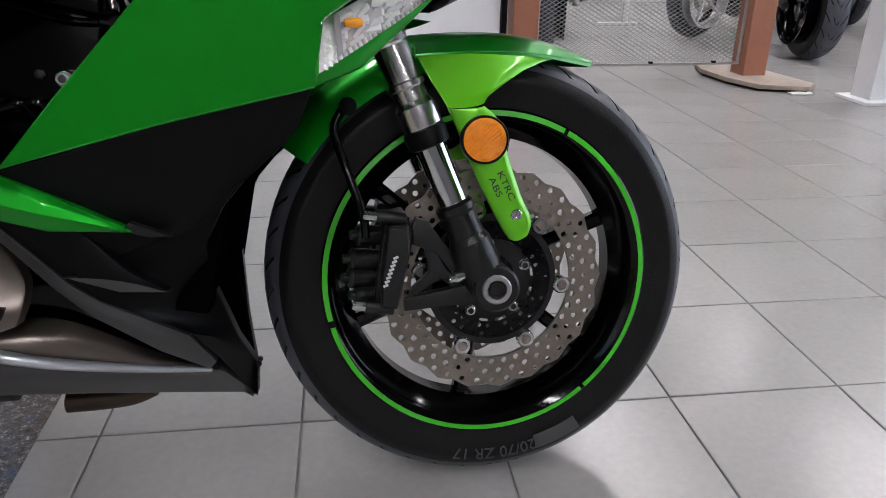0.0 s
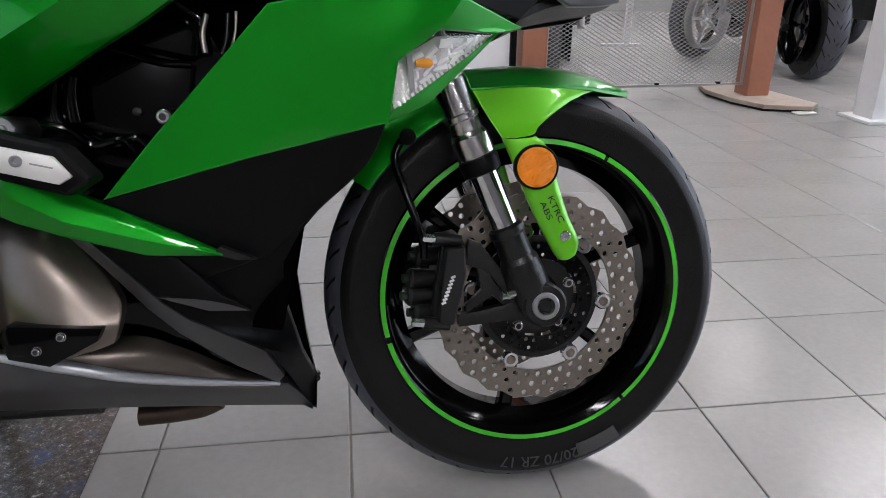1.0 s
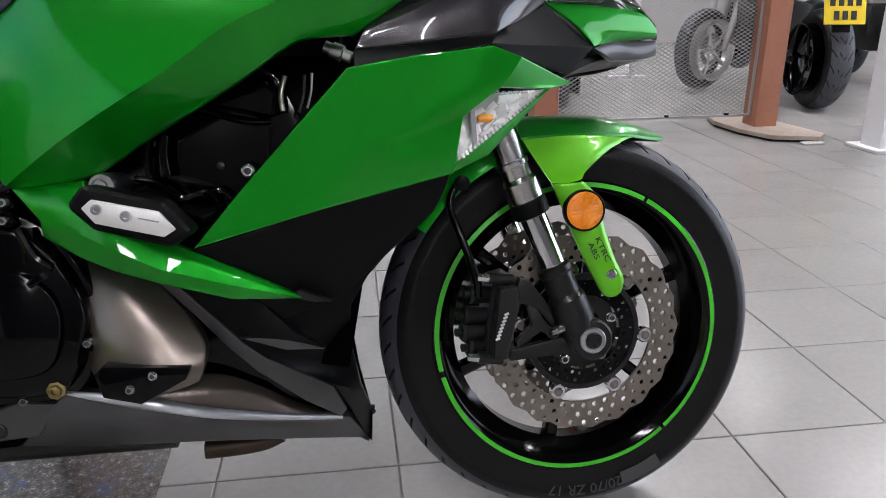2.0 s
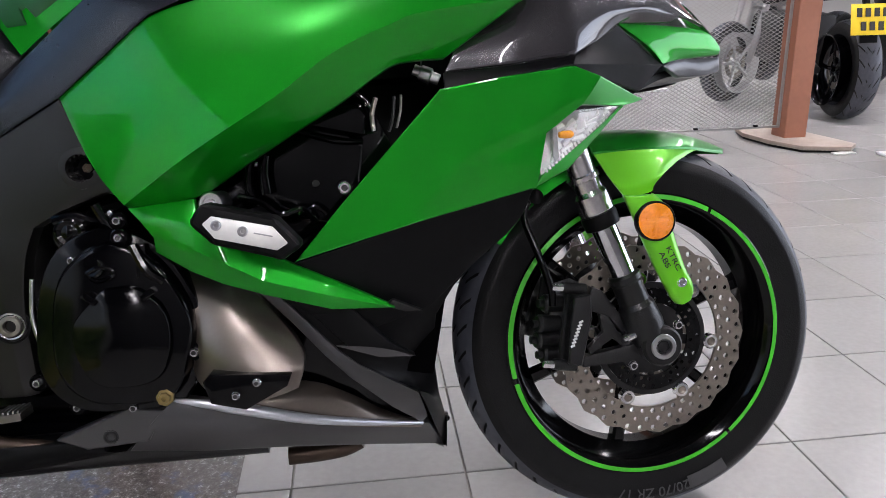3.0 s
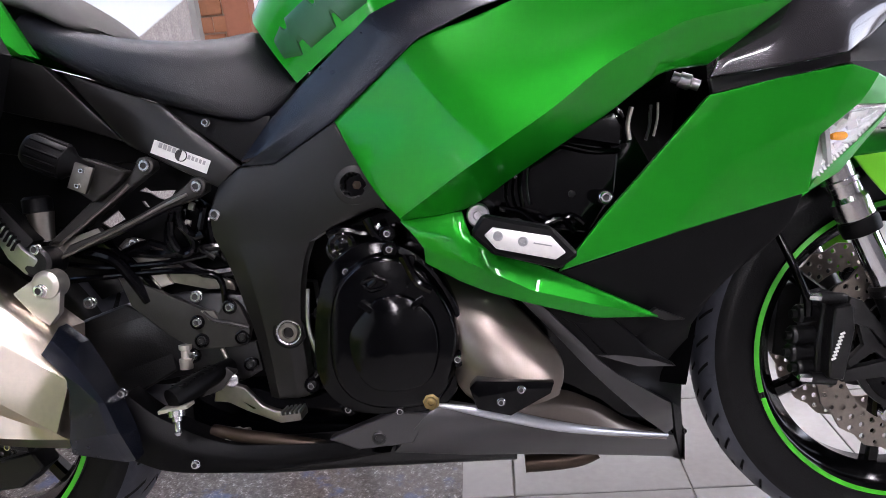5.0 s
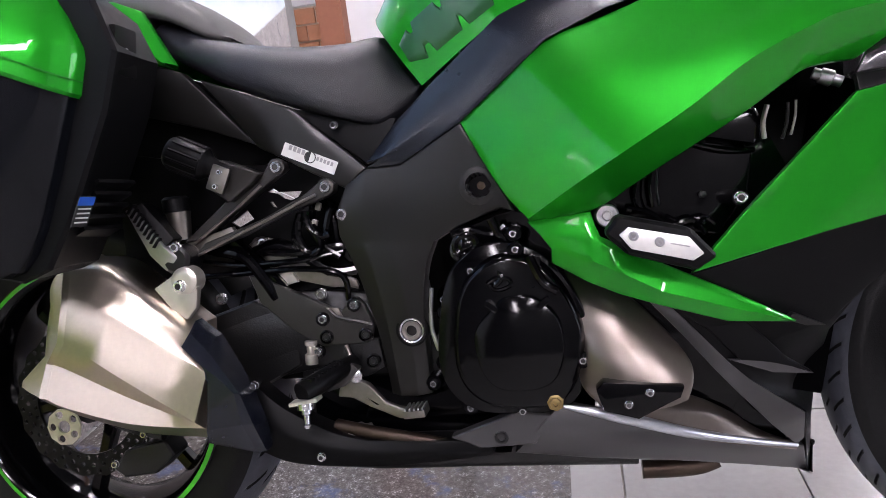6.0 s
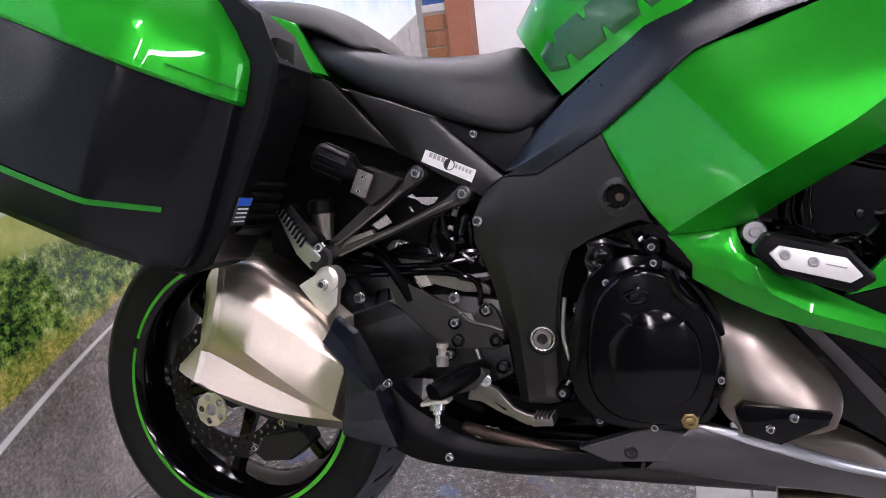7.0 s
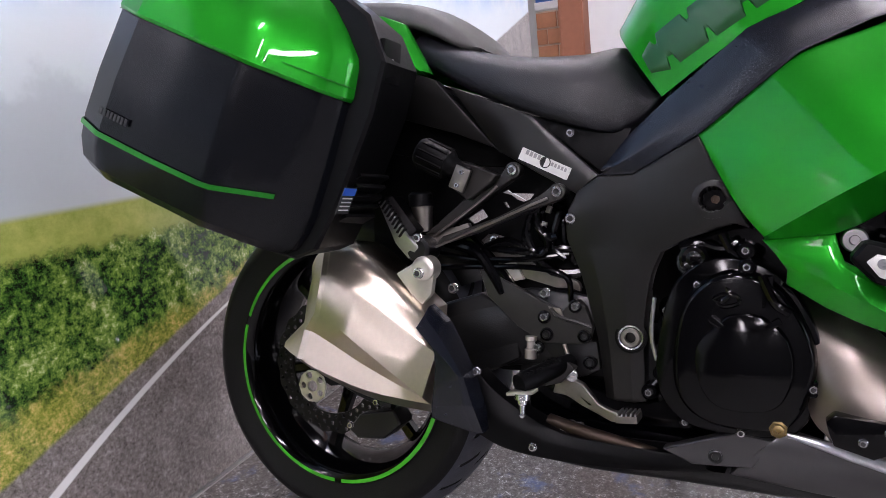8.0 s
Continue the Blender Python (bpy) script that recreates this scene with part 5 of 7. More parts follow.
part("cam_cover", plate([(-0.525, -0.205, 0.638), (-0.476, -0.205, 0.665), (-0.424, -0.205, 0.666), (-0.416, -0.205, 0.649), (-0.420, -0.205, 0.623), (-0.494, -0.205, 0.640)], (0, 0.06, 0), 0.007, 3), GLOSS, block, "gloss black cam cover")
part("head_block", plate([(-0.556, -0.196, 0.619), (-0.494, -0.196, 0.635), (-0.422, -0.196, 0.618), (-0.430, -0.196, 0.566), (-0.467, -0.196, 0.516), (-0.532, -0.196, 0.528), (-0.563, -0.196, 0.559)], (0, 0.05, 0), 0.006, 3), GLOSS, block, "gloss black cylinder head")
part("head_rib", tube([(-0.564, -0.206, 0.647), (-0.508, -0.206, 0.636), (-0.459, -0.206, 0.621), (-0.422, -0.206, 0.618)], 0.0032, 8), GLOSS, block)
part("sensor_pipe", tube([(-0.544, -0.216, 0.606), (-0.547, -0.216, 0.582), (-0.545, -0.216, 0.558)], 0.0075, 12), GLOSS, block)
part("sensor_pipe", tube([(-0.562, -0.212, 0.602), (-0.566, -0.212, 0.575), (-0.562, -0.212, 0.556)], 0.006, 12), GLOSS, block)
part("hose_bracket", tube([(-0.579, -0.218, 0.558), (-0.553, -0.218, 0.550), (-0.530, -0.218, 0.533), (-0.501, -0.218, 0.538), (-0.487, -0.218, 0.520)], 0.0042, 8), GLOSS, block)
part("hose_bracket", tube([(-0.530, -0.212, 0.543), (-0.509, -0.212, 0.533), (-0.487, -0.212, 0.540), (-0.473, -0.212, 0.530)], 0.0036, 8), GLOSS, block)
part("plug_cable", tube([(-0.403, -0.200, 0.671), (-0.409, -0.200, 0.650), (-0.408, -0.200, 0.630)], 0.0032, 10), NUTM, block, "silver plug cable")
part("plug_cable", tube([(-0.380, -0.205, 0.671), (-0.383, -0.205, 0.646), (-0.389, -0.205, 0.628)], 0.0022, 10), CAST, block, "black braided cable")
part("plug_cable", tube([(-0.371, -0.205, 0.673), (-0.373, -0.205, 0.653), (-0.379, -0.205, 0.632)], 0.0016, 10), NUTM, block, "silver braided cable")
part("head_stud", turned([(0.0, 0.004), (0.006, 0.004), (0.007, 0.0025)], (-0.557, -0.200, 0.596), (-0.532, -0.500, 0.590), 6), BOLT, block)
part("head_stud", turned([(0.0, 0.005), (0.005, 0.005), (0.006, 0.003)], (-0.485, -0.198, 0.568), (-0.483, -0.500, 0.570), 6), CAST, block)
# Added backing that keeps the engine opening dark.
part("inner_panel", boxed((-0.45, -0.07, 0.62), (0.36, 0.02, 0.30), bevel=0.006), MATTE, block, "added dark backing behind the fairing opening")
# Added plate that darkens the gap between tank and trim.
part("tank_skirt", plate([(-0.880, -0.125, 0.700), (-0.815, -0.125, 0.775), (-0.700, -0.150, 0.825), (-0.550, -0.160, 0.855), (-0.550, -0.150, 0.700)], (0, 0.02, 0), 0.002), MATTE, block, "added black filler behind the gap under the tank")
part("inner_cowl", sheet([
    [(-0.580, -0.150, 0.420), (-0.500, -0.150, 0.370), (-0.440, -0.140, 0.310), (-0.370, -0.092, 0.235)],
    [(-0.580, -0.150, 0.225), (-0.500, -0.140, 0.215), (-0.440, -0.110, 0.205), (-0.375, -0.080, 0.195)]], 0.01, 4, False, 4), GLOSS, block, "gloss black inner lower cowl")

def nose_shell(levels, thick=0.008):
    """A curved shell across the bike, bowed forward: each level gives the side's x, y, z and the middle's x, z."""
    rows = []
    for sx, sy, sz, cx, cz in levels:
        mx, mz = sx + (cx - sx) * 0.80, sz + (cz - sz) * 0.80
        front = spline([Vector(p) for p in ((sx, -sy, sz), (mx, -sy * 0.5, mz), (cx, 0, cz), (mx, sy * 0.5, mz), (sx, sy, sz))], 4)
        rows.append([tuple(p) for p in front] + [(p[0] - thick, p[1], p[2]) for p in reversed(front)])
    bm = bmesh.new()
    grid(bm, rows, wrap=True, cap=True)
    return bm


# Added shell that fills the shaded hollow between the cowl legs.
part("duct_panel", nose_shell([(-0.385, 0.205, 0.470, -0.375, 0.462), (-0.375, 0.186, 0.392, -0.365, 0.395), (-0.365, 0.148, 0.315, -0.350, 0.315), (-0.345, 0.082, 0.240, -0.335, 0.240), (-0.328, 0.020, 0.165, -0.322, 0.165)]), DUCT_SHADE, block, "added black panel for the shade behind the front wheel")


# clutch cover: a round outer casing and a raised inner cap
ring = [(-0.747, 0.530), (-0.800, 0.508), (-0.826, 0.457), (-0.836, 0.363), (-0.805, 0.312), (-0.745, 0.298), (-0.664, 0.308), (-0.635, 0.386), (-0.645, 0.447), (-0.686, 0.508)]


def domed(outline, y0, y1, shrink, n=4, inner=0.0):
    """A cover with a rounded shoulder: the closed outline drawn in from y0 to y1."""
    pts = spline([(x, 0, z) for x, z in outline], n, True)
    c = sum(pts, Vector()) / len(pts)
    bm = bmesh.new()
    rows = [[(p.x, y0 + 0.05, p.z) for p in pts]]
    for t in (0.0, 0.35, 0.65, 0.85, 1.0):
        k = 1 - shrink * (1 - math.cos(t * math.pi / 2))
        rows.append([(c.x + (p.x - c.x) * k, y0 + (y1 - y0) * math.sin(t * math.pi / 2), c.z + (p.z - c.z) * k) for p in pts])
    grid(bm, rows, wrap=True, cap=True)
    return bm


clutch = part("clutch_cover", domed(ring, -0.198, -0.211, 0.035), GLOSS, bike, "gloss black clutch cover")
bowl = [(-0.740, 0.514), (-0.785, 0.490), (-0.806, 0.447), (-0.812, 0.370), (-0.790, 0.326), (-0.742, 0.309), (-0.672, 0.318), (-0.642, 0.386), (-0.651, 0.442), (-0.688, 0.498)]
part("clutch_bowl", domed(bowl, -0.208, -0.231, 0.10), GLOSS, clutch, "rounded gloss black bowl")
inner = [(-0.757, 0.444), (-0.745, 0.456), (-0.732, 0.459), (-0.704, 0.458), (-0.678, 0.437), (-0.668, 0.408), (-0.671, 0.372), (-0.687, 0.345), (-0.718, 0.336), (-0.757, 0.341), (-0.777, 0.367), (-0.783, 0.404), (-0.776, 0.425)]
part("clutch_cap", domed(inner, -0.228, -0.241, 0.05), GLOSS, clutch, "round gloss black clutch cap")
for x, z, turn_by in ((-0.757, 0.448, 40), (-0.690, 0.449, -35)):
    part("cap_tab", boxed((x, -0.238, z), (0.018, 0.012, 0.008), Matrix.Rotation(radians(turn_by), 4, "Y"), 0.002), GLOSS, clutch)
part("cover_rib", tube([(-0.705, -0.232, 0.508), (-0.690, -0.233, 0.475), (-0.672, -0.233, 0.462)], 0.006, 8), GLOSS, clutch)
rim_bolts = [(-0.831, -0.196, 0.369), (-0.799, -0.198, 0.307), (-0.647, -0.222, 0.370), (-0.722, -0.222, 0.517), (-0.783, -0.208, 0.492), (-0.729, -0.208, 0.303), (-0.824, -0.200, 0.437), (-0.850, -0.182, 0.338), (-0.724, -0.215, 0.537)]
for x, y, z in rim_bolts:
    part("bolt_boss", turned([(-0.03, 0.0115), (0.0, 0.0112), (0.0015, 0.0095), (0.0015, 0.002)], (x, y + 0.001, z), (x, -1, z), 16), GLOSS, clutch)
part("cover_rib", tube([(-0.752, -0.224, 0.500), (-0.742, -0.229, 0.484), (-0.752, -0.229, 0.474), (-0.764, -0.226, 0.480)], 0.0045, 8), GLOSS, clutch)
bolts(rim_bolts, clutch, 0.0065, 0.007)
part("casting_block", plate([(-0.711, -0.228, 0.506), (-0.691, -0.228, 0.508), (-0.692, -0.228, 0.464), (-0.710, -0.228, 0.462)], (0, 0.03, 0), 0.004, 2), GLOSS, clutch)
part("casting_block", plate([(-0.702, -0.233, 0.502), (-0.698, -0.233, 0.503), (-0.700, -0.233, 0.468), (-0.704, -0.233, 0.467)], (0, 0.01, 0), 0.002, 2), GLOSS, clutch)
part("cast_emblem", tube([(-0.760, -0.231, 0.478), (-0.748, -0.231, 0.483), (-0.733, -0.231, 0.481), (-0.731, -0.231, 0.472), (-0.748, -0.231, 0.467), (-0.756, -0.231, 0.472)], 0.003, 8), GLOSS, clutch)
part("wire_clip", tube([(-0.766, -0.205, 0.524), (-0.755, -0.205, 0.519), (-0.745, -0.205, 0.512)], 0.0018, 6), BOLT, clutch)
part("wire_clip", boxed((-0.740, -0.195, 0.545), (0.012, 0.006, 0.005), Matrix.Rotation(radians(-40), 4, "Y"), 0.001), BOLT, clutch)
part("wire_loom", tube([(-0.753, -0.200, 0.558), (-0.743, -0.200, 0.537), (-0.733, -0.200, 0.527), (-0.719, -0.200, 0.498), (-0.715, -0.200, 0.476)], 0.006, 10), GLOSS, clutch)
part("wire_loom", tube([(-0.808, -0.185, 0.540), (-0.785, -0.185, 0.545), (-0.755, -0.185, 0.537), (-0.725, -0.185, 0.546)], 0.007, 10), GLOSS, clutch)
part("sensor_ring", turned([(-0.01, 0.020), (0.002, 0.020), (0.003, 0.0175), (0.001, 0.0165)], (-0.795, -0.170, 0.519), (-0.746, -0.600, 0.548), 24), CAST, clutch)
bolts([(-0.792, -0.190, 0.500), (-0.826, -0.190, 0.454), (-0.720, -0.215, 0.501)], clutch, 0.0055, 0.005)
part("oil_filler", turned([(-0.006, 0.011), (0.002, 0.011), (0.003, 0.008), (0.007, 0.007), (0.008, 0.0035), (0.004, 0.003)], (-0.685, -0.229, 0.318), (-0.685, -1, 0.318), 7), GOLD, clutch, "gold anodised oil filler cap")
part("sensor_mount", turned([(-0.02, 0.020), (0.002, 0.019), (0.004, 0.015), (0.002, 0.010), (0.004, 0.006)], (-0.790, -0.188, 0.525), (-0.790, -1, 0.525), 22), GLOSS, clutch)
part("cover_cable", tube([(-0.842, -0.184, 0.470), (-0.846, -0.186, 0.420), (-0.838, -0.188, 0.385)], 0.003, 8), ALU, clutch)

# crash bobbin
slider = part("crash_bobbin", plate([(-0.616, -0.340, 0.535), (-0.600, -0.340, 0.556), (-0.524, -0.340, 0.536), (-0.496, -0.340, 0.503), (-0.520, -0.340, 0.488), (-0.592, -0.340, 0.510)], (0, 0.05, 0), 0.010, 3), MATTE, bike, "black crash bobbin with a silver face plate")
part("face_plate", plate([(-0.600, -0.3445, 0.533), (-0.590, -0.3445, 0.541), (-0.527, -0.3445, 0.526), (-0.512, -0.3445, 0.507), (-0.524, -0.3445, 0.500), (-0.588, -0.3445, 0.517)], (0, 0.008, 0), 0.002), WHITEP, slider, "silver white face plate")
for x, z in ((-0.585, 0.531), (-0.558, 0.523)):
    part("bolt", turned([(-0.002, 0.0055), (0.0022, 0.0055), (0.0032, 0.0044), (0.0032, 0.0026), (0.0008, 0.0022)], (x, -0.3445, z), (x, -2, z), 16), ALU, slider, "silver socket bolt")
part("maker_mark", boxed((-0.537, -0.3448, 0.518), (0.020, 0.0012, 0.0014), Matrix.Rotation(radians(14), 4, "Y"), 0), SOFTINK, slider, "faint maker mark bar")
part("mount_stem", tube([(-0.56, -0.32, 0.525), (-0.56, -0.16, 0.525)], 0.018, 16, smooth=1), MATTE, slider)
part("mount_bolt", turned([(-0.06, 0.014), (0.01, 0.0145), (0.013, 0.0125), (0.013, 0.009), (0.009, 0.009), (0.009, 0.006), (0.014, 0.005)], (-0.606, -0.240, 0.552), (-0.606, -2, 0.552), 24), ALU, slider, "silver mounting bolt")

# exhaust header cover, collector shield and belly pan
hdr = part("header_cover", sheet([
    [(-0.696, -0.150, 0.491), (-0.611, -0.185, 0.461), (-0.574, -0.195, 0.436), (-0.539, -0.210, 0.398), (-0.516, -0.225, 0.364), (-0.515, -0.236, 0.340), (-0.523, -0.240, 0.318)],
    [(-0.680, -0.182, 0.462), (-0.615, -0.212, 0.430), (-0.585, -0.226, 0.402), (-0.562, -0.236, 0.375), (-0.548, -0.243, 0.350), (-0.544, -0.247, 0.332), (-0.546, -0.246, 0.312)],
    [(-0.662, -0.200, 0.430), (-0.640, -0.222, 0.392), (-0.622, -0.234, 0.368), (-0.606, -0.240, 0.350), (-0.592, -0.244, 0.334), (-0.585, -0.245, 0.322), (-0.580, -0.243, 0.306)],
    [(-0.655, -0.190, 0.390), (-0.654, -0.208, 0.355), (-0.650, -0.214, 0.335), (-0.642, -0.216, 0.322), (-0.635, -0.215, 0.315), (-0.630, -0.213, 0.308), (-0.625, -0.210, 0.300)]],
    0.02, 6, True, 6), BRONZE, bike, "bronze-grey exhaust header cover")
part("cover_bracket", plate([(-0.634, -0.257, 0.339), (-0.624, -0.257, 0.349), (-0.528, -0.257, 0.340), (-0.534, -0.257, 0.326), (-0.585, -0.257, 0.301), (-0.626, -0.257, 0.312)], (0, 0.03, 0), 0.004), GLOSS, hdr, "gloss black bracket")
bolts([(-0.570, -0.258, 0.334), (-0.596, -0.258, 0.320)], hdr, 0.006, 0.004)
for flip in (False, True):
    pan = part("belly_pan", sheet([
        [(-0.681, -0.212, 0.309), (-0.607, -0.212, 0.292), (-0.522, -0.190, 0.262), (-0.446, -0.150, 0.236), (-0.352, -0.099, 0.208)],
        [(-0.709, -0.216, 0.282), (-0.624, -0.210, 0.267), (-0.532, -0.175, 0.240), (-0.438, -0.125, 0.211), (-0.337, -0.052, 0.174)],
        [(-0.744, -0.195, 0.242), (-0.646, -0.180, 0.227), (-0.543, -0.140, 0.207), (-0.429, -0.080, 0.176), (-0.324, -0.006, 0.139)]],
        0.03, 6, False, 4, flip=flip), GREYPAINT, bike, "dark silver belly pan")
    if not flip:
        belly = pan
part("belly_shelf", sheet([
    [(-0.622, -0.208, 0.292), (-0.551, -0.194, 0.271), (-0.485, -0.166, 0.246), (-0.422, -0.135, 0.227), (-0.364, -0.106, 0.211)],
    [(-0.614, -0.204, 0.301), (-0.550, -0.192, 0.288), (-0.484, -0.166, 0.271), (-0.421, -0.128, 0.235), (-0.363, -0.102, 0.211)],
    [(-0.609, -0.180, 0.307), (-0.520, -0.165, 0.307), (-0.459, -0.145, 0.276), (-0.411, -0.112, 0.236), (-0.362, -0.095, 0.210)]],
    0.006, 5, True, 5, 0.004, inward=(0, 0, -1)), BRONZE, belly, "silver upper shelf of the belly pan")
# The edge's highlight, added as a pale tube.
part("belly_edge", tube([(-0.681, -0.212, 0.309), (-0.607, -0.212, 0.292), (-0.522, -0.190, 0.262), (-0.446, -0.150, 0.236), (-0.362, -0.102, 0.210)], [0.0020, 0.0080, 0.0068, 0.0052, 0.0030], 14), EDGE_HIGHLIGHT, belly, "pale tube painted as the rounded edge's highlight")
part("belly_arm", plate([(-0.830, -0.205, 0.268), (-0.735, -0.212, 0.303), (-0.690, -0.216, 0.298), (-0.715, -0.212, 0.258), (-0.790, -0.206, 0.252)], (0, 0.025, 0), 0.005, 3), GREYPAINT, belly)
bolts([(-0.760, -0.210, 0.268)], belly, 0.011, 0.003, material=CAST)
part("collector", tube([(-0.455, -0.020, 0.164), (-0.481, -0.020, 0.154), (-0.521, -0.020, 0.150), (-0.566, -0.020, 0.149)], 0.014, 18), RUST, bike, "heat-stained exhaust collector")
for y in (-0.075, -0.025, 0.025, 0.075):
    part("header_pipe", tube([(-0.44, y, 0.50), (-0.415, y, 0.40), (-0.425, y * 0.8, 0.28), (-0.53, y * 0.6, 0.19)], 0.019, 14), RUST, bike, "brown heat-stained header pipe")
part("side_shield", sheet([
    [(-1.100, -0.205, 0.350), (-1.060, -0.195, 0.310), (-0.981, -0.190, 0.270), (-0.890, -0.195, 0.262), (-0.771, -0.202, 0.262)],
    [(-1.110, -0.205, 0.300), (-1.060, -0.205, 0.272), (-0.985, -0.200, 0.250), (-0.890, -0.200, 0.242), (-0.771, -0.200, 0.246)],
    [(-1.105, -0.190, 0.250), (-1.060, -0.195, 0.235), (-0.990, -0.190, 0.226), (-0.890, -0.188, 0.226), (-0.750, -0.188, 0.240)]],
    0.04, 6, True, 4), MATTE, bike, "black exhaust side shield")
bolts([(-1.010, -0.213, 0.249)], bike, 0.007, 0.005)
part("exhaust_pipe", tube([(-0.58, -0.12, 0.222), (-0.80, -0.13, 0.228), (-0.98, -0.15, 0.238), (-1.10, -0.165, 0.28), (-1.17, -0.18, 0.35)], 0.026, 18), CAST, bike, "dark exhaust link pipe")

# silencer: faceted stainless body, black front cap; each station lists its eight corners
SIL = [[(-1.177, -0.148, 0.443), (-1.177, -0.218, 0.439), (-1.159, -0.242, 0.414), (-1.141, -0.262, 0.385), (-1.163, -0.266, 0.319), (-1.161, -0.264, 0.316), (-1.150, -0.262, 0.309), (-1.146, -0.232, 0.287)],
       [(-1.246, -0.148, 0.501), (-1.246, -0.218, 0.497), (-1.242, -0.239, 0.471), (-1.238, -0.256, 0.442), (-1.251, -0.270, 0.377), (-1.265, -0.258, 0.356), (-1.254, -0.270, 0.321), (-1.250, -0.240, 0.299)],
       [(-1.297, -0.148, 0.539), (-1.297, -0.218, 0.535), (-1.303, -0.239, 0.512), (-1.309, -0.256, 0.486), (-1.320, -0.270, 0.423), (-1.345, -0.256, 0.394), (-1.343, -0.278, 0.349), (-1.339, -0.248, 0.327)],
       [(-1.351, -0.146, 0.547), (-1.351, -0.216, 0.543), (-1.345, -0.237, 0.519), (-1.339, -0.254, 0.491), (-1.343, -0.268, 0.434), (-1.371, -0.256, 0.405), (-1.371, -0.278, 0.363), (-1.367, -0.248, 0.341)]]
SIL_END = [[(-1.383, -0.145, 0.542), (-1.383, -0.200, 0.532), (-1.379, -0.231, 0.515), (-1.375, -0.242, 0.487), (-1.376, -0.256, 0.446), (-1.388, -0.250, 0.412), (-1.416, -0.266, 0.378), (-1.410, -0.236, 0.356)],
           [(-1.386, -0.139, 0.530), (-1.386, -0.194, 0.520), (-1.382, -0.222, 0.507), (-1.379, -0.230, 0.482), (-1.380, -0.242, 0.447), (-1.390, -0.237, 0.418), (-1.414, -0.251, 0.389), (-1.408, -0.221, 0.367)],
           [(-1.356, -0.127, 0.520), (-1.356, -0.182, 0.510), (-1.352, -0.210, 0.497), (-1.349, -0.218, 0.472), (-1.350, -0.230, 0.437), (-1.360, -0.225, 0.408), (-1.384, -0.239, 0.379), (-1.378, -0.209, 0.357)]]


def grown(ring, k):
    c = sum((Vector(p) for p in ring), Vector()) / len(ring)
    return [c + (Vector(p) - c) * k for p in ring]


def faceted(stations, n=4):
    """A shell through its stations: rounded over the shoulder (first four corners), creased below."""
    bm = bmesh.new()
    rows = []
    cols = [spline([st[i] for st in stations], n) for i in range(8)]
    for row in zip(*cols):
        rows.append(spline(row[:4], 5) + list(row[4:]))
    grid(bm, rows, wrap=True, cap=True)
    es = [e for e in bm.edges if len(e.link_faces) == 2 and e.calc_face_angle(0) > 0.33 and len(e.link_faces[0].verts) == 4 and len(e.link_faces[1].verts) == 4]
    bmesh.ops.bevel(bm, geom=es, offset=0.003, segments=2, affect="EDGES", profile=0.5)
    return bm


sil = part("silencer", faceted(SIL), STEEL, bike, "brushed stainless faceted silencer")
part("silencer_seam", faceted([grown(SIL[3], 1.012), [Vector(p) + Vector((-0.010, 0, 0.002)) for p in grown(SIL[3], 1.012)]], 1), STEEL, sil)
part("silencer_end", faceted([[Vector(p) + Vector((-0.0105, 0, 0.002)) for p in SIL[3]], *SIL_END], 2), STEEL, sil, "stainless silencer end cap")
part("front_cap", sheet([
    [(-1.181, -0.205, 0.448), (-1.149, -0.210, 0.424), (-1.122, -0.220, 0.385), (-1.094, -0.240, 0.348), (-1.079, -0.243, 0.307), (-1.078, -0.235, 0.269)],
    [(-1.175, -0.235, 0.436), (-1.145, -0.248, 0.412), (-1.116, -0.262, 0.383), (-1.094, -0.268, 0.355), (-1.083, -0.262, 0.313), (-1.077, -0.240, 0.269)],
    [(-1.176, -0.258, 0.421), (-1.149, -0.268, 0.400), (-1.123, -0.273, 0.382), (-1.100, -0.274, 0.358), (-1.095, -0.268, 0.314), (-1.088, -0.244, 0.268)],
    [(-1.175, -0.256, 0.419), (-1.137, -0.269, 0.388), (-1.138, -0.272, 0.362), (-1.142, -0.270, 0.335), (-1.148, -0.266, 0.308), (-1.156, -0.250, 0.285)]],
    0.02, 6, False, 5, 0.0, straight=True, crease=0.002), BLUEBLACK, sil, "satin black silencer front cap", 14)
bolts([(-1.092, -0.225, 0.356)], sil, 0.007, 0.008)
part("hanger", plate([(-1.2335, -0.214, 0.497), (-1.205, -0.214, 0.513), (-1.176, -0.214, 0.5136), (-1.167, -0.214, 0.4966), (-1.172, -0.214, 0.4666), (-1.188, -0.214, 0.450), (-1.207, -0.214, 0.464)], (0, 0.012, 0), 0.003), HANGM, sil, "pale alloy silencer hanger")
part("hanger_boss", turned([(-0.02, 0.020), (0.004, 0.019), (0.007, 0.014), (0.007, 0.010)], (-1.184, -0.214, 0.506), (-1.184, -2, 0.506), 20), HANGM, sil)
bolts([(-1.189, -0.221, 0.499)], sil, 0.010, 0.007)

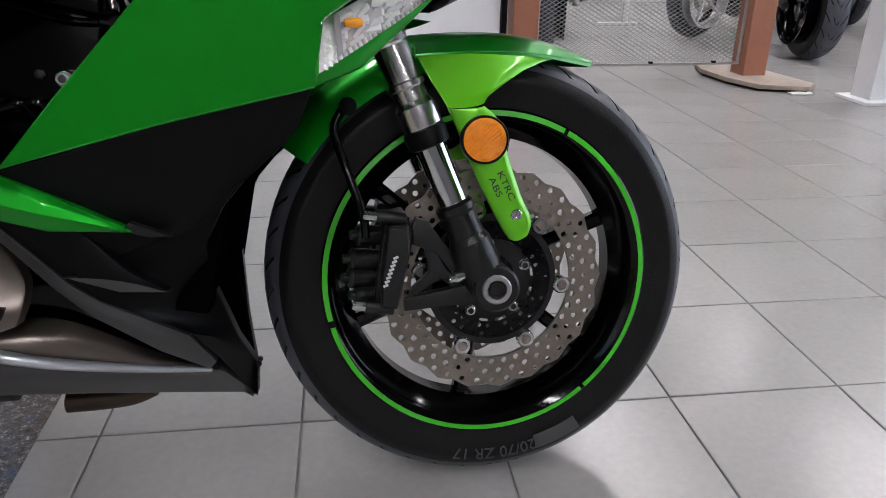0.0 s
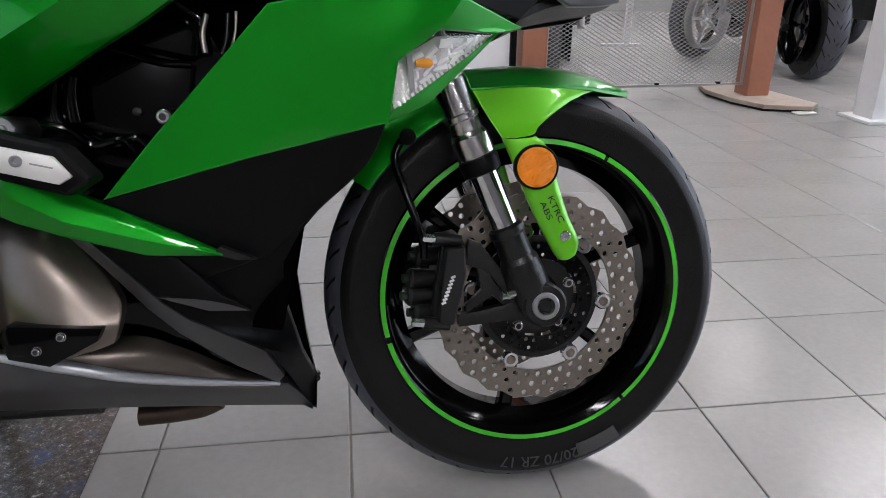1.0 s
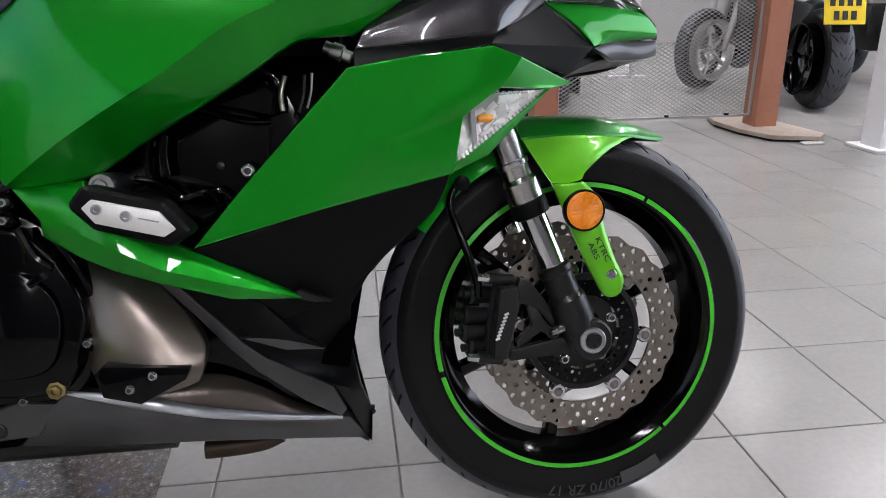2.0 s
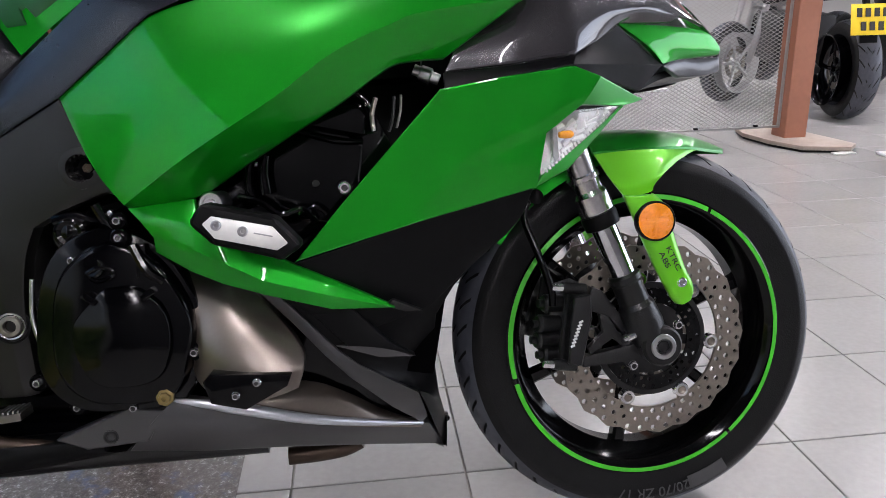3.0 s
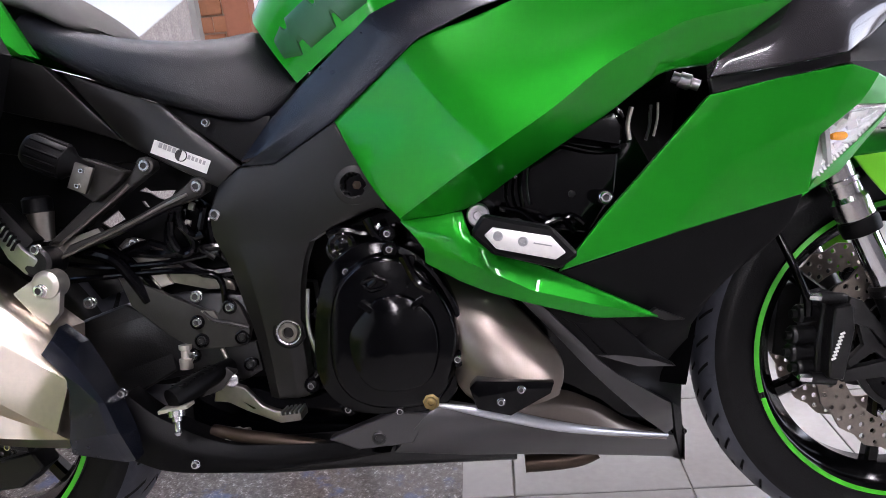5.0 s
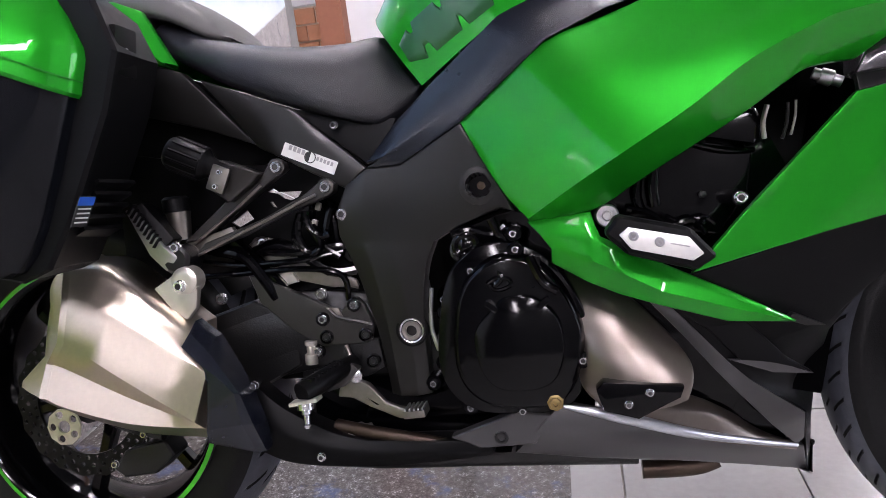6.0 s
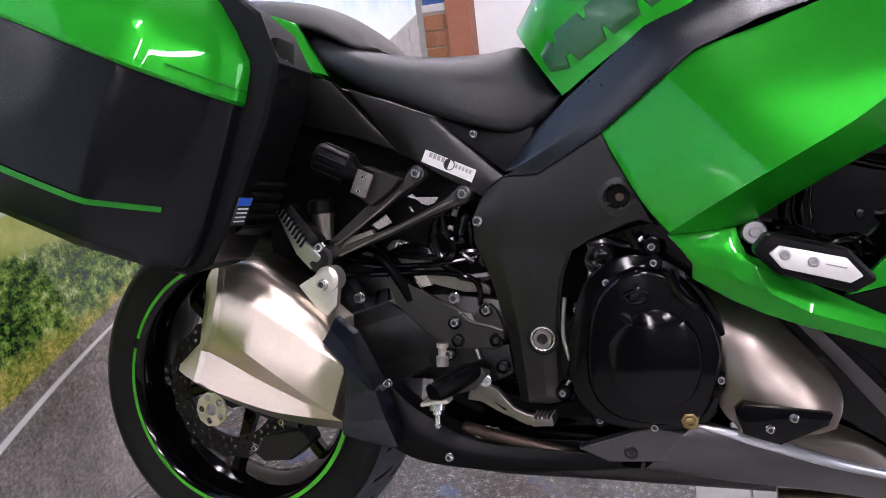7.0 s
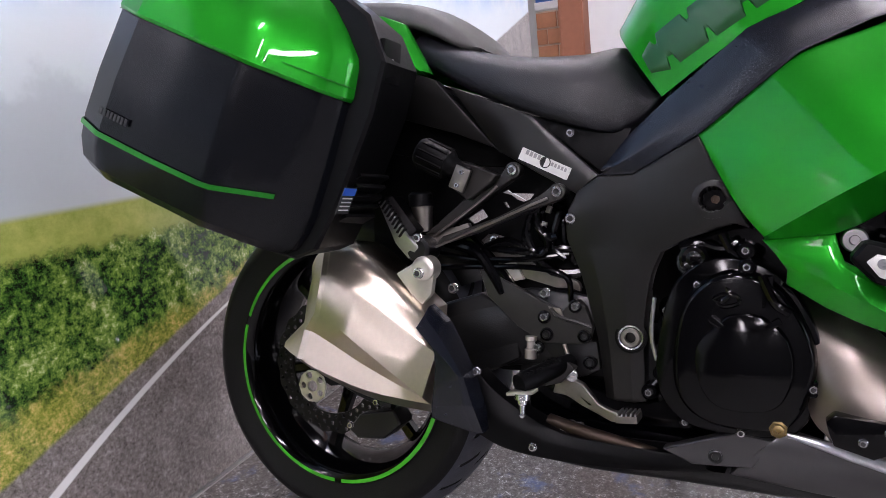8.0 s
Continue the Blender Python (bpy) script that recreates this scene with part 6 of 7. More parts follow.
# pillion footrest hanger, rear brake reservoir, footrest and pedal
hang = part("pillion_hanger", plate([(-1.2017, -0.178, 0.5569), (-1.1336, -0.176, 0.6102), (-1.0767, -0.174, 0.6403), (-1.0645, -0.174, 0.6575), (-1.052, -0.174, 0.6650), (-1.041, -0.174, 0.6600), (-1.0390, -0.174, 0.6490), (-1.0634, -0.175, 0.6330), (-1.174, -0.178, 0.5591)], (0, 0.022, 0), 0.005, 3), ARM, bike, "dark forked pillion footrest hanger")
part("hanger_arm", plate([(-1.1866, -0.178, 0.5373), (-1.1165, -0.176, 0.5582), (-1.0333, -0.175, 0.5902), (-0.9851, -0.174, 0.6051), (-0.971, -0.174, 0.6120), (-0.9690, -0.174, 0.6240), (-0.978, -0.174, 0.6310), (-0.990, -0.174, 0.6290), (-1.0151, -0.174, 0.6120), (-1.0786, -0.175, 0.5830), (-1.1693, -0.178, 0.5546)], (0, 0.022, 0), 0.005, 3), ARM, hang)
# Thin bright tubes put the highlights on the arms' upper edges.
part("arm_edge", tube([(-1.184, -0.179, 0.554), (-1.137, -0.179, 0.585), (-1.099, -0.179, 0.611), (-1.075, -0.179, 0.630)], 0.0022, 8), PEDALM, hang, "bright tube standing for the arm's edge highlight")
part("arm_edge", tube([(-1.182, -0.179, 0.537), (-1.129, -0.179, 0.558), (-1.077, -0.179, 0.578), (-1.023, -0.179, 0.600), (-0.996, -0.179, 0.610)], 0.0022, 8), PEDALM, hang, "bright tube standing for the arm's edge highlight")
part("hanger_web", plate([(-1.200, -0.172, 0.556), (-1.168, -0.172, 0.565), (-1.128, -0.172, 0.575), (-1.120, -0.172, 0.560), (-1.160, -0.172, 0.545), (-1.186, -0.172, 0.538)], (0, 0.012, 0), 0.002), PEDALM, hang)
part("hanger_boss", turned([(-0.02, 0.021), (0.020, 0.021), (0.024, 0.016)], (-1.200, -0.185, 0.535), (-1.200, -2, 0.535), 24), CAST, hang)
for p in ((-1.051, -0.173, 0.6534), (-0.9821, -0.173, 0.6197)):
    part("bolt_seat", turned([(-0.006, 0.0125), (0.0035, 0.0120), (0.004, 0.0085), (0.001, 0.0080)], p, (p[0], -2, p[2]), 20), ARM, hang)
bolts([(-1.051, -0.175, 0.6534), (-0.9821, -0.175, 0.6197)], hang, 0.0098, 0.006)
bolts([(-1.198, -0.206, 0.553)], hang, 0.009, 0.006)
peg = part("pillion_peg", plate([(-1.264, -0.216, 0.610), (-1.251, -0.216, 0.613), (-1.210, -0.214, 0.556), (-1.192, -0.208, 0.537), (-1.199, -0.208, 0.525), (-1.215, -0.208, 0.520), (-1.235, -0.212, 0.544)], (0, 0.022, 0), 0.003), ALU, bike, "silver pillion footrest with black rubber")
part("peg_rubber", plate([(-1.253, -0.214, 0.612), (-1.241, -0.210, 0.620), (-1.199, -0.206, 0.565), (-1.210, -0.212, 0.555)], (0, 0.03, 0), 0.003), MATTE, peg)
for k in range(9):
    t = k / 8
    part("peg_rib", boxed((-1.254 + 0.034 * t, -0.213, 0.611 - 0.050 * t), (0.0030, 0.012, 0.016), Matrix.Rotation(radians(40), 4, "Y"), 0.001), MATTE, peg)
adj = part("preload_knob", turned([(0.0, 0.013), (0.028, 0.015), (0.033, 0.019), (0.038, 0.0235), (0.085, 0.0245), (0.092, 0.020)], (-1.115, -0.190, 0.648), (-1.200, -0.198, 0.690), 28), MATTE, bike, "black ribbed preload knob")
for k in range(12):
    a = 2 * math.pi * k / 12
    d, e1, e2 = basis((-0.085, -0.008, 0.042))
    c = Vector((-1.115, -0.190, 0.648)) + d * 0.062 + (e1 * math.cos(a) + e2 * math.sin(a)) * 0.0236
    part("knob_rib", tube([c - d * 0.022, c + d * 0.022], 0.0022, 6, smooth=1), MATTE, adj)
part("knob_plate", boxed((-1.121, -0.212, 0.642), (0.026, 0.006, 0.036), Matrix.Rotation(radians(24), 4, "Y"), 0.002), PEDALM, adj, "silver mounting plate")
part("knob_bracket", plate([(-1.150, -0.196, 0.664), (-1.123, -0.198, 0.6696), (-1.0705, -0.190, 0.6468), (-1.085, -0.188, 0.632), (-1.1188, -0.192, 0.6085), (-1.1407, -0.196, 0.6268)], (0, 0.03, 0), 0.005, 3), ARM, adj)
bolts([(-1.117, -0.215, 0.651), (-1.125, -0.215, 0.632)], adj, 0.0045, 0.004)
res = part("brake_reservoir", turned([(0.0, 0.013), (0.035, 0.017), (0.040, 0.018)], (-1.206, -0.17, 0.562), (-1.211, -0.17, 0.640), 20), PEDALM, bike, "rear brake fluid reservoir")
part("reservoir_cap", turned([(0.0, 0.020), (0.018, 0.020), (0.022, 0.016)], (-1.2105, -0.17, 0.603), (-1.212, -0.17, 0.640), 12), MATTE, res, "black reservoir cap")
heel = part("heel_plate", plate([(-1.120, -0.150, 0.503), (-1.0884, -0.152, 0.4925), (-0.9948, -0.157, 0.4465), (-0.9818, -0.158, 0.4409), (-0.9650, -0.158, 0.4590), (-0.955, -0.158, 0.4600), (-0.946, -0.158, 0.4500), (-0.9345, -0.158, 0.4189), (-0.9402, -0.158, 0.3970), (-0.9487, -0.158, 0.3940), (-1.0139, -0.156, 0.3925), (-1.0538, -0.154, 0.4150), (-1.105, -0.151, 0.460)], (0, 0.012, 0), 0.003, 3), ARM, bike, "dark rider footrest plate")
part("lower_plate", plate([(-1.020, -0.149, 0.398), (-0.9318, -0.150, 0.398), (-0.9261, -0.150, 0.357), (-0.950, -0.150, 0.345), (-0.9758, -0.150, 0.340), (-1.003, -0.149, 0.372)], (0, 0.012, 0), 0.003), CAST, heel)
part("heel_rib", tube([(-0.998, -0.159, 0.446), (-0.985, -0.161, 0.434), (-0.960, -0.162, 0.428), (-0.936, -0.160, 0.420)], 0.0028, 8), ARM, heel)
part("heel_tab", plate([(-1.003, -0.160, 0.448), (-0.984, -0.160, 0.447), (-0.978, -0.160, 0.432), (-0.992, -0.160, 0.434)], (0, 0.006, 0), 0.001), PEDALM, heel)
part("lower_rib", tube([(-0.980, -0.153, 0.392), (-0.970, -0.155, 0.365)], 0.0035, 8, smooth=1), PEDALM, heel)
for x, z, m in ((-1.0095, 0.432, BOLT), (-0.9612, 0.450, BOLT), (-1.0058, 0.4059, CAST), (-0.9479, 0.4064, CAST), (-1.0206, 0.3849, BOLT), (-0.9396, 0.3678, CAST)):
    # Gloss black ring puts in the dark of the recess round each bolt.
    part("bolt_seat", turned([(-0.004, 0.0105), (0.002, 0.0100), (0.0026, 0.0082), (0.0004, 0.0078)], (x, -0.158, z), (x, -2, z), 18), GLOSS, heel)
    bolts([(x, -0.159, z)], heel, 0.0078, 0.004, material=m)
foot = part("footrest", tube([(-0.968, -0.160, 0.368), (-0.985, -0.195, 0.362), (-1.003, -0.222, 0.354), (-1.018, -0.245, 0.347)], [0.012, 0.014, 0.0155, 0.015], 14, smooth=3), MATTE, bike, "black rubber footrest")
for k in range(9):
    t = k / 8
    part("peg_rib", boxed((-0.982 - 0.030 * t, -0.188 - 0.050 * t, 0.3745 - 0.013 * t), (0.020, 0.0026, 0.006), Matrix.Rotation(radians(-28), 4, "Z"), 0.001), MATTE, foot)
part("peg_end", boxed((-1.014, -0.243, 0.3365), (0.040, 0.024, 0.005), Matrix.Rotation(radians(-8), 4, "Y"), 0.0015), HANGM, foot, "grey end plate")
part("peg_bracket", plate([(-0.992, -0.185, 0.352), (-0.965, -0.185, 0.372), (-0.955, -0.185, 0.362), (-0.975, -0.185, 0.340), (-1.000, -0.200, 0.335)], (0, 0.02, 0), 0.003), ARM, foot)
part("peg_feeler", turned([(0.0, 0.012), (0.008, 0.012), (0.009, 0.007), (0.014, 0.007), (0.016, 0.0042), (0.027, 0.0040), (0.029, 0.0055), (0.033, 0.003)], (-1.013, -0.246, 0.334), (-1.011, -0.252, 0.295), 12), BOLT, foot, "silver footrest feeler bolt")
ped = part("brake_pedal", plate([(-0.991, -0.176, 0.3225), (-0.985, -0.176, 0.346), (-0.9734, -0.176, 0.350), (-0.9441, -0.180, 0.3405), (-0.920, -0.186, 0.3150), (-0.900, -0.190, 0.3080), (-0.872, -0.194, 0.3060), (-0.8706, -0.194, 0.2970), (-0.900, -0.190, 0.2920), (-0.9449, -0.180, 0.3080), (-0.970, -0.176, 0.3200)], (0, 0.012, 0), 0.003, 3), PEDALM, bike, "dull alloy brake pedal")
# No slot is cut; a black plate paints its darkness.
part("pedal_slot", plate([(-0.962, -0.1785, 0.331), (-0.947, -0.181, 0.331), (-0.926, -0.185, 0.312), (-0.934, -0.184, 0.311)], (0, 0.003, 0), 0.0008), GLOSS, ped, "black plate for the dark of the pedal's open slot")
part("pedal_pad", boxed((-0.874, -0.200, 0.305), (0.030, 0.036, 0.010), Matrix.Rotation(radians(-4), 4, "Y"), 0.002), PEDALM, ped)
for k in range(5):
    part("pad_rib", boxed((-0.886 + 0.006 * k, -0.200, 0.3108 + 0.0004 * k), (0.0026, 0.034, 0.004), bevel=0.0008), ALU, ped)
part("pedal_bolt", turned([(0.0, 0.010), (0.010, 0.010), (0.012, 0.007)], (-0.962, -0.170, 0.352), (-0.955, -2, 0.40), 16), BOLT, ped)
part("master_cylinder", turned([(0.0, 0.009), (0.014, 0.0095), (0.016, 0.0065), (0.026, 0.0065), (0.028, 0.009), (0.034, 0.009)], (-1.031, -0.160, 0.368), (-1.029, -0.160, 0.420), 14), HANGM, bike, "rear brake master cylinder")
for pts, r in (([(-1.10, -0.14, 0.535), (-1.05, -0.145, 0.530), (-0.99, -0.14, 0.535), (-0.945, -0.13, 0.53)], 0.006), ([(-1.14, -0.135, 0.52), (-1.07, -0.14, 0.545), (-1.00, -0.14, 0.50), (-0.95, -0.13, 0.50)], 0.008),
               ([(-1.02, -0.12, 0.62), (-0.99, -0.13, 0.58), (-0.985, -0.13, 0.54), (-0.97, -0.12, 0.51)], 0.006), ([(-1.00, -0.12, 0.60), (-0.965, -0.13, 0.57), (-0.975, -0.125, 0.52)], 0.007),
               ([(-1.19, -0.16, 0.57), (-1.15, -0.14, 0.56), (-1.09, -0.14, 0.50), (-1.06, -0.14, 0.46)], 0.010)):
    part("cable", tube(pts, r, 8), GLOSS, bike, "black cable")
part("linkage", plate([(-1.125, -0.130, 0.545), (-1.105, -0.130, 0.557), (-1.090, -0.130, 0.553), (-1.038, -0.130, 0.516), (-0.965, -0.130, 0.484), (-0.960, -0.130, 0.474), (-1.000, -0.130, 0.474), (-1.060, -0.130, 0.490), (-1.075, -0.130, 0.510), (-1.1226, -0.130, 0.534)], (0, 0.012, 0), 0.003), PEDALM, bike, "silver suspension linkage plate")
part("linkage_rod", plate([(-1.0858, -0.136, 0.5095), (-1.0641, -0.136, 0.5129), (-1.0491, -0.136, 0.4859), (-1.0678, -0.136, 0.4831)], (0, 0.008, 0), 0.002), HANGM, bike, "pale alloy linkage rod")
bolts([(-1.0993, -0.131, 0.5464), (-1.0136, -0.142, 0.4663), (-1.165, -0.150, 0.470)], bike, 0.010, 0.006)
for pts, r in (([(-1.190, -0.146, 0.526), (-1.133, -0.148, 0.517), (-1.095, -0.148, 0.517), (-1.039, -0.148, 0.5185), (-0.975, -0.140, 0.527)], 0.0045),
               ([(-1.190, -0.146, 0.5035), (-1.095, -0.148, 0.5063), (-1.021, -0.148, 0.5047), (-0.977, -0.146, 0.491), (-0.9735, -0.140, 0.455)], 0.0045),
               ([(-1.175, -0.150, 0.544), (-1.123, -0.152, 0.530), (-1.0956, -0.150, 0.495), (-1.080, -0.145, 0.465)], 0.009),
               ([(-1.0344, -0.140, 0.585), (-1.0444, -0.142, 0.551), (-1.0314, -0.142, 0.527), (-1.0087, -0.140, 0.529), (-0.999, -0.138, 0.559), (-0.990, -0.136, 0.590)], 0.007),
               ([(-1.015, -0.136, 0.600), (-1.020, -0.140, 0.560), (-1.000, -0.142, 0.535), (-0.980, -0.140, 0.520)], 0.006)):
    part("rear_hose", tube(pts, r, 10), GLOSS, bike, "gloss black hose")
for pts in ([(-1.036, -0.150, 0.575), (-1.038, -0.150, 0.555), (-1.028, -0.150, 0.533), (-1.014, -0.150, 0.528), (-1.005, -0.150, 0.542), (-1.016, -0.150, 0.567)], [(-1.023, -0.150, 0.589), (-1.020, -0.150, 0.567), (-1.003, -0.150, 0.552), (-0.990, -0.150, 0.554)]):
    part("cable_loop", tube(pts, 0.0065, 10), GLOSS, bike, "gloss black cable loop")
for x, z in ((-1.004, 0.594), (-1.005, 0.541), (-1.012, 0.570)):
    part("hose_clip", boxed((x, -0.147, z), (0.008, 0.006, 0.011), Matrix.Rotation(radians(20), 4, "Y"), 0.0015), PEDALM, bike, "pale hose clip")
part("side_box", plate([(-1.200, -0.128, 0.440), (-1.126, -0.128, 0.462), (-1.065, -0.128, 0.430), (-1.058, -0.128, 0.360), (-1.140, -0.128, 0.320), (-1.20, -0.128, 0.35)], (0, 0.04, 0), 0.008, 3), CAST, bike, "black ribbed valve box")
# Added box that keeps the space above the side shield dark.
part("oil_pan", boxed((-0.84, 0, 0.285), (0.42, 0.24, 0.11), bevel=0.02), GLOSS, bike, "added black filler box under the engine")
part("pipe_joint", turned([(0.0, 0.013), (0.004, 0.016), (0.020, 0.016), (0.024, 0.013), (0.034, 0.013)], (-0.983, -0.165, 0.264), (-0.934, -0.165, 0.269), 18), HANGM, bike, "pale exhaust pipe joint")
part("link_pipe", tube([(-1.000, -0.165, 0.278), (-0.945, -0.178, 0.270), (-0.890, -0.184, 0.262), (-0.840, -0.186, 0.252)], 0.010, 14), RUST, bike, "dull brown exhaust link pipe")
part("shock", tube([(-0.93, 0.0, 0.56), (-1.06, 0.0, 0.48)], 0.035, 16, smooth=1), MATTE, bike, "rear shock absorber")
for flip in (False, True):
    part("swingarm", sheet([
        [(-0.90, -0.115, 0.450), (-1.05, -0.120, 0.470), (-1.20, -0.122, 0.430), (-1.43, -0.120, 0.345)],
        [(-0.90, -0.125, 0.410), (-1.05, -0.132, 0.420), (-1.20, -0.134, 0.385), (-1.47, -0.128, 0.311)],
        [(-0.90, -0.115, 0.370), (-1.05, -0.120, 0.350), (-1.20, -0.122, 0.325), (-1.43, -0.120, 0.280)]],
        0.035, 5, True, 4, flip=flip), CAST, bike, "black swingarm")
part("inner_guard", boxed((-1.02, 0, 0.43), (0.20, 0.20, 0.20), bevel=0.02), MATTE, bike, "black inner mudguard")
part("undertray", plate([(-1.02, -0.125, 0.700), (-1.20, -0.125, 0.800), (-1.55, -0.09, 0.88), (-1.60, -0.08, 0.84), (-1.33, -0.11, 0.70), (-1.16, -0.11, 0.665), (-1.00, -0.115, 0.660)], (0, 0.22, 0), 0.012), MATTE, bike, "black undertray")


def pierced_panel(outline, y, thick, holes):
    """A thin upright panel with openings of any outline cut through it."""
    bm = bmesh.new()
    edges = []
    for loop in (outline, *holes):
        vs = [bm.verts.new((x, y, z)) for x, z in loop]
        edges += [bm.edges.new((a, b)) for a, b in zip(vs, vs[1:] + vs[:1])]
    bmesh.ops.triangle_fill(bm, use_beauty=True, use_dissolve=False, edges=edges)
    g = bmesh.ops.extrude_face_region(bm, geom=list(bm.faces))["geom"]
    bmesh.ops.translate(bm, verts=[v for v in g if isinstance(v, bmesh.types.BMVert)], vec=(0, thick, 0))
    bmesh.ops.recalc_face_normals(bm, faces=list(bm.faces))
    return bm


part("inner_side_panel", pierced_panel([(-1.34, 0.500), (-0.94, 0.500), (-0.94, 0.700), (-1.34, 0.700)], -0.105, 0.006, [
    [(-1.0960, 0.6226), (-1.0862, 0.6276), (-1.0787, 0.6211), (-1.0418, 0.6196), (-1.0486, 0.6111), (-1.0600, 0.6070), (-1.0713, 0.6110), (-1.0807, 0.6185)],
    [(-1.1587, 0.5810), (-1.1311, 0.5976), (-1.1217, 0.5837), (-1.1469, 0.5724)],
    [(-1.0945, 0.6073), (-1.0887, 0.6071), (-1.0832, 0.5980), (-1.0890, 0.5990)]]), MATTE, bike, "black inner panel with openings")
bracket = part("frame_bracket", plate([(-1.126, -0.128, 0.545), (-1.113, -0.128, 0.556), (-1.096, -0.128, 0.555), (-1.036, -0.128, 0.513), (-1.100, -0.128, 0.512), (-1.126, -0.128, 0.531)], (0, 0.008, 0), 0.0015), PEDALM, bike, "dull beige rear frame bracket")
part("bracket_tail", plate([(-1.053, -0.128, 0.501), (-1.007, -0.128, 0.497), (-0.962, -0.128, 0.481), (-0.962, -0.128, 0.469), (-1.003, -0.128, 0.482), (-1.039, -0.128, 0.487)], (0, 0.008, 0), 0.0015), PEDALM, bracket)
part("bracket_strut", plate([(-1.082, -0.130, 0.498), (-1.068, -0.130, 0.500), (-1.056, -0.130, 0.485), (-1.070, -0.130, 0.481)], (0, 0.008, 0), 0.001), HANGM, bracket, "pale strut")
part("bracket_bolt", turned([(-0.004, 0.010), (0.002, 0.010), (0.003, 0.006), (0.006, 0.0055), (0.007, 0.003)], (-1.108, -0.130, 0.541), (-1.108, -2, 0.541), 16), NUTM, bracket)
part("linkage_housing", boxed((-0.96, 0, 0.325), (0.22, 0.22, 0.14), bevel=0.02), CAST, bike, "black suspension linkage housing")

# rear wheel
rear = part("rear_wheel", wheel_rim(0.2255, 0.082), RIMBLACK, bike, "gloss black cast rear wheel", m=pose(-1.444, 0, 0.311))
part("tyre", tyre_mesh(0.3105, 0.094, 0.223, 0.078, 30, 1.3, 44), (RUBBER, TREAD), rear, "wide black rear road tyre")
for k in range(6):
    part("spoke", spoke(12 + 60 * k, 0.03, 0.19, 0.034, 0.024, 0, -0.01, 0.013), RIMBLACK, rear)
part("hub", lathe_y([(0.012, -0.09), (0.030, -0.09), (0.045, -0.06), (0.040, -0.02), (0.040, 0.02), (0.045, 0.08), (0.012, 0.08)], 48), RIMBLACK, rear)
stripes(rear, 0.2195, -0.0845, ((-88, 40), (50, 158), (163, 268)))
ob = part("brake_disc", disc_plate(0.088, 0.124, 0.005, 3, 36, lambda i, j: 0.004, 0.0025, 18), RDISC, rear, "drilled rear brake disc")
ob.location = (0, -0.095, 0)
ob = part("disc_carrier", disc_plate(0.011, 0.030, 0.004, 1, 5, lambda i, j: 0.0066), HANGM, rear, "pale disc carrier with round holes")
ob.location = (-0.020, -0.128, -0.032)
rc = part("rear_caliper", plate([(-1.370, -0.120, 0.235), (-1.300, -0.120, 0.250), (-1.285, -0.120, 0.225), (-1.320, -0.120, 0.195), (-1.375, -0.120, 0.190), (-1.395, -0.120, 0.205)], (0, 0.05, 0), 0.008, 3), CAST, bike, "black rear brake caliper")
bolts([(-1.385, -0.124, 0.215), (-1.330, -0.124, 0.262), (-1.295, -0.124, 0.268)], rc, 0.007, 0.006, material=BOLT)
part("caliper_arm", tube([(-1.30, -0.115, 0.26), (-1.36, -0.115, 0.275), (-1.44, -0.115, 0.311)], 0.012, 10), CAST, rc)

# hugger and side stand
hug = []
for a in range(30, 151, 8):
    ca, sa = math.cos(radians(a)), math.sin(radians(a))
    hug.append([(-1.444 + r * ca, y, 0.311 + r * sa) for r, y in ((0.315, 0.105), (0.325, 0.08), (0.330, 0.0), (0.325, -0.08), (0.315, -0.105))])
bm = bmesh.new()
grid(bm, hug[:9])
part("rear_hugger", bm, MATTE, bike, "black rear tyre hugger")
stand = part("side_stand", tube([(-0.84, 0.14, 0.30), (-0.88, 0.26, 0.17), (-0.92, 0.34, 0.087)], 0.012, 12), CAST, bike, "black side stand")
part("stand_foot", boxed((-0.925, 0.345, 0.088), (0.07, 0.05, 0.014), Matrix.Rotation(radians(12.7), 4, "X"), 0.003), CAST, stand)

bolts([(-0.966, -0.162, 0.705)], bike, 0.007, 0.004)

# side sticker with bars for its print
st = part("sticker", plate([(-1.038, -0.1655, 0.688), (-0.963, -0.1665, 0.653), (-0.971, -0.1665, 0.636), (-1.046, -0.1655, 0.671)], (0, 0.002, 0), 0), PAPER, bike, "small white printed sticker")

# tank pad laid on the tank
from mathutils.bvhtree import BVHTree
tank_tree = BVHTree.FromBMesh(sheet(TANK, 0.004, 8, True, 6, inward=(0, 0, -1), edge=0.0))


def on_tree(tree, x, z, lift):
    hit, normal, _, _ = tree.ray_cast(Vector((x, -1.0, z)), Vector((0, 1, 0)))
    if hit is None:
        return Vector((x, -0.16, z))
    if normal.y > 0:
        normal = -normal
    return hit + normal * lift


def tank_pad(side):
    bm = bmesh.new()
    a, d = Vector((-0.860, 0, 0.797)), Vector((0.885, 0, 0.466))
    w = Vector((-0.466, 0, 0.885))
    rows = []
    for k in range(61):
        t = k / 60 * 0.22
        lo = hi = 0.029 * min(1.0, 0.55 + t * 18)
        if k in (8, 9, 10, 24, 25, 38, 39, 40, 52):
            lo = 0.012
        if k in (6, 7, 20, 21, 35, 36, 50, 51):
            hi = 0.016
        row = []
        for j in range(9):
            o = -lo + (lo + hi) * j / 8
            p = a + d * t + w * o
            q = on_tree(tank_tree, p.x, p.z, 0.0022 if 0 < j < 8 else 0.0002)
            row.append((q.x, q.y * -side, q.z))
        rows.append(row)
    grid(bm, rows)
    return bm


for side in (-1, 1):
    part("tank_pad", tank_pad(side), PADM, bike, "dark green scalloped tank pad")

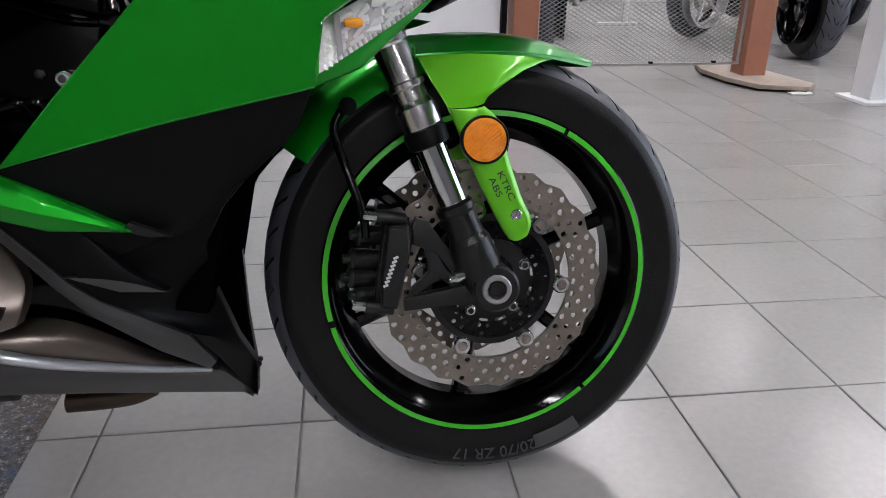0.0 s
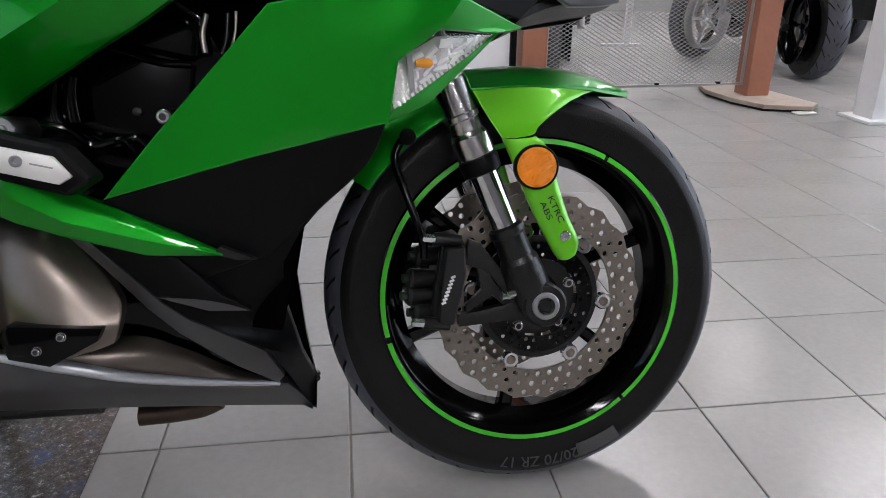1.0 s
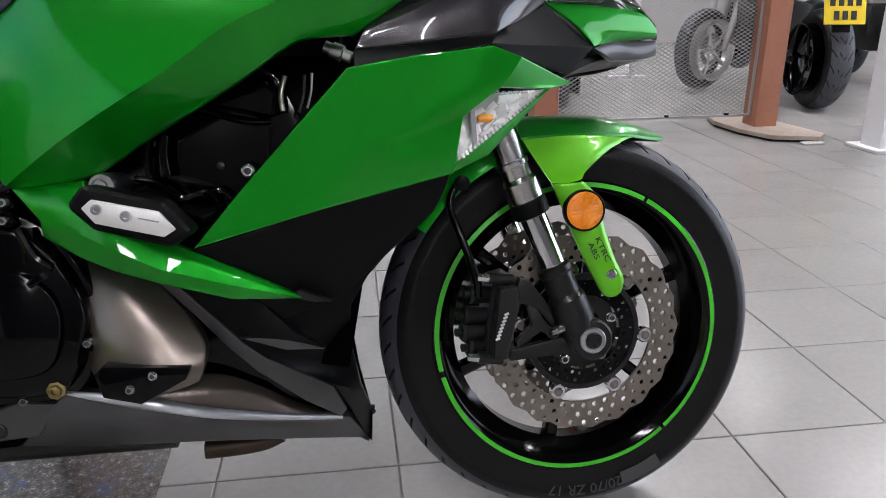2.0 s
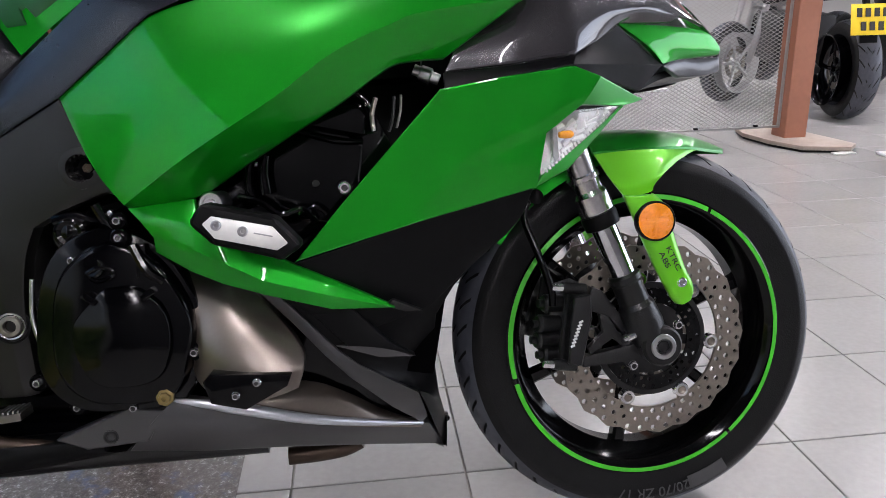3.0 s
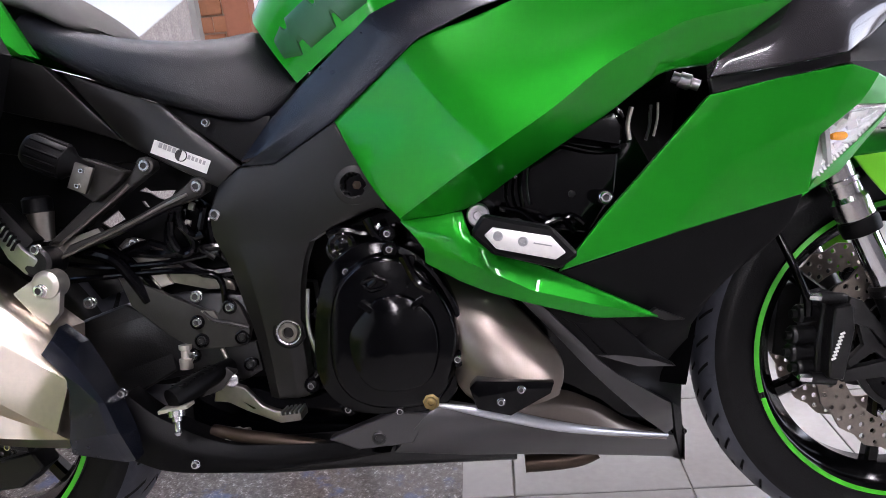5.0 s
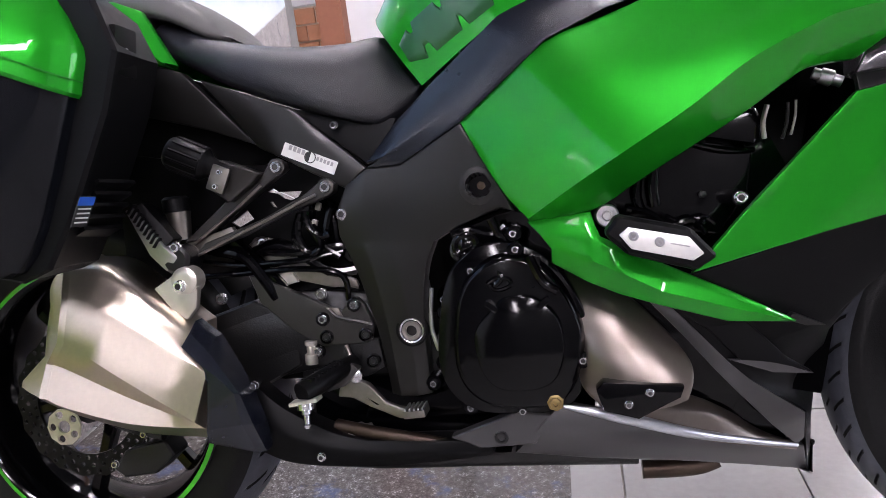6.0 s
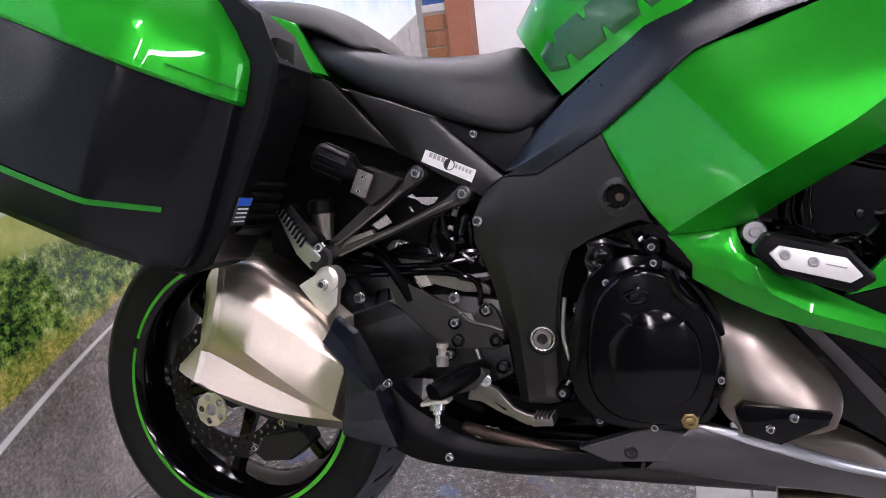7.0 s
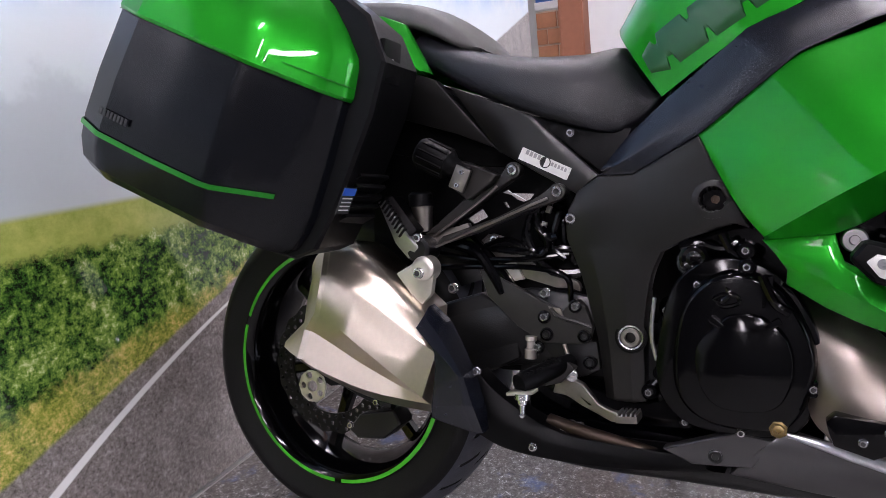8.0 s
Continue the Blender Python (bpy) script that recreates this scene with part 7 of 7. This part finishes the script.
# hard side case, in its own axes: s rearward, y out, h up, tilted with the tail
CASE_TILT = radians(25)
E1, E2 = Vector((-math.cos(CASE_TILT), 0, math.sin(CASE_TILT))), Vector((math.sin(CASE_TILT), 0, math.cos(CASE_TILT)))
case = thing("side_case", "black hard side case with green lid hung beside the tail", "side case", pose(0, 0, 0.001, -LEAN_SIDE))


def in_case(s, y, h):
    return Vector((-1.24, y, 0.585)) + E1 * s + E2 * h


PLAN = [(0.034, -0.350), (0.040, -0.372), (0.060, -0.398), (0.150, -0.455), (0.250, -0.476), (0.345, -0.487), (0.405, -0.468), (0.445, -0.410), (0.455, -0.350)]


def plan_at(h, inset, n=5):
    """The case outline at height h, drawn in by inset towards its inner middle."""
    pts = line([(s, y, 0) for s, y in PLAN], n)
    c = Vector((0.26, -0.33, 0))
    out = []
    for p in pts:
        d = c - p
        k = min(0.95, inset / max(d.length, 1e-4))
        q = p + d * k
        out.append(in_case(q.x, min(q.y, -0.350), h))
    return out


def case_shell(cuts):
    bm = bmesh.new()
    grid(bm, [plan_at(h, i) for h, i in cuts], cap=True)
    return bm


part("case_body", case_shell([(-0.092, 0.060), (-0.086, 0.028), (-0.072, 0.012), (-0.045, 0.003), (-0.010, 0.0), (0.06, 0.003), (0.152, 0.012)]), CASEM, case, "satin black case shell", 24)
part("case_lid", case_shell([(0.153, 0.010), (0.158, 0.008), (0.200, 0.016), (0.212, 0.022), (0.240, 0.052), (0.265, 0.085), (0.285, 0.125), (0.294, 0.17)]), GREEN, case, "gloss green case lid", 24)
part("case_seam", case_shell([(0.1522, 0.008), (0.1528, 0.008)]), MATTE, case)


def case_band(h0, h1, drop, lift, lo, hi, inset):
    """A raised strip round the outer face between two places of the outline."""
    a, b = plan_at(h0, inset - lift)[lo:hi], plan_at(h1, inset - lift)[lo:hi]
    bm = bmesh.new()
    k = len(a) - 1
    rows = []
    for i, (p, q) in enumerate(zip(a, b)):
        o = E2 * drop(i / k)
        rows.append([p + o - Vector((0, 0.0002, 0)), p + o + Vector((0, -lift, 0)), q + o + Vector((0, -lift, 0)), q + o])
    grid(bm, rows, wrap=True, cap=True)
    return bm


part("case_stripe", case_band(-0.005, 0.0025, lambda t: -0.020 * min(1, t * 5), 0.0016, 11, 34, 0.0), DGREEN, case, "thin dark green stripe")
part("lid_groove", case_band(0.172, 0.174, lambda t: 0, 0.0012, 2, 14, 0.010), DGREEN, case)
# inner shell with its ribs, latch and label
for h0, h1, i0, i1 in ((-0.088, 0.292, 0.0, 0.0),):
    bm = bmesh.new()
    rows = []
    for y, grow in ((-0.235, -0.02), (-0.245, 0.0), (-0.335, 0.006), (-0.350, 0.010), (-0.356, 0.006)):
        ring = [(0.030 - grow, h0 + 0.03), (0.022 - grow, h0 + 0.10), (0.020 - grow, 0.150), (0.030 - grow, 0.222), (0.075 - grow * 0.7, 0.262 + grow), (0.150, 0.284 + grow), (0.30, 0.292 + grow), (0.42, 0.27 + grow), (0.462 + grow, 0.15), (0.455 + grow, 0.0), (0.42, h0 - grow), (0.10, h0 - grow), (0.05, h0 + 0.01 - grow)]
        rows.append([in_case(s, y, h) for s, h in ring])
    grid(bm, rows, wrap=True, cap=True)
    part("inner_shell", bm, MATTE, case, "matte black inner half of the case", 30)
part("lock", turned([(0.0, 0.011), (0.003, 0.011), (0.004, 0.008), (0.004, 0.003), (0.002, 0.002)], in_case(0.040, -0.318, 0.232), in_case(-0.6, -0.318, 0.9), 18), ALU, case, "silver key lock")
part("latch_plate", boxed(in_case(0.034, -0.318, 0.222), (0.010, 0.045, 0.060), Matrix.Rotation(radians(5), 4, "Y"), 0.004), MATTE, case)
for k in range(5):
    part("shell_rib", boxed(in_case(0.028, -0.285, -0.02 + 0.016 * k), (0.05, 0.08, 0.006), Matrix.Rotation(radians(-25), 4, "Y"), 0.002), MATTE, case)
lab = part("case_label", boxed(in_case(0.0118, -0.338, 0.022), (0.0016, 0.030, 0.040), Matrix.Rotation(CASE_TILT, 4, "Y"), 0), INK_SHADE, case, "small blue and black label")
part("label_band", boxed(in_case(0.0110, -0.338, 0.036), (0.0016, 0.030, 0.011), Matrix.Rotation(CASE_TILT, 4, "Y"), 0), BLUELAB, lab)
for k in range(4):
    part("label_line", boxed(in_case(0.0110, -0.338, 0.026 - 0.006 * k), (0.0016, 0.024, 0.0018), Matrix.Rotation(CASE_TILT, 4, "Y"), 0), PAPER, lab)
for k in range(8):
    part("maker_mark", boxed(in_case(0.300 + 0.0068 * k, -0.4855 - 0.0006 * k, 0.012), (0.0045, 0.0016, 0.010), Matrix.Rotation(CASE_TILT, 4, "Y"), 0), INK_SHADE, case)


# ---- other motorcycles further back ----
def parked_motorcycle(label, m, body, wheel_col, plate_on=False, group="parked motorcycles", naked=False):
    """A plain motorcycle in its own axes: rear contact at the origin, x forward."""
    t = thing("parked_motorcycle", label, "motorcycle", m, group)
    for x, R, half in ((0.0, 0.315, 0.090), (1.44, 0.300, 0.060)):
        w = part("wheel", wheel_rim(0.2255, half - 0.012), wheel_col, t, m=pose(x, 0, R))
        part("tyre", tyre_mesh(R, half, 0.223, half - 0.014, 20, 1.6, 22), (RUBBER, TREAD), w)
        for k in range(5):
            part("spoke", spoke(72 * k, 0.03, 0.2, 0.034, 0.024, 0, 0, 0.013), wheel_col, w)
        part("brake_disc", disc_plate(0.08, 0.12, 0.005, 2, 24, lambda i, j: 0.003), DISC, w)
        w.children[-1].location = (0, -0.07, 0)
    for y in (-0.12, 0.12):
        part("swingarm", tube([(0.0, y, 0.315), (0.28, y * 0.9, 0.38), (0.55, y * 0.8, 0.42)], 0.026, 10), CAST, t)
        part("fork_leg", tube([(1.44, y * 0.9, 0.30), (1.33, y * 0.9, 0.58), (1.22, y * 0.9, 0.88)], 0.024, 12), ALU, t)
    part("engine", boxed((0.75, 0, 0.44), (0.46, 0.40, 0.34), bevel=0.05), CAST, t)
    rows = [spline([(x, -w, zb), (x, -w * 1.05, (zb + zt) / 2), (x, -w * 0.6, zt), (x, 0, zt + 0.02), (x, w * 0.6, zt), (x, w * 1.05, (zb + zt) / 2), (x, w, zb)], 3) for x, w, zb, zt in ((0.55, 0.10, 0.72, 0.82), (0.70, 0.16, 0.68, 0.95), (0.90, 0.18, 0.66, 1.00), (1.10, 0.14, 0.70, 0.94))]
    bm = bmesh.new()
    grid(bm, list(zip(*[spline(c, 4) for c in zip(*rows)])), cap=True)
    part("tank", bm, body, t)
    rows = [spline([(x, -w, zb), (x, -w, zt - 0.02), (x, 0, zt), (x, w, zt - 0.02), (x, w, zb)], 3) for x, w, zb, zt in ((-0.25, 0.05, 0.90, 0.95), (-0.05, 0.11, 0.84, 0.92), (0.25, 0.14, 0.74, 0.82), (0.56, 0.12, 0.72, 0.82))]
    bm = bmesh.new()
    grid(bm, list(zip(*[spline(c, 4) for c in zip(*rows)])), cap=True)
    part("seat", bm, SEATV, t)
    part("exhaust", tube([(0.85, -0.16, 0.28), (0.5, -0.18, 0.26), (0.25, -0.19, 0.33), (-0.02, -0.20, 0.44)], [0.022, 0.024, 0.05, 0.055], 14), CAST, t)
    part("mudguard", tube([(-0.10, 0, 0.86), (-0.22, 0, 0.78), (-0.28, 0, 0.68)], [0.03, 0.02, 0.015], 10), MATTE, t)
    part("handlebar", tube([(1.15, -0.36, 0.98), (1.20, -0.12, 1.02), (1.20, 0.12, 1.02), (1.15, 0.36, 0.98)], 0.012, 10), CAST, t)
    if plate_on:
        pl = part("number_plate", boxed((-0.34, 0, 0.66), (0.006, 0.24, 0.18), Matrix.Rotation(radians(18), 4, "Y"), 0.002), YELLOW, t, "yellow number plate with dark bars")
        for row, cols in ((0.70, 4), (0.625, 3)):
            for k in range(cols):
                part("plate_bar", boxed((-0.3475 + (row - 0.66) * 0.32, (k - (cols - 1) / 2) * 0.050, row), (0.003, 0.030, 0.050), Matrix.Rotation(radians(18), 4, "Y"), 0), INK_SHADE, pl)
        part("plate_bracket", boxed((-0.31, 0, 0.63), (0.02, 0.10, 0.22), Matrix.Rotation(radians(18), 4, "Y"), 0.004), MATTE, t)
    return t


parked_motorcycle("black parked motorcycle with a yellow number plate", pose(2.70, 3.52, 0, 0, -4, 80), MATTE, GLOSS, True)
parked_motorcycle("pale grey parked motorcycle behind the mesh panel", pose(3.80, 5.05, 0, 0, 0, 206), GREYBODY, SILENC)
parked_motorcycle("dark parked motorcycle behind the mesh panel", pose(1.62, 5.2, 0, 0, 0, 254), GREYBODY, GLOSS)
parked_motorcycle("black parked motorcycle in the back row", pose(3.75, 3.75, 0, 0, 0, 75), MATTE, SILENC)

# white display stand foot behind the mesh
stand = thing("display_stand", "small white display stand behind the mesh panel", "stand", pose(2.18, 5.25, 0))
part("foot", boxed((0, 0, 0.012), (0.34, 0.06, 0.02), bevel=0.004), COLUMN, stand)
part("upright", boxed((0.06, 0, 0.5), (0.05, 0.04, 0.96), bevel=0.004), COLUMN, stand)

# print of the side sticker as bars, an oval badge
for k in range(4):
    part("print_bar", boxed((-1.030 + 0.006 * k, -0.1668, 0.6795 - 0.0028 * k), (0.0045, 0.001, 0.007), Matrix.Rotation(radians(25), 4, "Y"), 0), SOFTINK, st)
part("print_badge", turned([(0, 0.0085), (0.0012, 0.0085), (0.0012, 0.0072), (0, 0.0072)], (-1.003, -0.1660, 0.6635), (-1.003, -2, 0.6635), 20), INK_SHADE, st)
for k in range(5):
    part("print_bar", boxed((-0.992 + 0.005 * k, -0.1668, 0.660 - 0.0023 * k), (0.0034, 0.001, 0.0055), Matrix.Rotation(radians(25), 4, "Y"), 0), SOFTINK, st)

# letters on the mudguard stay
bm = lettering("ABS", 0.014)
for v in bm.verts:
    v.co = Vector((-0.0095, -0.1580, 0.432)) + Vector((0.42, 0.0, -0.907)) * v.co.x * 1.1 + Vector((0.907, 0.0, 0.42)) * v.co.y * 0.8 + Vector((0, -1, 0)) * v.co.z
part("stay_lettering", bm, INK_SHADE, bike, "dark lettering on the mudguard stay")
bm = lettering("KTRC", 0.013)
for v in bm.verts:
    v.co = Vector((0.0035, -0.1580, 0.433)) + Vector((0.42, 0.0, -0.907)) * v.co.x * 1.15 + Vector((0.907, 0.0, 0.42)) * v.co.y * 0.85 + Vector((0, -1, 0)) * v.co.z
part("stay_lettering", bm, INK_SHADE, bike, "bold dark lettering on the mudguard stay")


# ---- floor tiles: pieces nearest to the camera as parts, the rest in one mesh ----
PITCH, GAP = 0.3135, 0.0032
GRID = pose(0.355, 0.124, 0, 0, 0, -1.0)
half = (PITCH - GAP) / 2


def tile_bm(bm, cx, cy, lift=0.0):
    lo = [bm.verts.new((cx + sx * half, cy + sy * half, -0.006)) for sx, sy in ((-1, -1), (1, -1), (1, 1), (-1, 1))]
    mi = [bm.verts.new((cx + sx * half, cy + sy * half, -0.0018 + lift)) for sx, sy in ((-1, -1), (1, -1), (1, 1), (-1, 1))]
    hi = [bm.verts.new((cx + sx * (half - 0.0018), cy + sy * (half - 0.0018), -0.0009 + lift)) for sx, sy in ((-1, -1), (1, -1), (1, 1), (-1, 1))]
    for a, b in ((lo, mi), (mi, hi)):
        for k in range(4):
            q = (k + 1) % 4
            bm.faces.new((a[k], a[q], b[q], b[k]))
    bm.faces.new(hi)


bm = bmesh.new()
tile_bm(bm, PITCH / 2, PITCH / 2)
tile_me = finish(bm, "tile", TILE, 15)
rest = bmesh.new()
rng = random.Random(4)
for i in range(-14, 21):
    for j in range(-19, 28):
        c = GRID @ Vector(((i + 0.5) * PITCH, (j + 0.5) * PITCH, 0))
        if not (X0 + 0.2 < c.x < X1 - 0.2 and Y0 + 0.2 < c.y < Y1 - 0.2):
            continue
        if -1.0 < c.x < 3.3 and -0.9 < c.y < 4.9 and not (c.x > 2.6 and c.y < 1.0):
            ob = new("tile", tile_me)
            ob.parent = floor
            ob.matrix_basis = GRID @ pose(i * PITCH, j * PITCH, -rng.random() * 0.0004)
        else:
            tile_bm(rest, (i + 0.5) * PITCH, (j + 0.5) * PITCH)
ob = new("tiles_far", finish(rest, "tiles_far", TILE, 15))
ob.parent = floor
ob.matrix_basis = GRID
tagged(ob, kind="stuff")
